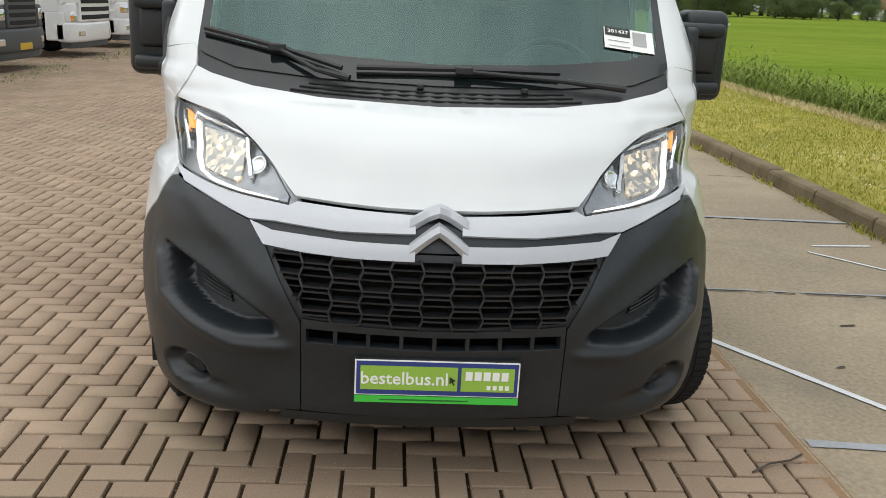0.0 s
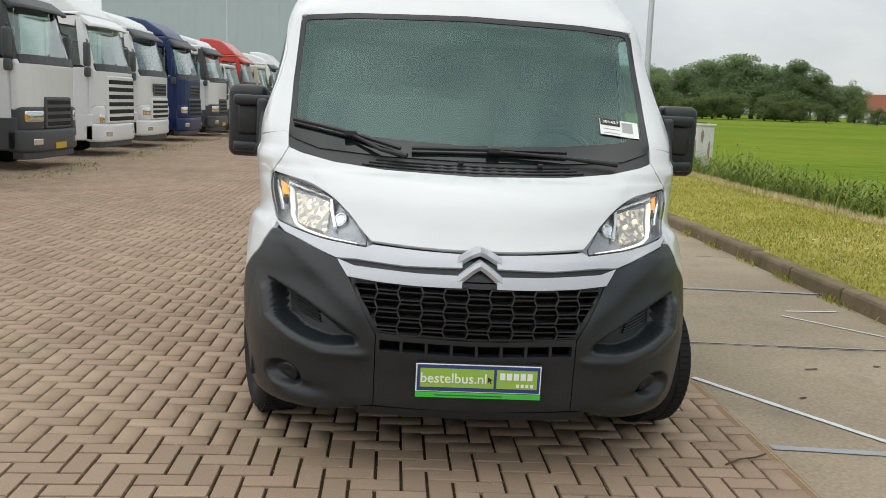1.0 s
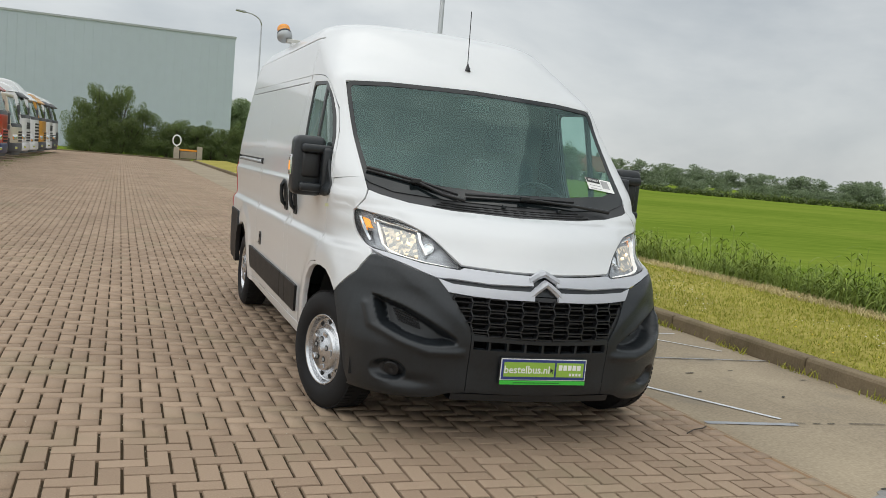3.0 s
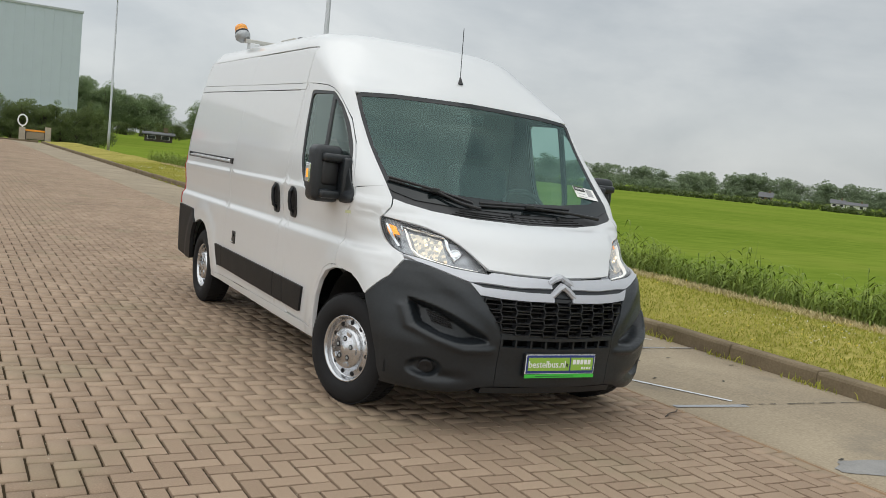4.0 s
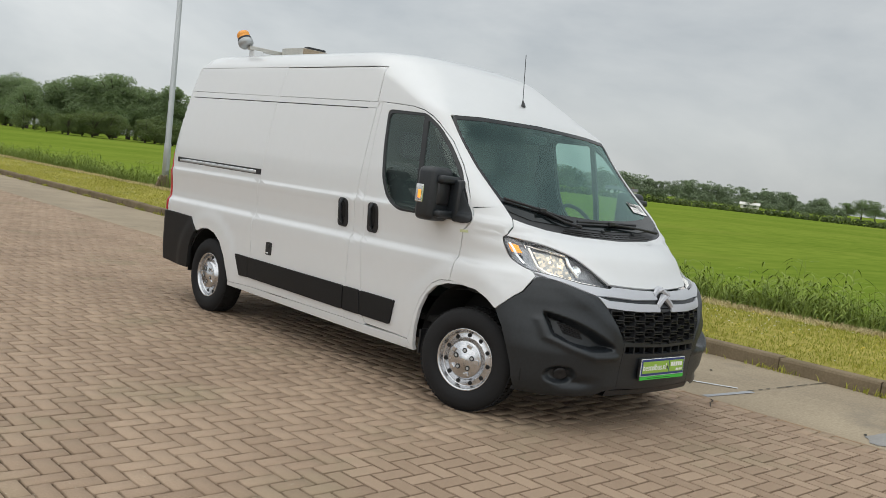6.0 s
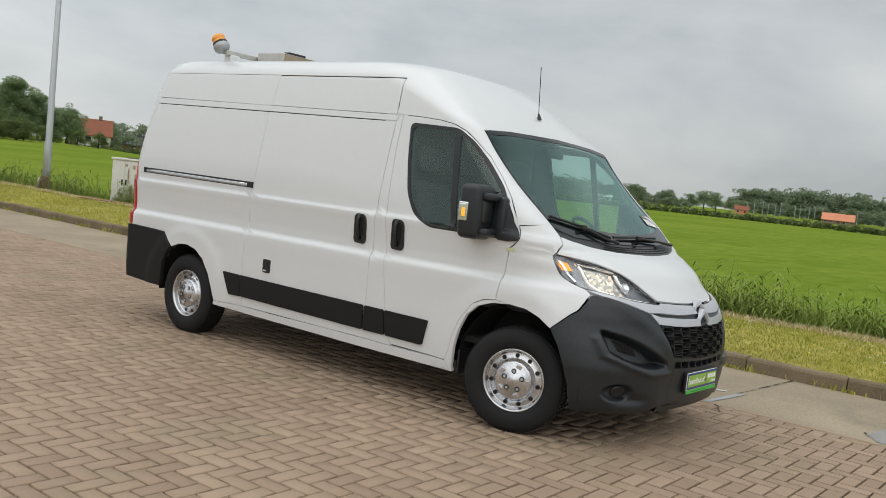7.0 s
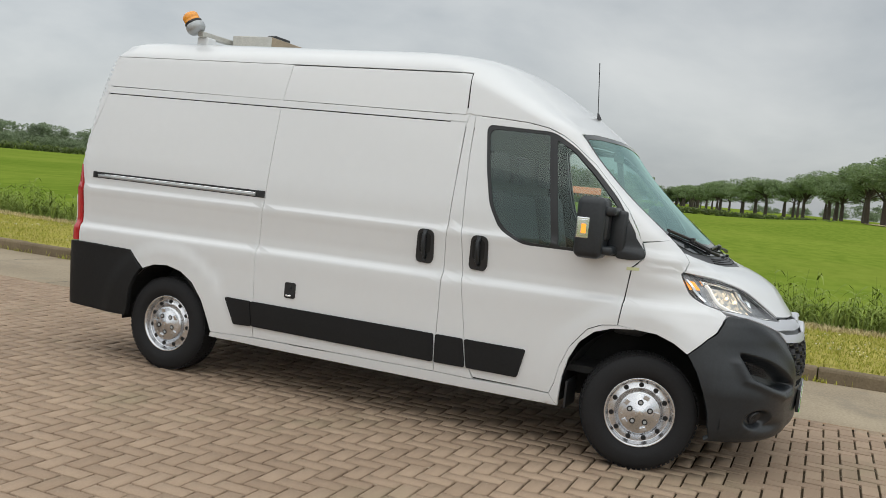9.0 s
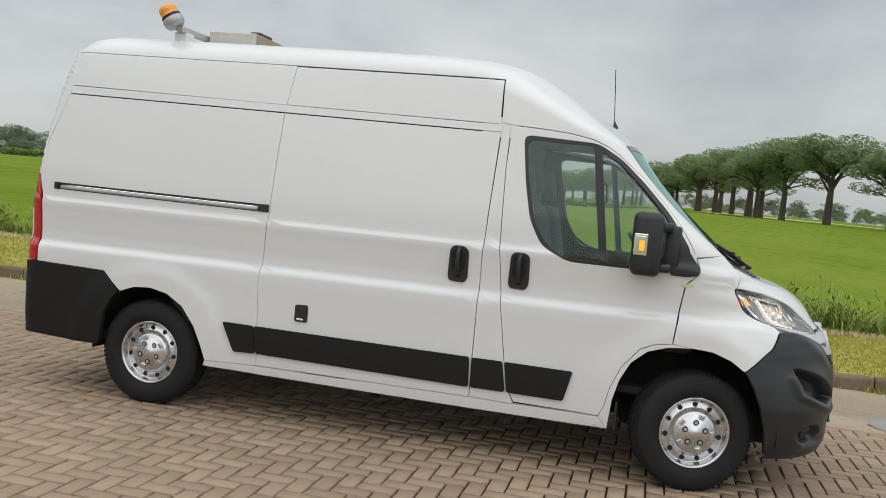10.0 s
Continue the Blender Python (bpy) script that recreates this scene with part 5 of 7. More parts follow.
def build_seat(x, width, parent):
    s = part("seat_cushion", box(x - width / 2, x + width / 2, 1.48, 1.95, 0.80, 0.98, 0.06, 3), M_SEAT, parent, "dark cloth seat", True)
    bm = box(-width / 2, width / 2, 0, 0.14, 0, 0.68, 0.06, 3)
    bmesh.ops.transform(bm, matrix=pose(x, 1.90, 0.90, -12), verts=bm.verts[:])
    part("seat_back", bm, M_SEAT, s, smooth=True)
    n = 1 if width < 0.6 else 2
    for i in range(n):
        hx = x + (i - (n - 1) / 2) * 0.44
        bm = box(-0.14, 0.14, 0, 0.10, 0, 0.20, 0.045, 3)
        bmesh.ops.transform(bm, matrix=pose(hx, 2.045, 1.62, -10), verts=bm.verts[:])
        part("headrest", bm, M_SEAT, s, smooth=True)


build_seat(0.50, 0.52, van)
build_seat(-0.42, 0.92, van)
ringpts = [(0.19 * math.cos(a), 0.19 * math.sin(a), 0) for a in np.linspace(0, 2 * math.pi, 41)]
bm = tube(ringpts, 0.016, 8)
sw_m = pose(0.50, 1.36, 1.255, 52)
bmesh.ops.transform(bm, matrix=sw_m, verts=bm.verts[:])
wheel_s = part("steering_wheel", bm, M_BLACK2, van, smooth=True)
bm = bmesh.new()
join(bm, box(-0.18, 0.18, -0.02, 0.02, -0.012, 0.012, 0.006))
join(bm, box(-0.02, 0.02, -0.18, 0.0, -0.012, 0.012, 0.006))
join(bm, box(-0.06, 0.06, -0.06, 0.05, -0.03, 0.012, 0.02))
bmesh.ops.transform(bm, matrix=sw_m, verts=bm.verts[:])
part("spokes", bm, M_BLACK2, wheel_s)
p, n = skin_at(from_x(0.0, 1.90), 1.90, -0.05)
part("interior_mirror", box(-0.11, 0.11, p.y + 0.02, p.y + 0.05, 1.83, 1.90, 0.015, 3), M_BLACK2, van, smooth=True)

# paper notice behind the windscreen
def on_glass(x, z, off):
    return skin_at(from_x(x, z), z, off)[0]


def sheet_on_glass(name, x0, x1, z0, z1, tilt, off, material, parent, label=""):
    bm = bmesh.new()
    c = ((x0 + x1) / 2, (z0 + z1) / 2)
    rows = []
    for j in range(3):
        row = []
        for i in range(6):
            dx, dz = (x0 + (x1 - x0) * i / 5) - c[0], (z0 + (z1 - z0) * j / 2) - c[1]
            row.append(bm.verts.new(on_glass(c[0] + dx + tilt * dz, c[1] + dz - tilt * dx, off)))
        rows.append(row)
    for a, b in zip(rows, rows[1:]):
        for i in range(5):
            bm.faces.new((a[i], a[i + 1], b[i + 1], b[i]))
    return part(name, bm, material, parent, label)


note = sheet_on_glass("notice", 0.622, 0.812, 1.405, 1.478, 0.10, 0.003, M_LABEL, van, "white paper notice with a number on a dark bar")
sheet_on_glass("notice_bar", 0.628, 0.725, 1.452, 1.482, 0.10, 0.0045, M_INK, note)
sheet_on_glass("notice_block", 0.732, 0.785, 1.420, 1.466, 0.10, 0.0045, surface("grey_print", (0.35, 0.35, 0.35), 0.7, vary=0.5, fine=900), note)
for z in (1.434, 1.416):
    sheet_on_glass("notice_line", 0.636, 0.715, z, z + 0.003, 0.10, 0.0045, M_INK if z < 1 else bpy.data.materials["grey_print"], note)
q0, q1 = on_glass(0.640, 1.470, 0.006), on_glass(0.715, 1.463, 0.006)
up = (on_glass(0.68, 1.48, 0.006) - on_glass(0.68, 1.45, 0.006)).normalized()
ex = (q1 - q0).normalized()
ez = ex.cross(up).normalized()
up = ez.cross(ex)
m = Matrix((ex, up, ez)).transposed().to_4x4()
m.translation = on_glass(0.677, 1.4665, 0.0065)
letters("notice_number", "301437", 0.027, m, M_LABEL, note, 0.0003)

# wipers
for pts, blade in (([(-0.30, 1.262), (-0.42, 1.285), (-0.56, 1.345)], [(-0.83, 1.40), (-0.56, 1.352), (-0.33, 1.295)]), ([(0.66, 1.265), (0.42, 1.285), (0.09, 1.300)], [(-0.28, 1.300), (0.08, 1.308), (0.43, 1.310)])):
    arm = part("wiper_arm", tube([on_glass(x, z, 0.022) for x, z in pts], 0.009, 8, [0.013, 0.009, 0.007]), M_BLACK2, van, "black windscreen wiper")
    part("wiper_blade", tube([on_glass(x, z, 0.018) for x, z in blade], 0.010, 6), M_BLACK2, arm)
    part("wiper_rubber", tube([on_glass(x, z - 0.010, 0.006) for x, z in blade], 0.005, 6), M_RUBBER, arm)
    x, z = pts[-1]
    c = on_glass(x, z, 0.025)
    part("wiper_joint", box(c.x - 0.03, c.x + 0.03, c.y - 0.014, c.y + 0.014, c.z - 0.014, c.z + 0.014, 0.006), M_BLACK2, arm)
for k in range(3):
    z = 1.226 + 0.012 * k
    part("cowl_slot", tube([on_glass(x, z + 0.05 * x * x, -0.004) for x in np.linspace(-0.50 + 0.03 * k, 0.50 - 0.03 * k, 40)], 0.004, 6), M_DARK, van)
for x in (-0.06, 0.30):
    c = on_glass(x, 1.258, 0.006)
    part("washer_jet", box(c.x - 0.012, c.x + 0.012, c.y - 0.01, c.y + 0.012, c.z - 0.008, c.z + 0.010, 0.004), M_BLACK, van)

# roof: aerial, beacon, crossbar and tray
foot = Vector((-0.012, 1.630, roof_height(-0.012, 1.630)))
aer = part("aerial", tube([foot + Vector((0, 0.0, 0.0)), foot + Vector((0, 0.004, 0.02)), foot + Vector((0, 0.012, 0.05))], 0.012, 10, [0.020, 0.014, 0.005]), M_BLACK2, van, "thin black roof aerial")
part("whip", tube([foot + Vector((0, 0.012, 0.05)), foot + Vector((0, 0.040, 0.40))], 0.003, 6), M_BLACK2, aer)
rz = roof_height(-0.60, 4.6)
bar = part("roof_crossbar", box(-0.76, 0.70, 4.515, 4.565, rz + 0.035, rz + 0.075, 0.006), M_ALU, van, "aluminium roof bar carrying the beacon")
part("bar_foot", box(-0.72, -0.62, 4.50, 4.60, roof_height(-0.72, 4.55) - 0.01, rz + 0.04, 0.01), M_WHITE, bar)
part("bar_foot", box(0.60, 0.70, 4.50, 4.60, roof_height(0.72, 4.55) - 0.01, rz + 0.04, 0.01), M_WHITE, bar)
bmat = pose(-0.775, 4.565, 2.525, -34, -6, 0)
bb = lathe([(-0.02, 0.0), (-0.02, 0.055), (0.0, 0.070), (0.03, 0.072), (0.045, 0.062), (0.045, 0.0)], 28, "Z")
bmesh.ops.transform(bb, matrix=bmat, verts=bb.verts[:])
beacon = part("beacon", bb, M_GALV, van, "amber rotating beacon on a grey base", True)
br = lathe([(0.040, 0.0), (0.040, 0.064), (0.060, 0.066), (0.064, 0.0)], 28, "Z")
bmesh.ops.transform(br, matrix=bmat, verts=br.verts[:])
part("beacon_collar", br, M_BLACK2, beacon, "black rubber collar")
bd = lathe([(0.045, 0.058), (0.075, 0.060), (0.080, 0.057), (0.085, 0.060), (0.115, 0.060), (0.128, 0.052), (0.134, 0.0)], 28, "Z")
bmesh.ops.transform(bd, matrix=bmat, verts=bd.verts[:])
part("beacon_dome", bd, M_ORANGE, beacon, "amber plastic dome", True)
tr = part("roof_tray", box(-0.42, 0.10, 4.14, 4.50, rz + 0.03, rz + 0.110, 0.004), M_ALU, van, "dull aluminium box on the roof")
part("tray_front", box(-0.415, 0.095, 4.134, 4.139, rz + 0.034, rz + 0.106), surface("stained_tan_board", (0.30, 0.24, 0.17), 0.8, vary=0.4, scale=12), tr, "stained tan front board")
part("tray_cleat", box(-0.36, -0.16, 4.14, 4.22, rz + 0.105, rz + 0.13, 0.008), M_BLACK2, tr)
part("roof_vent_bar", box(-0.16, 0.26, 2.62, 2.66, roof_height(0, 2.64) - 0.005, roof_height(0, 2.64) + 0.012, 0.004), M_GALV, van)

# ---- marks on the concrete ----
def mark(name, a, b, w, z, material, label, breaks=0.0, seed=1):
    rnd = random.Random(seed)
    d = Vector((b[0] - a[0], b[1] - a[1]))
    n = Vector((-d.y, d.x)).normalized()
    k = max(2, int(d.length / 0.06))
    bm = bmesh.new()
    row = None
    for i in range(k + 1):
        p = Vector(a) + d * i / k
        h = w / 2 * (1 + 0.25 * (rnd.random() - 0.5))
        new_row = [bm.verts.new((p.x + n.x * h, p.y + n.y * h, yard(p.x) + z)), bm.verts.new((p.x - n.x * h, p.y - n.y * h, yard(p.x) + z))]
        if row and rnd.random() >= breaks:
            bm.faces.new((row[0], new_row[0], new_row[1], row[1]))
        row = new_row
    ob = obj(name, bm, material)
    return tagged(ob, label, "marking", kind="structure")


mark("trim_line", (1.452, 1.68), (2.125, 0.665), 0.042, 0.004, M_LINE, "worn white painted line on concrete", 0.0)
mark("trim_line", (2.86, 3.60), (3.31, 3.65), 0.032, 0.004, M_LINE, "short thin white painted line", 0.0, 2)
mark("trim_line", (2.755, 3.43), (3.28, 2.83), 0.026, 0.004, M_LINE, "thin white painted line", 0.0, 3)
M_CRACK = surface("dark_joint_crack", (0.05, 0.045, 0.035), 0.95, vary=0.3, scale=9)
M_RUST = surface("rusty_edge", (0.26, 0.16, 0.085), 0.9, vary=0.3, scale=4)
for k in range(-9, 34):
    y = 0.60 + 1.92 * k
    if k in (0, 1, 2):
        mark("trim_joint", (CONC_X + 0.03, y), (2.15 if k == 0 else KERB_X, y - 0.06), 0.055 if k != 1 else 0.02, 0.003, M_STAIN, "grey filler smeared over a slab joint", 0.06, k)
    mark("trim_joint", (CONC_X + (0.68 if k == 0 else 0.02), y - 0.03), (KERB_X, y - 0.10), 0.014, 0.005 if k in (0, 1, 2) else 0.003, M_CRACK, "dark open joint between concrete slabs", 0.35, k + 50)
mark("trim_edge", (CONC_X - 0.022, -6), (CONC_X - 0.022, 40), 0.075, -0.0025, M_RUST, "rusty edge strip between brick and concrete", 0.0, 9)
rnd = random.Random(4)
for x, y, l, a in ((2.25, 1.93, 0.09, 0.2), (3.25, 1.75, 0.07, 0.1), (1.95, 1.35, 0.05, 0.4), (2.75, 2.05, 0.05, 0.0), (2.6, 1.2, 0.06, 0.8), (1.7, -0.6, 0.06, 0.3)):
    mark("trim_debris", (x, y), (x + l * math.cos(a), y + l * math.sin(a)), 0.018, 0.004, M_CRACK, "dark scrap lying on concrete", 0, int(x * 100))
bm = bmesh.new()
rr = random.Random(17)
ring = [(1.83 + rr.uniform(0.75, 1.1) * 0.32 * math.cos(a), -0.74 + rr.uniform(0.75, 1.1) * 0.14 * math.sin(a)) for a in np.linspace(0, 2 * math.pi, 23)[:-1]]
bm.faces.new([bm.verts.new((x, y, yard(x) + 0.002)) for x, y in ring])
tagged(obj("trim_patch", bm, surface("dull_grey_filler", (0.27, 0.262, 0.25), 0.85, vary=0.25, scale=5)), "smooth grey filler patch on the concrete", "patch", kind="structure")
# a twig and chips on the bricks
tw = obj("twig", tube([(1.16, 0.36, yard(1.16) + 0.008), (1.25, 0.42, yard(1.25) + 0.012), (1.33, 0.44, yard(1.33) + 0.014), (1.40, 0.50, yard(1.4) + 0.008)], 0.004, 5), M_BARK)
tagged(tw, "thin dark twig lying on the brick paving", "twig")
for x, y, s in ((-2.62, -2.10, 0.030), (-2.95, -2.02, 0.020), (-2.20, -1.75, 0.016), (-3.55, -1.6, 0.014), (-1.9, -1.2, 0.012)):
    bm = bmesh.new()
    bmesh.ops.create_icosphere(bm, subdivisions=1, radius=s, matrix=pose(x, y, 0.004, 10, 20, x * 90) @ Matrix.Diagonal((1, 0.6, 0.3, 1)))
    tagged(obj("chip", bm, M_LABEL), "small white chip lying on the brick paving", "chip", "chips on the paving")

# ---- kerb ----
kerb = empty("kerb")
tagged(kerb, "weathered concrete kerb stones along the verge", "kerb", kind="structure")
kz = yard(KERB_X)
bm = bmesh.new()
prof = [(0.0, -0.10), (0.006, 0.115), (0.018, 0.138), (0.035, 0.146), (0.165, 0.140), (0.17, -0.10)]
rows = [[bm.verts.new((x, y, z)) for x, z in prof] for y in (0.004, 0.02, 0.976, 0.992)]
for r in (rows[0], rows[-1]):
    for v in r:
        v.co.z -= 0.006 if v.co.z > 0 else 0
        v.co.x += 0.004 if v.co.x < 0.01 else 0
for a, b in zip(rows, rows[1:]):
    for i in range(len(prof) - 1):
        bm.faces.new((a[i], b[i], b[i + 1], a[i + 1]))
bm.faces.new(rows[0])
bm.faces.new(rows[-1][::-1])
first = part("kerb_stone", bm, M_KERB, kerb)
first.location = (KERB_X, -22, kz)
rnd = random.Random(7)
for k in range(1, 94):
    o = new("kerb_stone", first.data)
    o.parent = kerb
    o.location = (KERB_X + rnd.uniform(-0.006, 0.006), -22 + k, kz + rnd.uniform(-0.008, 0.004))
    o.rotation_euler = (rnd.uniform(-0.005, 0.005), rnd.uniform(-0.01, 0.01), rnd.uniform(-0.006, 0.006))
for k in range(14):
    o = new("kerb_stone", first.data)
    o.parent = kerb
    o.location = (KERB_X - 0.2 - k, BACK_Y - 1.2, kz + 0.02)
    o.rotation_euler = (0, 0, radians(90))

# ---- grass, reeds, weeds ----
def blades(name, n, place, height, width, lean, material, label, seed, category="grass"):
    r = np.random.RandomState(seed)
    base = place(r, n)
    n = len(base)
    h = height(base, r)
    a = r.uniform(0, 2 * np.pi, n)
    w = width * r.uniform(0.6, 1.3, n)
    l = lean * r.uniform(0.2, 1.0, n) * h
    b = r.uniform(0, 2 * np.pi, n)
    side = np.stack([np.cos(a) * w, np.sin(a) * w, np.zeros(n)], 1)
    tip = base + np.stack([np.cos(b) * l, np.sin(b) * l, h], 1)
    mid = base + np.stack([np.cos(b) * l * 0.35, np.sin(b) * l * 0.35, h * 0.6], 1)
    v = np.stack([base - side, base + side, mid + side * 0.7, mid - side * 0.7, tip], 1).reshape(-1, 3)
    i = np.arange(n) * 5
    faces = [(k, k + 1, k + 2, k + 3) for k in i] + [(k + 3, k + 2, k + 4) for k in i]
    ob = data_obj(name, v.tolist(), faces, material)
    return tagged(ob, label, category, kind="stuff")


def along(x0, x1, y0, y1, near=1.6):
    def place(r, n):
        x = r.uniform(x0, x1, n)
        y = y0 + (y1 - y0) * r.uniform(0, 1, n) ** near
        z = np.array([verge_height(a, b) for a, b in zip(x, y)])
        return np.stack([x, y, z - 0.01], 1)
    return place


def clumped(x0, x1, y0, y1, near, scale, cut, seed):
    base = along(x0, x1, y0, y1, near)

    def place(r, n):
        p = base(r, n)
        k = np.array([noise.noise((a * scale, b * scale, seed)) for a, b, _ in p])
        return p[k > cut]
    return place


blades("grass_short", 95000, along(3.66, 6.0, -4, 40), lambda p, r: r.uniform(0.02, 0.055, len(p)), 0.006, 0.9, M_BLADE, "short mown verge grass with yellowish patches", 1)
blades("grass_straw", 26000, along(5.85, 6.40, -4, 40), lambda p, r: r.uniform(0.03, 0.09, len(p)), 0.008, 1.3, M_STRAW, "dry cut straw along the top of the ditch", 2)
def reed_bed(name, n, place, low, high, label, seed):
    """Reed stems with long arching leaves."""
    r = np.random.RandomState(seed)
    base = place(r, n)
    n, m, q = len(base), 7, 4
    h = r.uniform(low, high, n)
    lean = r.normal(0, 0.10, (n, 2))
    k = np.arange(m)[None, :]
    f = 0.18 + 0.80 * (k + r.uniform(0, 0.8, (n, m))) / m
    root = np.stack([base[:, 0:1] + lean[:, :1] * h[:, None] * f, base[:, 1:2] + lean[:, 1:] * h[:, None] * f, base[:, 2:3] + h[:, None] * f], 2)
    a = r.uniform(0, 2 * np.pi, (n, m))
    ln = r.uniform(0.20, 0.42, (n, m)) * (0.6 + 0.5 * h[:, None])
    w = r.uniform(0.007, 0.017, (n, m))
    up = r.uniform(0.5, 1.1, (n, m))
    out = np.stack([np.cos(a), np.sin(a), np.zeros_like(a)], 2)
    side = np.stack([-np.sin(a), np.cos(a), np.zeros_like(a)], 2)
    rows = []
    for j in range(q + 1):
        t = j / q
        c = root + out * (ln * t)[:, :, None]
        c[:, :, 2] += ln * (up * t - (0.45 + up * 0.65) * t * t)
        wd = w * (0.7, 1.0, 0.85, 0.5, 0.05)[j]
        rows += [c - side * wd[:, :, None], c + side * wd[:, :, None]]
    v = np.stack(rows, 2).reshape(-1, 3)
    i = np.arange(n * m) * (2 * q + 2)
    faces = [(s0 + 2 * j, s0 + 2 * j + 1, s0 + 2 * j + 3, s0 + 2 * j + 2) for s0 in i for j in range(q)]
    o = len(v)
    d = np.array([(0.006, 0, 0), (-0.003, 0.005, 0), (-0.003, -0.005, 0)])
    foot = base[:, None, :] + d[None]
    tip = np.concatenate([base[:, :2] + lean * h[:, None], base[:, 2:] + h[:, None]], 1)[:, None, :] + d[None] * 0.4
    sv = np.concatenate([foot, tip], 1).reshape(-1, 3)
    faces += [(o + e * 6 + x, o + e * 6 + (x + 1) % 3, o + e * 6 + 3 + (x + 1) % 3, o + e * 6 + 3 + x) for e in range(n) for x in range(3)]
    ob = data_obj(name, np.concatenate([v, sv]).tolist(), faces, M_REED)
    return tagged(ob, label, "reeds", kind="stuff")


reed_bed("reeds", 7500, clumped(6.30, 8.7, -6, 45, 1.7, 0.8, -0.35, 3.0), 0.22, 0.62, "green reeds with arching leaves in the ditch", 3)
reed_bed("reeds_tall", 1500, clumped(6.7, 8.6, -6, 45, 1.7, 0.5, 0.0, 9.0), 0.60, 0.95, "taller reed tufts with drooping leaves", 5)
blades("ditch_grass", 16000, along(6.2, 9.0, -6, 45, 1.7), lambda p, r: r.uniform(0.15, 0.40, len(p)), 0.010, 0.8, M_REED, "rank grass at the foot of the reeds", 4, "grass")
blades("field_edge_crop", 16000, along(8.8, 10.4, -8, 60, 1.8), lambda p, r: r.uniform(0.20, 0.36, len(p)), 0.010, 0.6, M_REED, "green crop at the edge of the field", 6, "crop")
blades("kerb_weeds", 1700, lambda r, n: np.stack([r.uniform(3.43, 3.52, n), np.floor(r.uniform(-3, 30, n)) + r.normal(0.0, 0.16, n), np.full(n, kz - 0.004)], 1), lambda p, r: r.uniform(0.02, 0.09, len(p)), 0.006, 1.0, M_BLADE, "small weeds in the kerb gutter", 8, "weeds")


def specks(name, n, place, size, material, label, seed):
    r = np.random.RandomState(seed)
    p = place(r, n)
    n = len(p)
    up = r.uniform(0.04, 0.09, n)
    v, f = [], []
    for (x, y, z), h, s in zip(p, up, size * r.uniform(0.7, 1.3, n)):
        k = len(v)
        v += [(x + s, y, z + h), (x, y + s, z + h), (x - s, y, z + h), (x, y - s, z + h), (x, y, z + h + s * 0.7)]
        f += [(k, k + 1, k + 4), (k + 1, k + 2, k + 4), (k + 2, k + 3, k + 4), (k + 3, k, k + 4)]
    return tagged(data_obj(name, v, f, material), label, "flowers", kind="stuff")


M_PETAL = surface("white_clover", (0.75, 0.75, 0.68), 0.8, vary=0.1)
M_YELLOW = surface("yellow_flower", (0.70, 0.52, 0.05), 0.8, vary=0.1)
specks("clover_flowers", 2400, clumped(3.75, 5.6, -4, 36, 1.6, 0.9, 0.0, 5.0), 0.008, M_PETAL, "white clover flowers in the verge", 11)
specks("yellow_flowers", 900, clumped(3.8, 7.2, -4, 36, 1.6, 0.6, 0.1, 8.0), 0.011, M_YELLOW, "yellow weed flowers in the verge", 12)

# ---- lamp posts, cable cabinet ----
def lamp_post(x, y, z, height, reach):
    lp = empty("street_lamp", pose(x, y, z))
    tagged(lp, "tall galvanised street lamp with a curved arm", "street lamp", "street lamps round the yard")
    part("pole", tube([(0, 0, -0.1), (0, 0, 1.3), (0, 0, 1.35), (0, 0, height - 0.9)], 0.1, 16, [0.105, 0.100, 0.085, 0.050]), M_GALV, lp, smooth=True)
    pts = [(0, 0, height - 0.9)] + [(reach * (1 - math.cos(a)), 0, height - 0.9 + 0.8 * math.sin(a)) for a in np.linspace(0.2, math.pi / 2, 8)]
    part("arm", tube(pts, 0.045, 10), M_GALV, lp, smooth=True)
    hd = part("lamp_head", box(-0.42, 0.30, -0.14, 0.14, -0.05, 0.10, 0.045, 3), M_GALV, lp, "grey lamp head", True)
    hd.matrix_local = pose(reach * 1.25, 0, height - 0.08, 0, 6 if reach < 0 else -6)
    part("inspection_door", box(-0.045, 0.045, -0.112, -0.09, 0.55, 0.95, 0.004), M_GALV, lp)
    return lp


near_lamp = lamp_post(6.44, 21.1, 0.10, 11.5, -1.1)
lamp_post(7.2, 64.0, 0.05, 11.3, -1.2)
lamp_post(-14.1, 72.0, 0.0, 10.9, -1.2)
rub = obj("lamp_foot_clutter", box(6.26, 6.40, 21.0, 21.2, 0.08, 0.46, 0.02), M_LABEL)
tagged(rub, "small weathered white box beside the lamp post foot", "box")
for k, (a, t) in enumerate(((0.0, 30), (0.18, -25))):
    sl = obj("paving_slab", box(-0.16, 0.16, -0.03, 0.03, 0, 0.42, 0.01), M_KERB)
    sl.matrix_world = pose(6.16 + a * 1.6, 20.9 + a * 0.4, 0.10, 0, t, 20)
    tagged(sl, "loose concrete slab leaning at the lamp post", "slab", "loose slabs at the lamp post")

M_CAB = surface("peeling_white_paint", (0.66, 0.66, 0.62), 0.7, vary=0.1, tint=(0.74, 0.73, 0.68), scale=5, fine=18)
cabinet = empty("cable_cabinet", pose(6.55, 17.56, 0.10, 0, 0, -74))
tagged(cabinet, "weathered white street cable cabinet with peeling rusty paint", "cabinet")
part("cabinet_body", box(-0.41, 0.41, 0.0, 0.42, 0.0, 1.10, 0.012), M_CAB, cabinet)
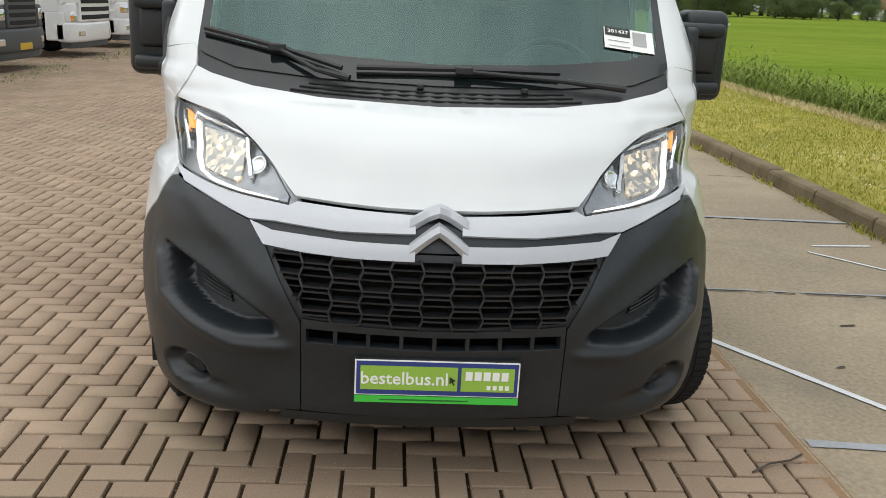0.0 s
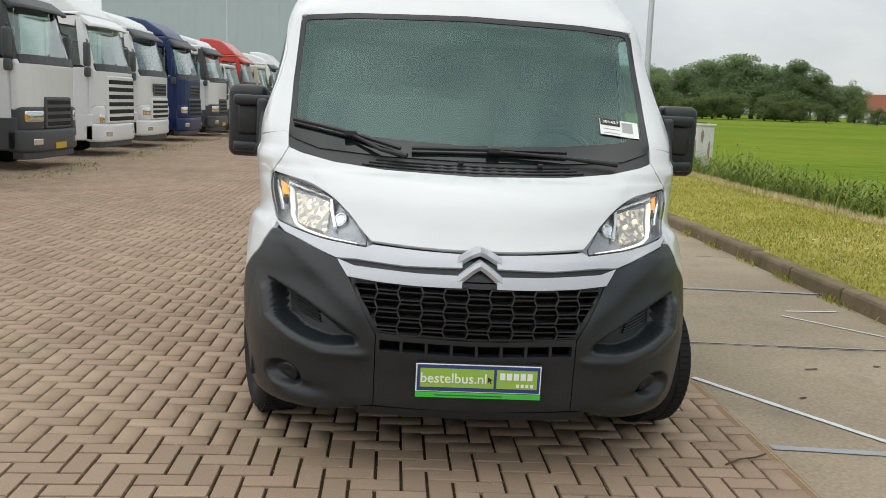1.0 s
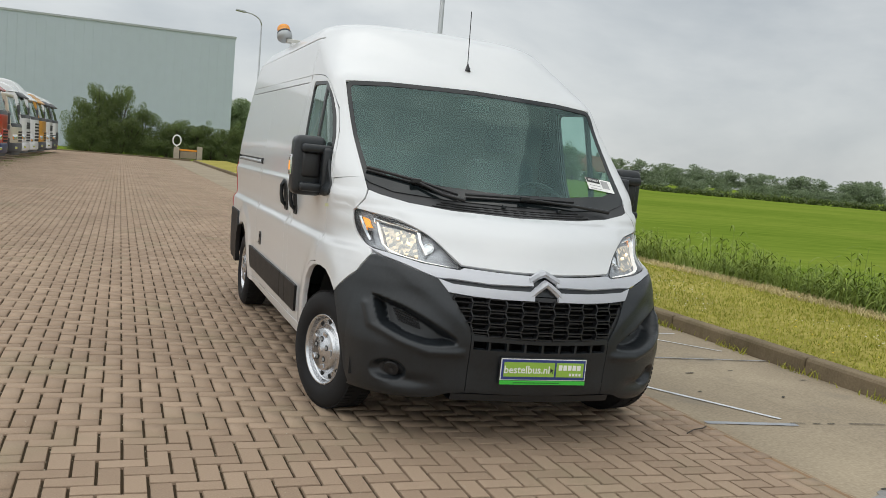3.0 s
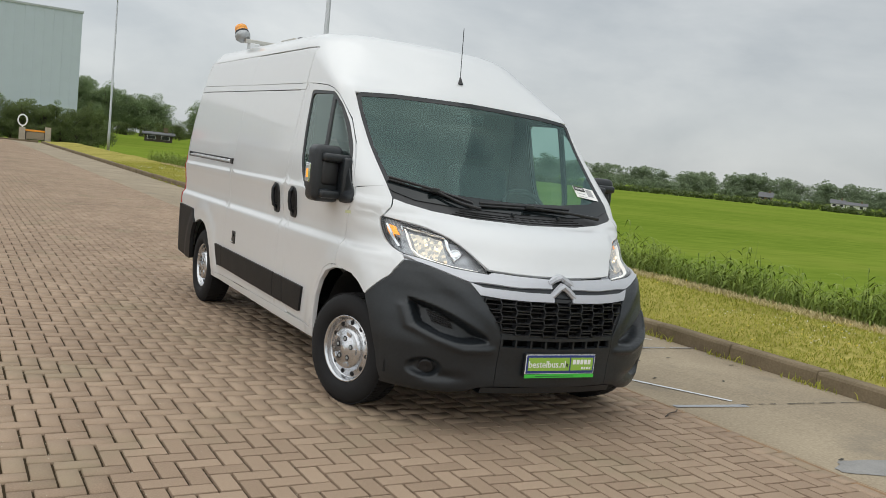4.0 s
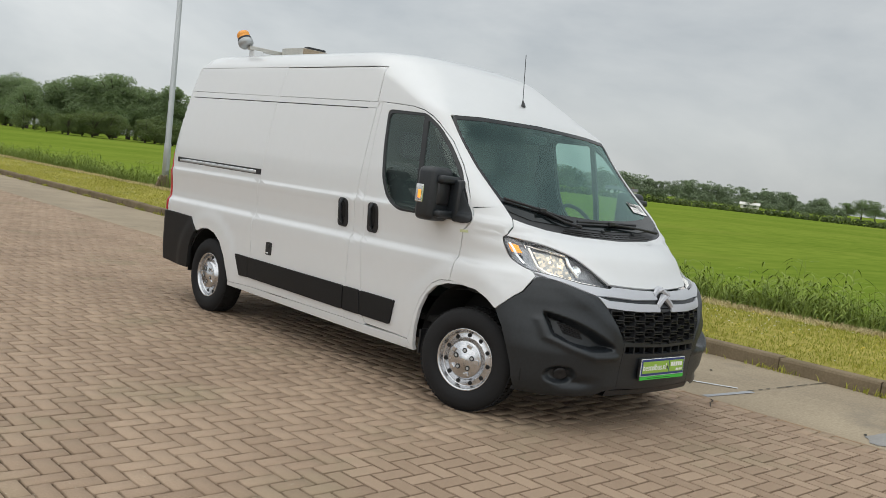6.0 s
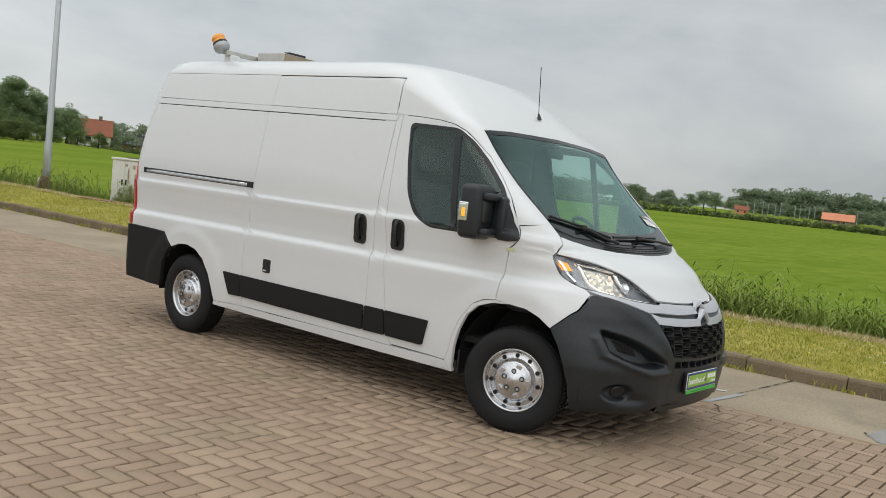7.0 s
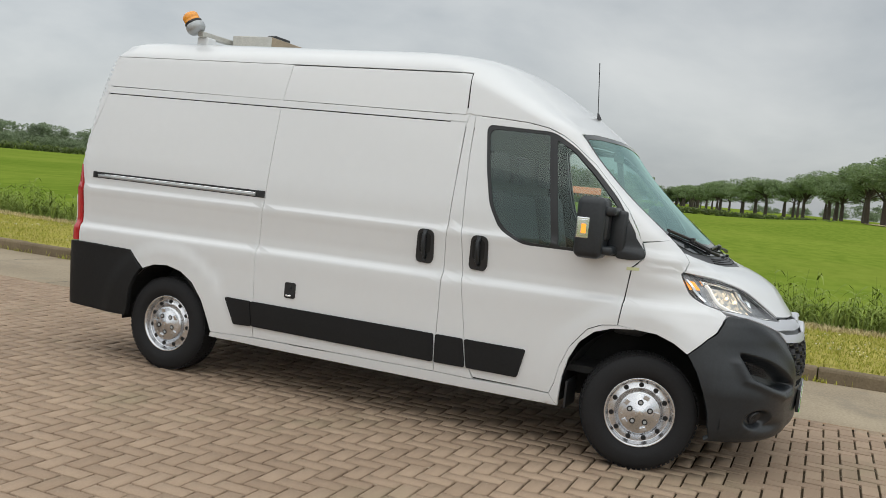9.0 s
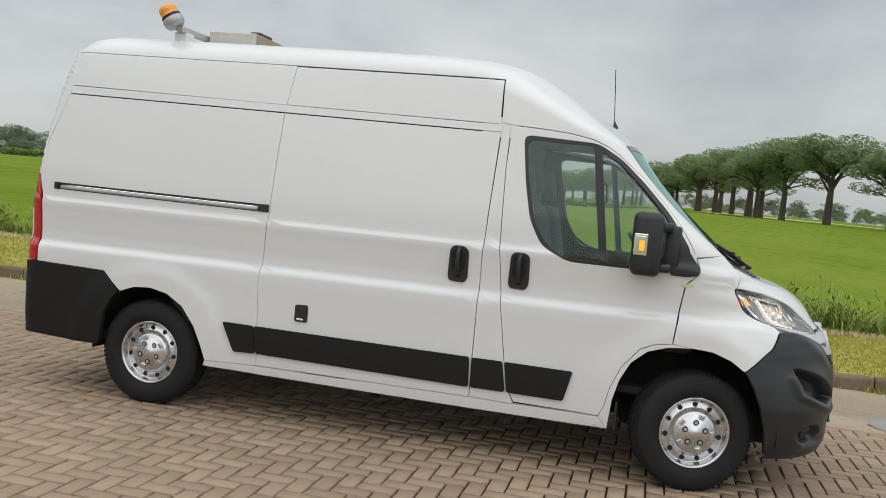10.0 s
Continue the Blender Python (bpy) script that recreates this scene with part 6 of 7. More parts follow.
for s in (-1, 1):
    d = part("cabinet_door", box(min(s * 0.006, s * 0.395), max(s * 0.006, s * 0.395), -0.014, 0.0, 0.05, 1.06, 0.005), M_CAB, cabinet)
    part("cabinet_handle", box(s * 0.06 - 0.018, s * 0.06 + 0.018, -0.034, -0.012, 0.50, 0.63, 0.006), M_BLACK2, d)
part("cabinet_roof", box(-0.44, 0.44, -0.035, 0.45, 1.10, 1.15, 0.015), M_CAB, cabinet)
part("cabinet_plinth", box(-0.40, 0.40, 0.01, 0.41, -0.14, 0.0, 0.01), M_KERB, cabinet)
M_RUSTY = surface("rust_stain", (0.34, 0.26, 0.18), 0.9, vary=0.5, scale=9, fine=40)


def flake(cx, cz, w, h, seed, m):
    """A ragged patch where the paint has come off."""
    rr = random.Random(seed)
    pts = [(cx + w * rr.uniform(0.55, 1.0) * math.cos(a), cz + h * rr.uniform(0.55, 1.0) * math.sin(a)) for a in np.linspace(0, 2 * math.pi, 19)[:-1]]
    return prism(pts, 0.003, m)


for k, (cx, cz, w, h) in enumerate(((0.12, 0.72, 0.035, 0.26), (0.22, 0.35, 0.07, 0.22), (0.33, 0.55, 0.03, 0.35), (0.28, 0.95, 0.06, 0.07), (-0.16, 0.12, 0.16, 0.05), (0.12, 0.10, 0.14, 0.07), (0.05, 0.98, 0.04, 0.05))):
    part("rust_patch", flake(cx, cz, w, h, k, pose(0, -0.0165, 0)), M_RUSTY, cabinet, "peeling rusty patch")
for k, (cx, cz, w, h) in enumerate(((0.10, 0.85, 0.05, 0.20), (0.30, 0.55, 0.04, 0.30), (0.2, 0.12, 0.15, 0.06))):
    part("rust_patch", flake(cx, cz, w, h, k + 20, pose(0.413, 0, 0, 0, 0, 90)), M_RUSTY, cabinet, "peeling rusty patch")
part("moss_clump", box(-0.05, 0.22, 0.08, 0.34, 1.147, 1.18, 0.014), M_LEAF2, cabinet)
for k, (x, y, turn, l) in enumerate(((6.02, 17.75, 14, 1.1), (6.16, 17.1, 20, 0.9))):
    bd = obj("board", box(-0.09, 0.09, -l / 2, l / 2, 0.0, 0.035, 0.006), M_RUST)
    bd.matrix_world = pose(x, y, verge_height(x, y) + 0.02, 0, 0, turn)
    tagged(bd, "rotting brown board lying in the grass", "board", "boards by the cabinet")

# ---- row of parked lorries ----
M_TWHITE = surface("white_lorry_paint", (0.80, 0.81, 0.82), 0.3, vary=0.03, scale=1, fine=8, coat=0.4)
M_TBLUE = surface("blue_lorry_paint", (0.010, 0.028, 0.11), 0.35, vary=0.1, scale=1, fine=8)
M_TRED = surface("red_lorry_paint", (0.52, 0.035, 0.02), 0.3, vary=0.1, scale=1, fine=8, coat=0.4)
M_TCREAM = surface("cream_lorry_paint", (0.62, 0.58, 0.47), 0.35, vary=0.05, scale=1, fine=8, coat=0.3)
M_TORANGE = surface("orange_lorry_paint", (0.62, 0.30, 0.04), 0.35, vary=0.1, scale=1, fine=8, coat=0.3)
M_TGLASS = glass("lorry_glass", (0.78, 0.88, 0.85), 2.0)
M_TGREY = surface("grey_lorry_plastic", (0.07, 0.075, 0.08), 0.55, vary=0.15, scale=2)
M_PLATE_Y = surface("yellow_plate", (0.62, 0.40, 0.03), 0.5)
M_CURTAIN = surface("pale_cab_trim", (0.62, 0.62, 0.58), 0.9, vary=0.15, scale=2)


def slab(outline, y0, y1, bevel=0.03):
    """A side outline (x, z) given width from y0 to y1, with soft edges."""
    bm = prism(outline, y1 - y0, pose(0, y0, 0))
    if bevel:
        bmesh.ops.bevel(bm, geom=[e for e in bm.edges if not e.is_boundary], offset=bevel, segments=2, affect="EDGES", profile=0.6)
    return bm


def round_front(ob):
    """Sweeps the front back towards its corners, as cab fronts are."""
    for c in ob.children_recursive:
        if c.type != "MESH" or c.name.split(".")[0] in ("wheel", "hub", "chassis", "coupling", "fuel_tank", "cab_back", "cab_lining", "flank_rear"):
            continue
        bm = bmesh.new()
        bm.from_mesh(c.data)
        if max(v.co.x for v in bm.verts) > -0.6 and max(v.co.y for v in bm.verts) - min(v.co.y for v in bm.verts) > 0.25:
            for y in (-1.12, -0.98, -0.8, -0.55, 0, 0.55, 0.8, 0.98, 1.12):
                bmesh.ops.bisect_plane(bm, geom=bm.verts[:] + bm.edges[:] + bm.faces[:], plane_co=(0, y, 0), plane_no=(0, 1, 0))
        for v in bm.verts:
            k = max(0.0, 1 + v.co.x / 0.9) if v.co.x < 0 else 1.0
            v.co.x -= k * (0.05 * (v.co.y / 1.24) ** 2 + 0.20 * abs(v.co.y / 1.24) ** 7) if abs(v.co.y) < 1.3 else k * 0.22
        bm.to_mesh(c.data)
        bm.free()


def build_lorry(name, paint, low, height, style, label):
    """A tractor unit; its front is the plane x = 0, it looks along +x."""
    t = empty(name)
    tagged(t, label, "lorry", "lorries parked in a row")
    hw = 1.24
    belt = 1.90 if height > 3 else 1.45
    roof = height if height < 3 else 3.02
    cab = [(-0.10, 0.95), (-0.02, 1.05), (0.0, belt - 0.1), (-0.06, belt + 0.02), (-0.30, roof - 0.22), (-0.46, roof), (-2.15, roof + 0.05), (-2.25, 1.0)]
    # the cab is a shell: two flanks with door windows, roof, back, lower front
    part("cab_back", box(-2.25, -2.15, -hw, hw, 0.95, roof, 0.03), paint, t)
    part("cab_roof", box(-2.22, -0.42, -hw, hw, roof - 0.10, roof + 0.04, 0.05, 3), paint, t, smooth=True)
    part("front_panel", slab([(-0.10, 1.05), (-0.01, 1.10), (0.0, belt - 0.08), (-0.05, belt), (-0.16, belt), (-0.16, 1.05)], -hw, hw, 0.02), paint, t)
    for s in (-1, 1):
        y0, y1 = sorted((s * (hw - 0.06), s * hw))
        part("flank_rear", box(-2.2, -1.32, y0, y1, 0.95, roof, 0.02), paint, t)
        d = part("door", box(-1.30, -0.20, y0, y1, 0.90, belt, 0.02), paint, t)
        part("door_window", slab([(-1.22, belt + 0.04), (-0.38, belt + 0.04), (-0.52, roof - 0.30), (-1.22, roof - 0.24)], y0 + 0.01, y1 - 0.01, 0), M_TGLASS, d)
        part("door_frame", slab([(-1.30, belt), (-1.22, belt), (-1.22, roof - 0.2), (-0.55, roof - 0.26), (-0.50, roof - 0.02), (-1.30, roof)], y0, y1, 0), paint, d)
        part("pillar", slab([(-0.16, belt - 0.02), (-0.06, belt - 0.02), (-0.34, roof - 0.1), (-0.52, roof - 0.06), (-0.40, belt + 0.06)], y0 - (0.02 if s > 0 else -0.0), y1 + (0.02 if s < 0 else 0), 0.01), M_TGREY if style in ("split", "dark") else paint, t)
        part("door_handle", box(-1.22, -1.02, y0 - 0.015, y1 + 0.015, belt - 0.32, belt - 0.27, 0.01), M_TGREY, d)
        # mirrors
        my = s * (hw + 0.16)
        mr = part("mirror", box(-0.22, -0.06, my - 0.11, my + 0.11, belt + 0.02, belt + 0.52, 0.05, 2), M_TGREY if paint is not M_TBLUE else paint, t, smooth=True)
        part("mirror_arm", tube([(-0.18, s * hw, belt + 0.58), (-0.12, my, belt + 0.55), (-0.12, my, belt + 0.4)], 0.02, 6), M_TGREY, mr)
        part("mirror_lower", box(-0.20, -0.06, my - 0.10, my + 0.10, belt - 0.20, belt, 0.04, 2), M_TGREY, mr, smooth=True)
        # steps and wheel arch
        part("step_panel", box(-0.62, -0.06, y0, y1, 0.35, 0.92, 0.03), low, t)
        part("wheel_arch", slab([(-2.0, 0.90), (-1.86, 1.16), (-1.50, 1.26), (-1.14, 1.16), (-0.98, 0.90), (-1.10, 0.92), (-1.5, 1.12), (-1.9, 0.92)], y0, y1, 0.01), M_TGREY, t)
    # windscreen, set between the pillars
    g = part("windscreen", slab([(-0.07, belt + 0.02), (-0.09, belt + 0.02), (-0.40, roof - 0.14), (-0.38, roof - 0.14)], -hw + 0.07, hw - 0.07, 0), M_TGLASS, t)
    part("scuttle", slab([(-0.03, belt - 0.07), (0.006, belt - 0.06), (-0.035, belt + 0.09), (-0.09, belt + 0.09)], -hw + 0.05, hw - 0.05, 0.005), M_TGREY, t)
    if style == "visor":
        up = part("upper_grille", box(-0.05, 0.012, -0.62, 0.62, 1.34, 1.66, 0.02), M_TGREY, t)
        for k in range(3):
            part("grille_slot", box(0.0, 0.018, -0.56, 0.56, 1.38 + 0.09 * k, 1.43 + 0.09 * k, 0.008), M_DARK, up)
    part("dashboard", box(-0.75, -0.22, -hw + 0.1, hw - 0.1, belt - 0.3, belt + 0.02, 0.03), M_TGREY, t)
    part("cab_lining", box(-2.12, -2.05, -hw + 0.08, hw - 0.08, 1.0, roof - 0.1), M_CURTAIN, t)
    for y in (-0.62, 0.62):
        part("cab_seat", box(-1.35, -1.15, y - 0.26, y + 0.26, 1.5, belt + 0.62, 0.06, 2), M_SEAT, t)
    for y in (-0.5, 0.35):
        part("wiper", tube([(-0.02, y, belt + 0.02), (-0.11, y + 0.42, belt + 0.12)], 0.016, 5), M_BLACK2, t)
    if height > 3:
        part("sun_visor", slab([(-0.42, roof - 0.02), (-0.12, roof - 0.20), (-0.10, roof - 0.25), (-0.16, roof - 0.26), (-0.46, roof - 0.10)], -hw + 0.03, hw - 0.03, 0.01), M_TGREY if style in ("split", "dark", "visor") else paint, t)
        part("roof_fairing", slab([(-0.55, roof + 0.02), (-0.75, roof + 0.22), (-1.25, height - 0.08), (-1.7, height), (-2.2, height), (-2.2, roof + 0.02)], -hw + 0.10, hw - 0.10, 0.08), paint, t, smooth=True)
    # lower front by style
    part("bumper", box(-0.32, 0.03, -hw, hw, 0.32, 0.72, 0.06, 3), low, t, smooth=True)
    part("skirt", box(-0.30, -0.04, -hw + 0.08, hw - 0.08, 0.20, 0.34, 0.02), M_TGREY, t)
    gw = {"split": 0.62, "stripes": 0.95, "plain": 0.72, "dark": 0.68}.get(style, 0.8)
    gr = part("grille", box(-0.10, 0.025, -gw, gw, 0.72, 1.28 if style != "stripes" else 1.75, 0.03), low if style in ("split", "dark") else paint, t)
    n = 4 if style != "stripes" else 6
    for k in range(n):
        z = 0.77 + k * (0.125 if style != "stripes" else 0.16)
        part("grille_slot", box(0.0, 0.032, -gw + 0.06, gw - 0.06, z, z + (0.075 if style != "stripes" else 0.095), 0.012), M_DARK, gr)
    for s in (-1, 1):
        y0, y1 = sorted((s * (gw + 0.04), s * (hw - 0.02)))
        zl = 0.74 if style != "stripes" else 0.62
        part("corner_panel", box(-0.34, 0.02, y0, y1, 0.70, 1.10, 0.05, 2), low if style in ("split", "dark") else paint, t, smooth=True)
        h = part("headlamp", box(-0.20, 0.034, y0 + 0.05, y1 - 0.04, zl + 0.10, zl + 0.30, 0.03, 2), M_CHROME, t, "chrome headlamp", True)
        part("lamp_lens", box(-0.1, 0.042, y0 + 0.07, y1 - 0.06, zl + 0.12, zl + 0.28, 0.01), M_GLASS2, h)
        iy = s * (hw - 0.09)
        part("indicator", box(-0.15, 0.036, iy - 0.02, iy + 0.03, zl + 0.14, zl + 0.24, 0.01), M_ORANGE, h)
        part("fog_lamp", box(-0.05, 0.038, s * 0.9 - 0.13, s * 0.9 + 0.13, 0.44, 0.56, 0.02), M_CHROME, t)
        # wheels
        for x in (-1.5, -4.6):
            w = part("wheel", lathe([(-0.15, 0.30), (-0.15, 0.47), (-0.11, 0.505), (0.11, 0.505), (0.15, 0.47), (0.15, 0.30), (0.10, 0.27), (0.06, 0.14), (0.10, 0.10), (0.10, 0.0)], 28, "Y"), M_RUBBER, t, smooth=True)
            w.matrix_local = pose(x, s * (hw - 0.16), 0.50, 0, 0, 0 if s > 0 else 180)
            part("hub", lathe([(0.09, 0.27), (0.07, 0.14), (0.12, 0.10), (0.12, 0.0)], 18, "Y"), M_STEEL, w, smooth=True)
    if style == "split":
        part("plate", box(0.02, 0.04, -0.25, 0.25, 0.36, 0.47), M_PLATE_Y, t, "yellow plate with dark bars")
    part("chassis", box(-5.6, -2.0, -0.45, 0.45, 0.62, 0.92, 0.02), M_TGREY, t)
    part("coupling", box(-4.9, -4.1, -0.5, 0.5, 0.92, 1.12, 0.04), M_DARK, t)
    for s in (-1, 1):
        part("fuel_tank", box(-3.7, -2.4, s * 0.72 - 0.33, s * 0.72 + 0.33, 0.42, 1.02, 0.10, 3), M_ALU, t, smooth=True)
    round_front(t)
    return t


lorries = {
    "wd": build_lorry("lorry", M_TWHITE, M_TGREY, 3.45, "split", "white lorry tractor with dark grey bumper and grille"),
    "ws": build_lorry("lorry", M_TWHITE, M_TWHITE, 3.75, "stripes", "white lorry tractor with striped black grille"),
    "wp": build_lorry("lorry", M_TWHITE, M_TWHITE, 3.50, "visor", "white lorry tractor with grey sun visor"),
    "bl": build_lorry("lorry", M_TBLUE, M_TBLUE, 3.60, "visor", "dark blue lorry tractor with grey sun visor"),
    "rd": build_lorry("lorry", M_TRED, M_TBLUE, 3.70, "plain", "red lorry with dark blue bumper"),
    "sm": build_lorry("lorry", M_TWHITE, M_TGREY, 2.55, "plain", "low white delivery lorry"),
    "cr": build_lorry("lorry", M_TCREAM, M_TGREY, 2.75, "plain", "low cream painted delivery lorry"),
    "or": build_lorry("lorry", M_TORANGE, M_TGREY, 3.2, "plain", "orange lorry with dark bumper"),
}
row = [("wd", 11.0, -6.9), ("wd", 14.75, -6.75), ("ws", 19.1, -6.8), ("wp", 23.05, -6.9), ("bl", 27.1, -6.8), ("wd", 31.4, -6.7), ("sm", 35.0, -6.6), ("rd", 38.4, -6.6), ("cr", 42.3, -6.4), ("wp", 46.3, -6.4), ("ws", 50.2, -6.3), ("or", 54.2, -6.2), ("wp", 58.0, -6.1), ("wd", 62.0, -6.0)]
placed = set()
for kind, y, x in row:
    m = pose(x - 0.15, y, 0, 0, 0, -1.5) @ Matrix.Diagonal((1, 1, 1.07, 1))
    if kind in placed:
        keep = lorries[kind].matrix_basis.copy()
        lorries[kind].matrix_basis = Matrix()
        copy_thing(lorries[kind], m)
        lorries[kind].matrix_basis = keep
    else:
        placed.add(kind)
        lorries[kind].matrix_world = m
letters("number_lettering", "18", 0.30, pose(-0.008, -0.62, 1.52, 90, 0, 90), M_TBLUE, lorries["wp"], 0.004)
# rough grass and weeds along the foot of the row
def strip_place(r, n):
    x = -6.7 + r.normal(0, 0.28, n)
    y = r.uniform(12, 62, n)
    k = np.array([noise.noise((a * 0.9, b * 0.5, 4.0)) for a, b in zip(x, y)])
    p = np.stack([x, y, np.zeros(n)], 1)
    return p[k > -0.1]


blades("row_weeds", 4500, strip_place, lambda p, r: r.uniform(0.01, 0.05, len(p)), 0.008, 1.2, M_REED, "weeds and dry grass along the row of lorries", 15, "weeds")

# ---- trees ----
def crown(name, n, clumps, leaf, material, parent, seed):
    """Many small leaves gathered in uneven clumps (centre, radius)."""
    r = np.random.RandomState(seed)
    weight = np.array([c[3] ** 2 for c in clumps])
    pick = r.choice(len(clumps), n, p=weight / weight.sum())
    cc = np.array(clumps)[pick]
    d = r.normal(size=(n, 3))
    d /= np.linalg.norm(d, axis=1)[:, None]
    rad = cc[:, 3] * r.uniform(0.55, 1.08, n) ** 0.6
    c = cc[:, :3] + d * rad[:, None] * np.array([1, 1, 0.85])
    nrm = d + r.normal(scale=0.6, size=(n, 3))
    nrm /= np.linalg.norm(nrm, axis=1)[:, None]
    t = np.cross(nrm, r.normal(size=(n, 3)))
    t /= np.linalg.norm(t, axis=1)[:, None]
    b = np.cross(nrm, t)
    s = leaf * r.uniform(0.6, 1.4, n)[:, None]
    v = np.stack([c - t * s, c + b * s * 0.6, c + t * s, c - b * s * 0.6], 1).reshape(-1, 3)
    i = np.arange(n) * 4
    me = bpy.data.meshes.new(name)
    me.from_pydata(v.tolist(), [], [(k, k + 1, k + 2, k + 3) for k in i])
    me.materials.append(material)
    ob = new(name, me)
    ob.parent = parent
    return ob


def build_tree(kind, seed, label, n=9500, leaf=0.125):
    """A tree ten metres tall, to be scaled: a tapered trunk, limbs and a crown of leaves."""
    rr = random.Random(seed)
    tree = empty("tree")
    tagged(tree, label, "tree", "trees round the fields")
    bare = {"avenue": 0.36, "round": 0.16, "poplar": 0.10, "shrub": 0.03}[kind]
    bm = tube([(0, 0, -0.2), (0.05, 0, 10 * bare), (0.0, 0.1, 5.0), (0.1, 0, 7.5)], 0.2, 8, [0.30, 0.22, 0.15, 0.05])
    clumps = []
    limbs = 15 if kind != "poplar" else 8
    for k in range(limbs):
        a = 2 * math.pi * k / limbs + rr.uniform(-0.4, 0.4)
        z0 = 10 * bare + rr.uniform(0, 3.0)
        reach = {"avenue": 3.3, "round": 3.4, "poplar": 1.2, "shrub": 4.4}[kind] * rr.uniform(0.5, 1.0)
        z1 = min(9.2, z0 + rr.uniform(0.8, 4.8))
        end = (reach * math.cos(a), reach * math.sin(a), z1)
        join(bm, tube([(0, 0, z0), (end[0] * 0.5, end[1] * 0.5, z0 + (z1 - z0) * 0.65), end], 0.06, 5, [0.11, 0.07, 0.03]))
        clumps.append((*end, rr.uniform(0.6, 1.35)))
        clumps.append((end[0] * 0.55, end[1] * 0.55, z1 + rr.uniform(-0.4, 0.9), rr.uniform(0.7, 1.5)))
    part("trunk", bm, M_BARK, tree)
    top = {"avenue": 8.4, "round": 8.3, "poplar": 8.8, "shrub": 7.6}[kind]
    for k in range(7):
        a, q = rr.uniform(0, 6.28), rr.uniform(0, 1.5 if kind != "poplar" else 0.6)
        clumps.append((q * math.cos(a), q * math.sin(a), top + rr.uniform(-1.8, 0.9), rr.uniform(0.6, 1.4)))
    if kind in ("shrub", "round"):
        for k in range(12):
            a, q = rr.uniform(0, 6.28), rr.uniform(1.5, 3.9)
            clumps.append((q * math.cos(a), q * math.sin(a), rr.uniform(1.0 if kind == "shrub" else 2.2, 5.0), rr.uniform(1.0, 1.7)))
    crown("crown", n, clumps, leaf, M_LEAF if kind != "shrub" else M_LEAF2, tree, seed)
    return tree


KINDS = {
    "avenue": [build_tree("avenue", s, "tall roadside tree with a bare trunk and dark crown") for s in (1, 2, 3, 14)],
    "round": [build_tree("round", s, "broad dark green broadleaf tree in the distance") for s in (4, 5, 6, 15, 16)],
    "poplar": [build_tree("poplar", 7, "slim dark poplar in the distance")],
    "shrub": [build_tree("shrub", s, "dense green shrub with leaves to the ground", 9500, 0.125) for s in (8, 9)],
}
used = set()


def plant(kind, x, y, h, rnd, wide=1.0, z=None):
    z = field_height(x, y) if z is None else z
    src = rnd.choice(KINDS[kind])
    s = h / 10.0
    m = pose(x, y, z, 0, 0, rnd.uniform(0, 360)) @ Matrix.Diagonal((s * wide, s * wide, s, 1))
    if src not in used:
        used.add(src)
        src.matrix_world = m
        return src
    return copy_base(src, m)


def copy_base(src, m):
    keep = src.matrix_basis.copy()
    src.matrix_basis = Matrix()
    c = copy_thing(src, m)
    src.matrix_basis = keep
    return c


def row_of_trees(points, n, rnd, kind="round", wide=1.15, jitter=4.0, mix=""):
    """Trees along a line of (x, y, height)."""
    seg = [math.hypot(b[0] - a[0], b[1] - a[1]) for a, b in zip(points, points[1:])]
    total = sum(seg)
    for k in range(n):
        t = total * (k + 0.5) / n
        i = 0
        while i < len(seg) - 1 and t > seg[i]:
            t -= seg[i]
            i += 1
        f = t / seg[i]
        a, b = points[i], points[i + 1]
        x, y, h = (a[j] + (b[j] - a[j]) * f for j in range(3))
        kd = mix if mix and rnd.random() < 0.3 else kind
        plant(kd, x + rnd.uniform(-jitter, jitter), y + rnd.uniform(-jitter, jitter), h * rnd.uniform(0.8, 1.08), rnd, wide * rnd.uniform(0.85, 1.2))


def far_woods(points, n, rnd, kind="round", wide=1.3, jitter=6.0):
    """A distant belt of trees in one mesh: trunks, limbs and leaf clumps of the same shapes, with fewer leaves."""
    seg = [math.hypot(b[0] - a[0], b[1] - a[1]) for a, b in zip(points, points[1:])]
    V, F, count = [], [], 0
    for k in range(n):
        t = sum(seg) * (k + 0.5) / n
        i = 0
        while i < len(seg) - 1 and t > seg[i]:
            t -= seg[i]
            i += 1
        f = t / seg[i]
        x, y, h = (points[i][j] + (points[i + 1][j] - points[i][j]) * f for j in range(3))
        src = [c for c in rnd.choice(KINDS[kind]).children if c.name.startswith("crown")][0].data
        v = np.empty(len(src.vertices) * 3)
        src.vertices.foreach_get("co", v)
        q = v.reshape(-1, 4, 3)[::6]
        mid = q.mean(1, keepdims=True)
        q = (mid + (q - mid) * 2.3).reshape(-1, 3)
        a, s = rnd.uniform(0, 6.28), h * rnd.uniform(0.75, 1.12) / 10
        w = s * wide * rnd.uniform(0.8, 1.25)
        px, py = x + rnd.uniform(-jitter, jitter), y + rnd.uniform(-jitter, jitter)
        V.append(np.stack([px + w * (q[:, 0] * math.cos(a) - q[:, 1] * math.sin(a)), py + w * (q[:, 0] * math.sin(a) + q[:, 1] * math.cos(a)), field_height(px, py) + s * q[:, 2]], 1))
        F += [(count + j, count + j + 1, count + j + 2, count + j + 3) for j in range(0, len(q), 4)]
        count += len(q)
    # M_LEAF3 carries the haze of the distance in its leaf colour
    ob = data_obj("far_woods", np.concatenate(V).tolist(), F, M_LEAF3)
    return tagged(ob, "distant belt of green trees beyond the fields" if kind != "shrub" else "distant belt of green bushes under the trees", "woods", kind="stuff")


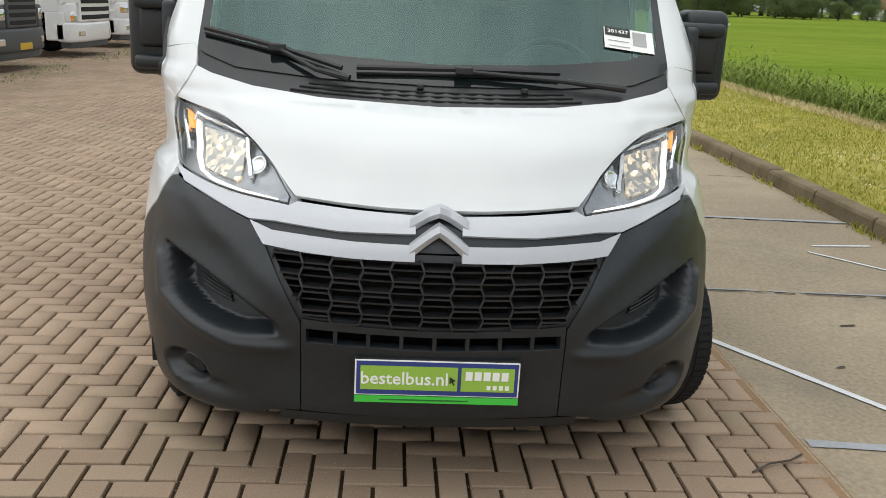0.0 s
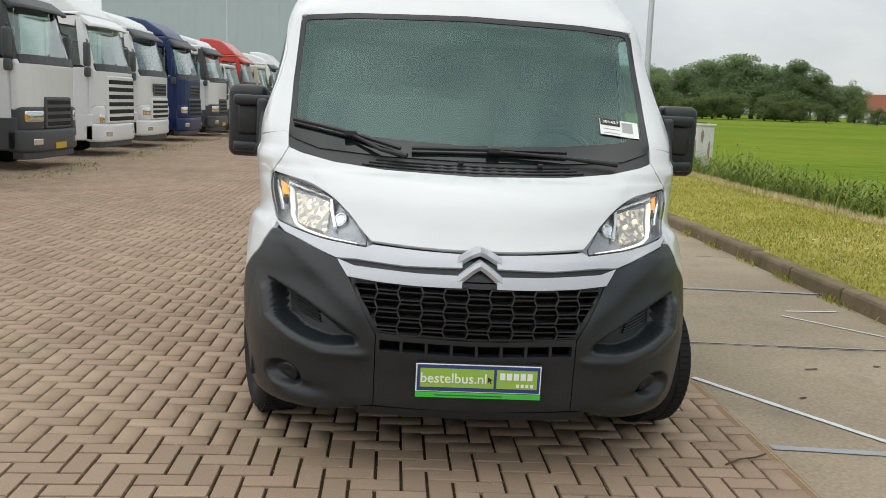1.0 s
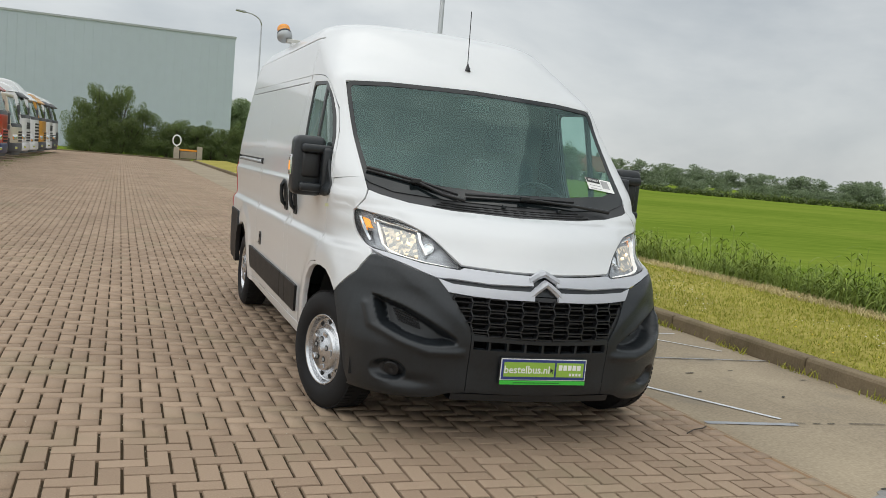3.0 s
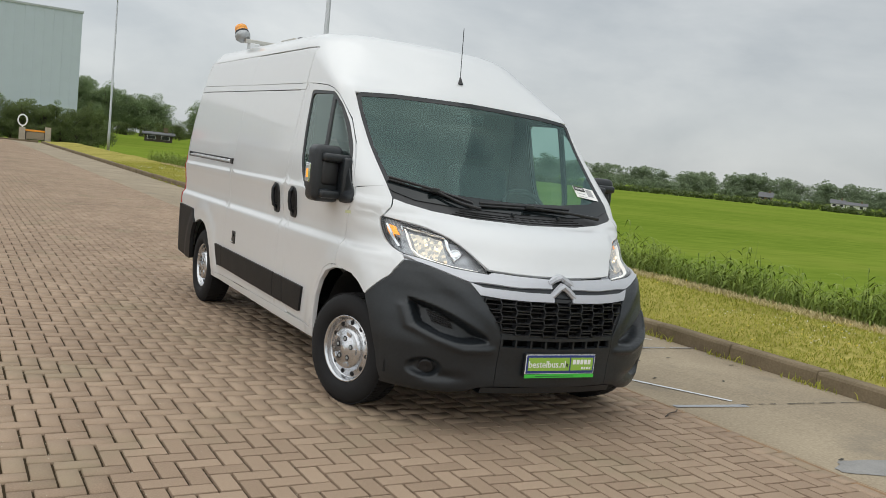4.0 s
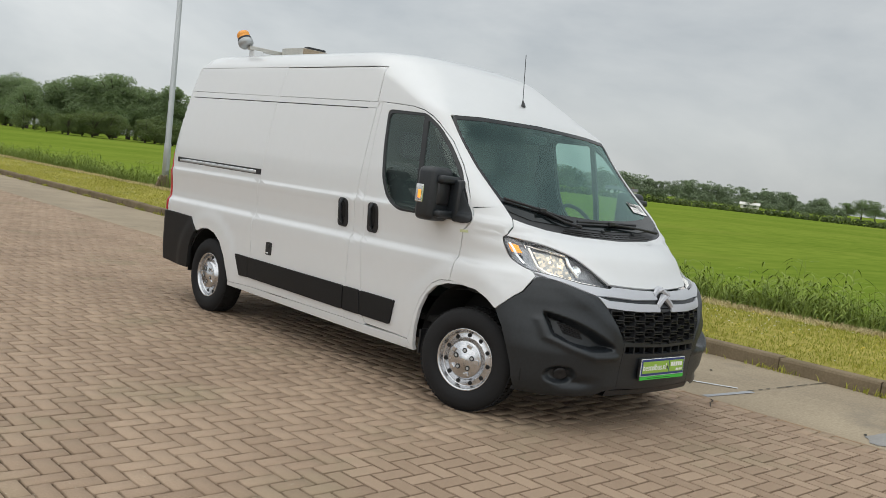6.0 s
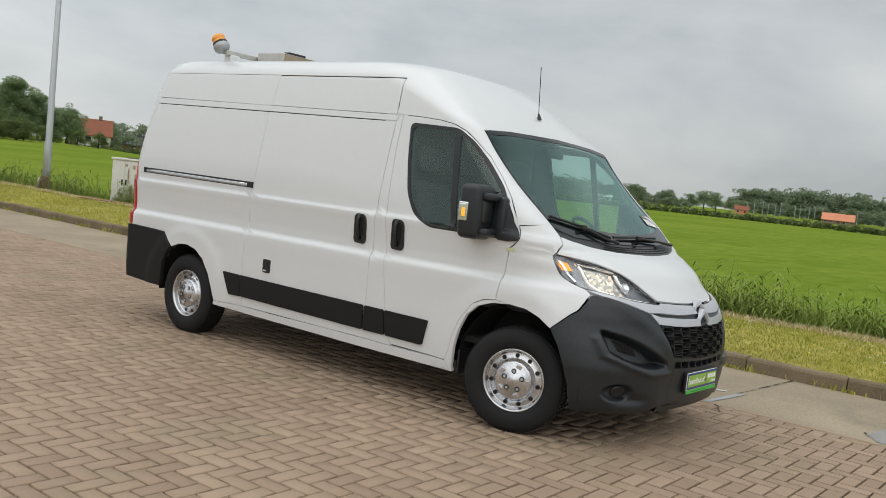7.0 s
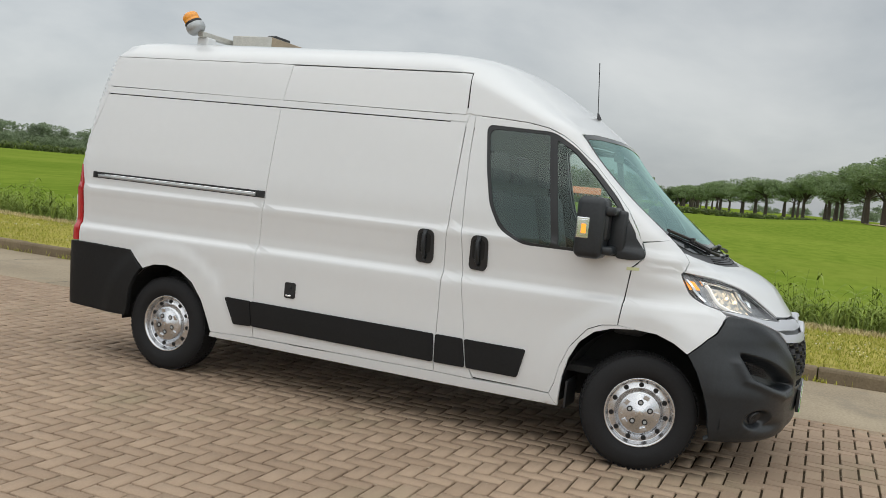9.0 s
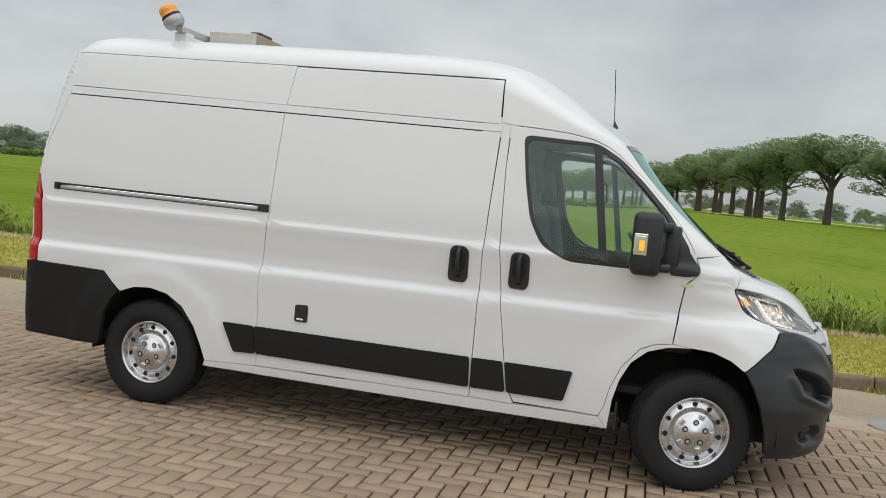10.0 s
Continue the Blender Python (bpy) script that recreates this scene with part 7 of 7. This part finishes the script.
def polar(eye, az, d):
    return (eye[0] + d * math.sin(radians(az)), eye[1] + d * math.cos(radians(az)))


rnd = random.Random(21)
EA, EB, EC, ED = (-0.3, -3.3), (-3.7, -3.9), (-5.8, -2.1), (-6.2, 0.8)
row_of_trees([(*polar(EB, 5.6, 225), 12.6), (*polar(EB, 8.3, 220), 11.8), (*polar(EB, 11.6, 220), 9.2)], 20, rnd, wide=1.15, jitter=2.5)
row_of_trees([(*polar(EB, 6, 200), 4.0), (*polar(EB, 17, 200), 4.2)], 24, rnd, "shrub", 1.3)
row_of_trees([(*polar(EB, 13.9, 225), 8.6), (*polar(EB, 14.8, 220), 10.6), (*polar(EB, 17.5, 215), 11.0)], 14, rnd, wide=1.15, jitter=2.5)
row_of_trees([(*polar(EA, 16.0, 190), 9.0), (*polar(EA, 19.0, 190), 11.0), (*polar(EA, 21.5, 185), 12.4), (*polar(EA, 24.0, 190), 10.0), (*polar(EA, 26.2, 192), 8.0), (*polar(EA, 27.5, 195), 5.0)], 34, rnd, wide=1.3, mix="poplar")
row_of_trees([(*polar(EA, 15.0, 160), 4.5), (*polar(EA, 22.0, 160), 5.5), (*polar(EA, 27.5, 165), 3.5)], 16, rnd, "shrub", 1.3)
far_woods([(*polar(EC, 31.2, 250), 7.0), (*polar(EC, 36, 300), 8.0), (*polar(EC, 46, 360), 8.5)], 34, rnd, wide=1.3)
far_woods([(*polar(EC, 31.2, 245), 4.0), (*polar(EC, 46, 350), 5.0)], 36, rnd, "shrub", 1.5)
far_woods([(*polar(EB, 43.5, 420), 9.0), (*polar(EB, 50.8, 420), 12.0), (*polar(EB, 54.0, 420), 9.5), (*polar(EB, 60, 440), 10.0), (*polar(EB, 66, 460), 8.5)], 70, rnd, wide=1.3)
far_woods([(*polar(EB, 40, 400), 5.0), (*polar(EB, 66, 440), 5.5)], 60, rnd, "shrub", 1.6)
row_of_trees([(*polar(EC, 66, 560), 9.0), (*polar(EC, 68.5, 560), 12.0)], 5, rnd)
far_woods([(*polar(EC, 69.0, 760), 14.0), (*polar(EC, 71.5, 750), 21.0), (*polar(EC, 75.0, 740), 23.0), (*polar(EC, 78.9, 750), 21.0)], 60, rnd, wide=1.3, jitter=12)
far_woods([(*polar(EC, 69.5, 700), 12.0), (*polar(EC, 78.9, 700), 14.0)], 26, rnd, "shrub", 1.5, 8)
row_of_trees([(*polar(EC, 79.2, 600), 12.0), (*polar(EC, 82.5, 620), 13.0)], 9, rnd)
row_of_trees([(100.0, -36.0, 12.2), (144.8, -15.7, 12.5), (225.6, -6.8, 11.8), (270.0, 4.0, 11.6)], 18, rnd, "avenue", 1.7, 2.0)
row_of_trees([(270.0, 4.0, 11.6), (388.7, 40.9, 11.6), (626.0, 98.0, 11.6)], 34, rnd, "avenue", 1.7, 3.0)
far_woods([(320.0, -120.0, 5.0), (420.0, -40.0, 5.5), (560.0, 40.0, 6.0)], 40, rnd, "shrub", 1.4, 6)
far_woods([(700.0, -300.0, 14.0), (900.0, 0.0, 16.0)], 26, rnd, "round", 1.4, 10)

# bush and hedge in front of the warehouse
for x, y, h, w in ((-4.0, 77.4, 7.3, 0.60), (-2.2, 78.0, 7.5, 0.58), (-5.2, 78.0, 5.8, 0.66), (-0.4, 77.6, 5.2, 0.75), (-1.3, 76.6, 4.2, 1.0), (-3.2, 76.3, 4.0, 1.0), (-4.8, 76.4, 3.4, 1.0)):
    plant("shrub", x, y, h, rnd, w, -0.1)
for k in range(9):
    x = 1.6 + k * 0.85
    plant("shrub", x, 77.2 + rnd.uniform(-0.6, 0.6), 4.3 - 0.04 * k + rnd.uniform(-0.3, 0.3), rnd, 0.9, -0.15)
for k in range(12):
    plant("shrub", -5.6 + k * 1.2, 75.6 + rnd.uniform(-0.3, 0.3), rnd.uniform(1.9, 2.4), rnd, 1.2, -0.25)


# low dark hedge at the far side of the field
def hedge_line(points, seed, h):
    cl = []
    rr = random.Random(seed)
    for a, b in zip(points, points[1:]):
        n = int(math.hypot(b[0] - a[0], b[1] - a[1]) / 0.55)
        for i in range(n):
            f = i / n
            cl.append((a[0] + (b[0] - a[0]) * f + rr.uniform(-0.5, 0.5), a[1] + (b[1] - a[1]) * f + rr.uniform(-0.5, 0.5), -0.42 + h * rr.uniform(0.2, 0.55), h * rr.uniform(0.45, 0.6)))
    return cl


for seed, pts, h in ((31, [polar(EC, 24, 190), polar(EC, 31, 195), polar(EC, 45, 205), polar(EC, 60, 205), polar(EC, 75, 200), polar(EC, 90, 190)], 1.5), (32, [polar(ED, 90, 168), polar(ED, 94.5, 150)], 1.3), (33, [polar(ED, 96.5, 118), polar(ED, 98.4, 112)], 1.0)):
    cl = hedge_line(pts, seed, h)
    ob = crown("far_hedge", 40 * len(cl) if len(cl) < 300 else 24000, cl, 0.26, M_LEAF2, None, seed)
    tagged(ob, "low dark green hedge along the far ditch", "hedge", kind="stuff")
strip = [polar(ED, 95, 128), polar(ED, 104, 95), polar(ED, 108, 130), polar(ED, 100, 210), polar(ED, 93, 260), polar(ED, 92, 175)]
bm = bmesh.new()
bm.faces.new([bm.verts.new((x, y, field_height(x, y) + 0.06)) for x, y in strip])
tagged(obj("field_strip", bm, M_STRAW), "strip of dry yellow grass beside the road", "grass", kind="structure")

# ---- buildings ----
def build_house(x, y, w, d, h, rise, turn, wall, roof, label, z=None):
    z = field_height(x, y) if z is None else z
    ho = empty("house", pose(x, y, z, 0, 0, turn))
    tagged(ho, label, "house", "houses beyond the fields")
    bm = bmesh.new()
    v = [bm.verts.new(q) for q in ((-w / 2, -d / 2, 0), (w / 2, -d / 2, 0), (w / 2, d / 2, 0), (-w / 2, d / 2, 0), (-w / 2, -d / 2, h), (w / 2, -d / 2, h), (w / 2, d / 2, h), (-w / 2, d / 2, h), (-w / 2, 0, h + rise - 0.1), (w / 2, 0, h + rise - 0.1))]
    for f in ((0, 1, 5, 4), (2, 3, 7, 6), (1, 2, 6, 9, 5), (3, 0, 4, 8, 7)):
        bm.faces.new([v[i] for i in f])
    part("wall", bm, wall, ho)
    bm = bmesh.new()
    o = 0.4
    for s in (-1, 1):
        a = [(-w / 2 - o, s * (d / 2 + o), h - rise * o / (d / 2)), (w / 2 + o, s * (d / 2 + o), h - rise * o / (d / 2)), (w / 2 + o, 0, h + rise), (-w / 2 - o, 0, h + rise)]
        b = [bm.verts.new(q) for q in a] + [bm.verts.new((q[0], q[1], q[2] + 0.18)) for q in a]
        for f in ((0, 1, 2, 3), (4, 5, 6, 7), (0, 1, 5, 4), (1, 2, 6, 5), (2, 3, 7, 6), (3, 0, 4, 7)):
            bm.faces.new([b[i] for i in f])
    bmesh.ops.recalc_face_normals(bm, faces=bm.faces[:])
    rf = part("roof", bm, roof, ho)
    part("chimney", box(w * 0.25 - 0.35, w * 0.25 + 0.35, -0.3, 0.3, h + rise - 0.6, h + rise + 0.9), M_KERB, rf)
    for k in range(max(2, int(w / 3))):
        wx = -w / 2 + w * (k + 0.5) / max(2, int(w / 3))
        for s in (-1, 1):
            wi = part("window", box(wx - 0.6, wx + 0.6, s * d / 2 - 0.05, s * d / 2 + 0.05, h * 0.35, h * 0.8), M_BLACK2, ho)
            part("window_frame", box(wx - 0.66, wx + 0.66, s * d / 2 - 0.03, s * d / 2 + 0.03, h * 0.33, h * 0.82), M_LABEL, wi)
    for s in (-1, 1):
        part("gable_window", box(s * w / 2 - 0.05, s * w / 2 + 0.05, -0.6, 0.6, h * 0.9, h * 0.9 + 1.0), M_BLACK2, ho)
    return ho


M_TILE = surface("red_roof_tiles", (0.25, 0.085, 0.045), 0.8, vary=0.2, scale=0.8, fine=6)
M_TILE2 = surface("grey_roof_tiles", (0.13, 0.13, 0.14), 0.8, vary=0.2, scale=0.8, fine=6)
M_WALL = surface("white_render", (0.72, 0.70, 0.66), 0.85, vary=0.05, scale=0.5, fine=4)
M_WALL2 = surface("brown_brick_wall", (0.24, 0.15, 0.10), 0.9, vary=0.15, scale=0.5, fine=6)
M_SALMON = surface("orange_sheeting", (0.62, 0.24, 0.13), 0.7, vary=0.1, scale=0.3, fine=2)
for (az, d, w, dd, h, rise, turn, wall, roof, lab, eye) in (
        (29.9, 212, 9.0, 7.0, 2.6, 3.2, 62, M_WALL, M_TILE, "white farmhouse with a red tiled roof among trees", EC),
        (32.0, 262, 8.0, 7.0, 2.0, 2.4, 20, M_WALL2, M_TILE2, "low brick house with a grey roof among trees", EC),
        (49.0, 385, 5.0, 4.5, 1.6, 1.6, -40, M_WALL2, M_TILE2, "distant brick house between trees", EB),
        (53.0, 380, 5.0, 4.0, 1.9, 1.2, -45, M_WALL, M_TILE2, "distant white house between trees", EB),
        (54.0, 375, 7.0, 4.0, 1.7, 0.9, -45, M_WALL, M_TILE2, "distant low white house at the field edge", EB),
        (61.3, 420, 8.0, 4.0, 1.6, 0.9, -60, M_WALL, M_WALL, "distant white barn at the field edge", EB),
        (70.0, 520, 7.0, 6.0, 2.4, 2.0, -70, M_SALMON, M_TILE, "small distant orange house", EC),
        (75.4, 500, 15.0, 8.0, 2.2, 3.2, -75, M_WALL2, M_SALMON, "long distant shed with an orange roof", EC)):
    x, y = polar(eye, az, d)
    build_house(x, y, w, dd, h, rise, -az, wall, roof, lab)
shx, shy = polar(EB, 11.7, 150)
build_house(shx, shy, 4.2, 2.6, 1.1, 0.25, -12, M_BARK, M_TILE2, "dark open field shed under the trees")
for k, az in enumerate((70.3, 70.7, 71.2, 71.5, 71.9, 72.2, 73.0, 73.3, 73.8, 74.1, 76.4, 77.9)):
    x, y = polar(EC, az, 560)
    p = obj("rail_mast", tube([(x, y, -0.5), (x, y, 7.6 + (k % 3) * 0.5)], 0.16, 6), M_GALV)
    tagged(p, "distant grey overhead-line mast", "mast", "masts along the railway")

# warehouse behind the yard
wh = empty("warehouse", pose(0, 110, 0))
tagged(wh, "large windowless grey steel-clad warehouse", "warehouse")
part("wall", box(-36, 10.5, 0, 60, -0.4, 14.55), M_CLAD, wh)
part("roof_edge", box(-36.1, 10.6, -0.15, 60.1, 14.5, 14.75), M_GALV, wh)
for k in range(46):
    x = -35.95 + k * 1.01
    part("cladding_panel", box(x, x + 1.004, -0.06, 0.0, -0.3, 14.5, 0.006, 1), M_CLAD, wh)

# boundary by the bush: two stone posts, ring sign, low orange barrier
for x, h in ((2.25, 1.0), (4.1, 1.15)):
    st = obj("stone_post", box(x - 0.22, x + 0.22, 73.4, 73.8, 0, h, 0.05, 2), surface("pale_stone", (0.42, 0.36, 0.28), 0.9, vary=0.2) if x < 3 else bpy.data.materials["pale_stone"])
    tagged(st, "squat pale stone post before the hedge", "post", "posts at the yard end")
ring_sign = empty("ring_sign", pose(2.25, 73.6, 1.0))
tagged(ring_sign, "round white ring sign standing on a stone post", "sign")
bm = tube([(0.32 * math.cos(a), 0, 0.55 + 0.42 * math.sin(a)) for a in np.linspace(0, 2 * math.pi, 25)], 0.06, 6)
part("ring", bm, M_LABEL, ring_sign)
part("stem", tube([(0, 0, 0), (0, 0, 0.14)], 0.05, 6), M_LABEL, ring_sign)
bar_t = empty("barrier", pose(3.2, 73.5, 0))
tagged(bar_t, "low wooden barrier with an orange rail", "barrier")
part("rail", box(-0.75, 0.75, -0.05, 0.05, 0.72, 0.86, 0.01), M_ORANGE, bar_t)
part("board", box(-0.72, 0.72, 0.0, 0.05, 0.12, 0.70, 0.01), M_CONC, bar_t)
for s in (-1, 1):
    part("leg", box(s * 0.70 - 0.05, s * 0.70 + 0.05, -0.05, 0.05, 0, 0.8, 0.01), M_BARK, bar_t)

# ---- brick paving in herringbone ----
CELL = 0.1055
BX, BY = -0.065, 0.239


def brick_mesh(w, l, name):
    g, c, h = 0.0058, 0.0028, 0.016
    x0, x1, y0, y1 = g, w - g, g, l - g
    v = [(x0, y0, -h), (x1, y0, -h), (x1, y1, -h), (x0, y1, -h), (x0 + 0.0012, y0 + 0.0012, -c), (x1 - 0.0012, y0 + 0.0012, -c), (x1 - 0.0012, y1 - 0.0012, -c), (x0 + 0.0012, y1 - 0.0012, -c),
         (x0 + c, y0 + c, 0), (x1 - c, y0 + c, 0), (x1 - c, y1 - c, 0), (x0 + c, y1 - c, 0)]
    f = [(0, 1, 5, 4), (1, 2, 6, 5), (2, 3, 7, 6), (3, 0, 4, 7), (4, 5, 9, 8), (5, 6, 10, 9), (6, 7, 11, 10), (7, 4, 8, 11), (8, 9, 10, 11)]
    return np.array(v), f


paving = [o for o in bpy.data.objects if o.name == "pavement"][0]
flat_v, bf = brick_mesh(2 * CELL, CELL, "flat")
tall_v, _ = brick_mesh(CELL, 2 * CELL, "tall")
meshes = []
for vv in (flat_v, tall_v):
    me = bpy.data.meshes.new("brick")
    me.from_pydata(vv.tolist(), [], bf)
    me.materials.append(M_BRICK)
    meshes.append(me)
r = np.random.RandomState(3)
sets = ([], [])
near = []
i0, i1 = int((-13.0 - BX) / CELL), int((CONC_X - 0.01 - BX) / CELL)
j0, j1 = int((-8.0 - BY) / CELL), int((BACK_Y - 0.6 - BY) / CELL)
for i in range(i0, i1 + 1):
    for j in range(j0, j1):
        k = (i + j) % 4
        if k not in (0, 2):
            continue
        x, y = BX + (i if k == 2 else i - 0) * CELL, BY + j * CELL
        kind = 1 if k == 0 else 0
        w = 2 * CELL if kind == 0 else CELL
        if x > CONC_X - 0.03:
            continue
        if -2.55 < x < 1.20 and -1.35 < y < 0.35:
            near.append((x, y, kind))
        else:
            sets[kind].append((x, y))
for x, y, kind in near:
    o = new("brick", meshes[kind])
    o.parent = paving
    o.location = (x, y, yard(x + 0.05) + r.uniform(-0.002, 0.001))
    o.rotation_euler = (r.uniform(-0.006, 0.006), r.uniform(-0.006, 0.006) + (FALL if x > -0.9 else 0), r.uniform(-0.006, 0.006))
for kind, vv in ((0, flat_v), (1, tall_v)):
    pts = np.array(sets[kind])
    n = len(pts)
    z = np.where(pts[:, 0] > -0.9, -FALL * (pts[:, 0] + 0.95), 0.0) + r.uniform(-0.002, 0.001, n)
    base = np.stack([pts[:, 0], pts[:, 1], z], 1)
    all_v = (base[:, None, :] + vv[None, :, :])
    tilt = r.uniform(-0.005, 0.005, (n, 2))
    all_v[:, :, 2] += vv[None, :, 0] * tilt[:, :1] + vv[None, :, 1] * tilt[:, 1:]
    wob = r.normal(0, 0.0009, (n, 4, 2))
    all_v[:, :, :2] += np.concatenate([wob, wob, wob], 1)
    all_v[:, :, 0] = np.minimum(all_v[:, :, 0], CONC_X - 0.004)
    ff = (np.arange(n)[:, None, None] * 12 + np.array(bf)[None, :, :]).reshape(-1, 4)
    me = bpy.data.meshes.new("brick_field")
    me.vertices.add(n * 12)
    me.vertices.foreach_set("co", all_v.reshape(-1))
    me.loops.add(len(ff) * 4)
    me.loops.foreach_set("vertex_index", ff.reshape(-1).astype(np.int32))
    me.polygons.add(len(ff))
    me.polygons.foreach_set("loop_start", (np.arange(len(ff)) * 4).astype(np.int32))
    me.update(calc_edges=True)
    me.materials.append(M_BRICKS)
    ob = new("brick_field", me)
    ob.parent = paving
    tagged(ob, kind="stuff")

# pale grit and crumbs caught in the joints
def grit_place(rr, n):
    x, y = rr.uniform(-6.5, CONC_X - 0.02, n), rr.uniform(-3.2, 7.0, n)
    on = rr.uniform(0, 1, n) < 0.75
    x = np.where(on & (rr.uniform(0, 1, n) < 0.5), BX + np.round((x - BX) / CELL) * CELL + rr.normal(0, 0.004, n), x)
    y = np.where(on & (x % 0.01 < 0.005), BY + np.round((y - BY) / CELL) * CELL + rr.normal(0, 0.004, n), y)
    z = np.where(x > -0.9, -FALL * (x + 0.9), 0.0)
    return np.stack([x, y, z - 0.001], 1)


rr = np.random.RandomState(40)
gp = grit_place(rr, 7000)
gs = rr.uniform(0.0015, 0.0042, 7000)
gv = (gp[:, None, :] + gs[:, None, None] * np.array([(1, 0, 0), (0, 1, 0), (-1, 0, 0), (0, -1, 0), (0, 0, 0.8)])[None]).reshape(-1, 3)
gk = np.arange(7000) * 5
gf = [f for k in gk for f in ((k, k + 1, k + 4), (k + 1, k + 2, k + 4), (k + 2, k + 3, k + 4), (k + 3, k, k + 4))]
M_GRIT = surface("pale_grit", (0.42, 0.36, 0.26), 0.9, vary=0.3, scale=3, fine=40, pieces=0.6, island=True, tint=(0.60, 0.54, 0.42))
tagged(data_obj("grit", gv.tolist(), gf, M_GRIT), "pale grit and crumbs lying in the brick joints", "grit", kind="stuff")
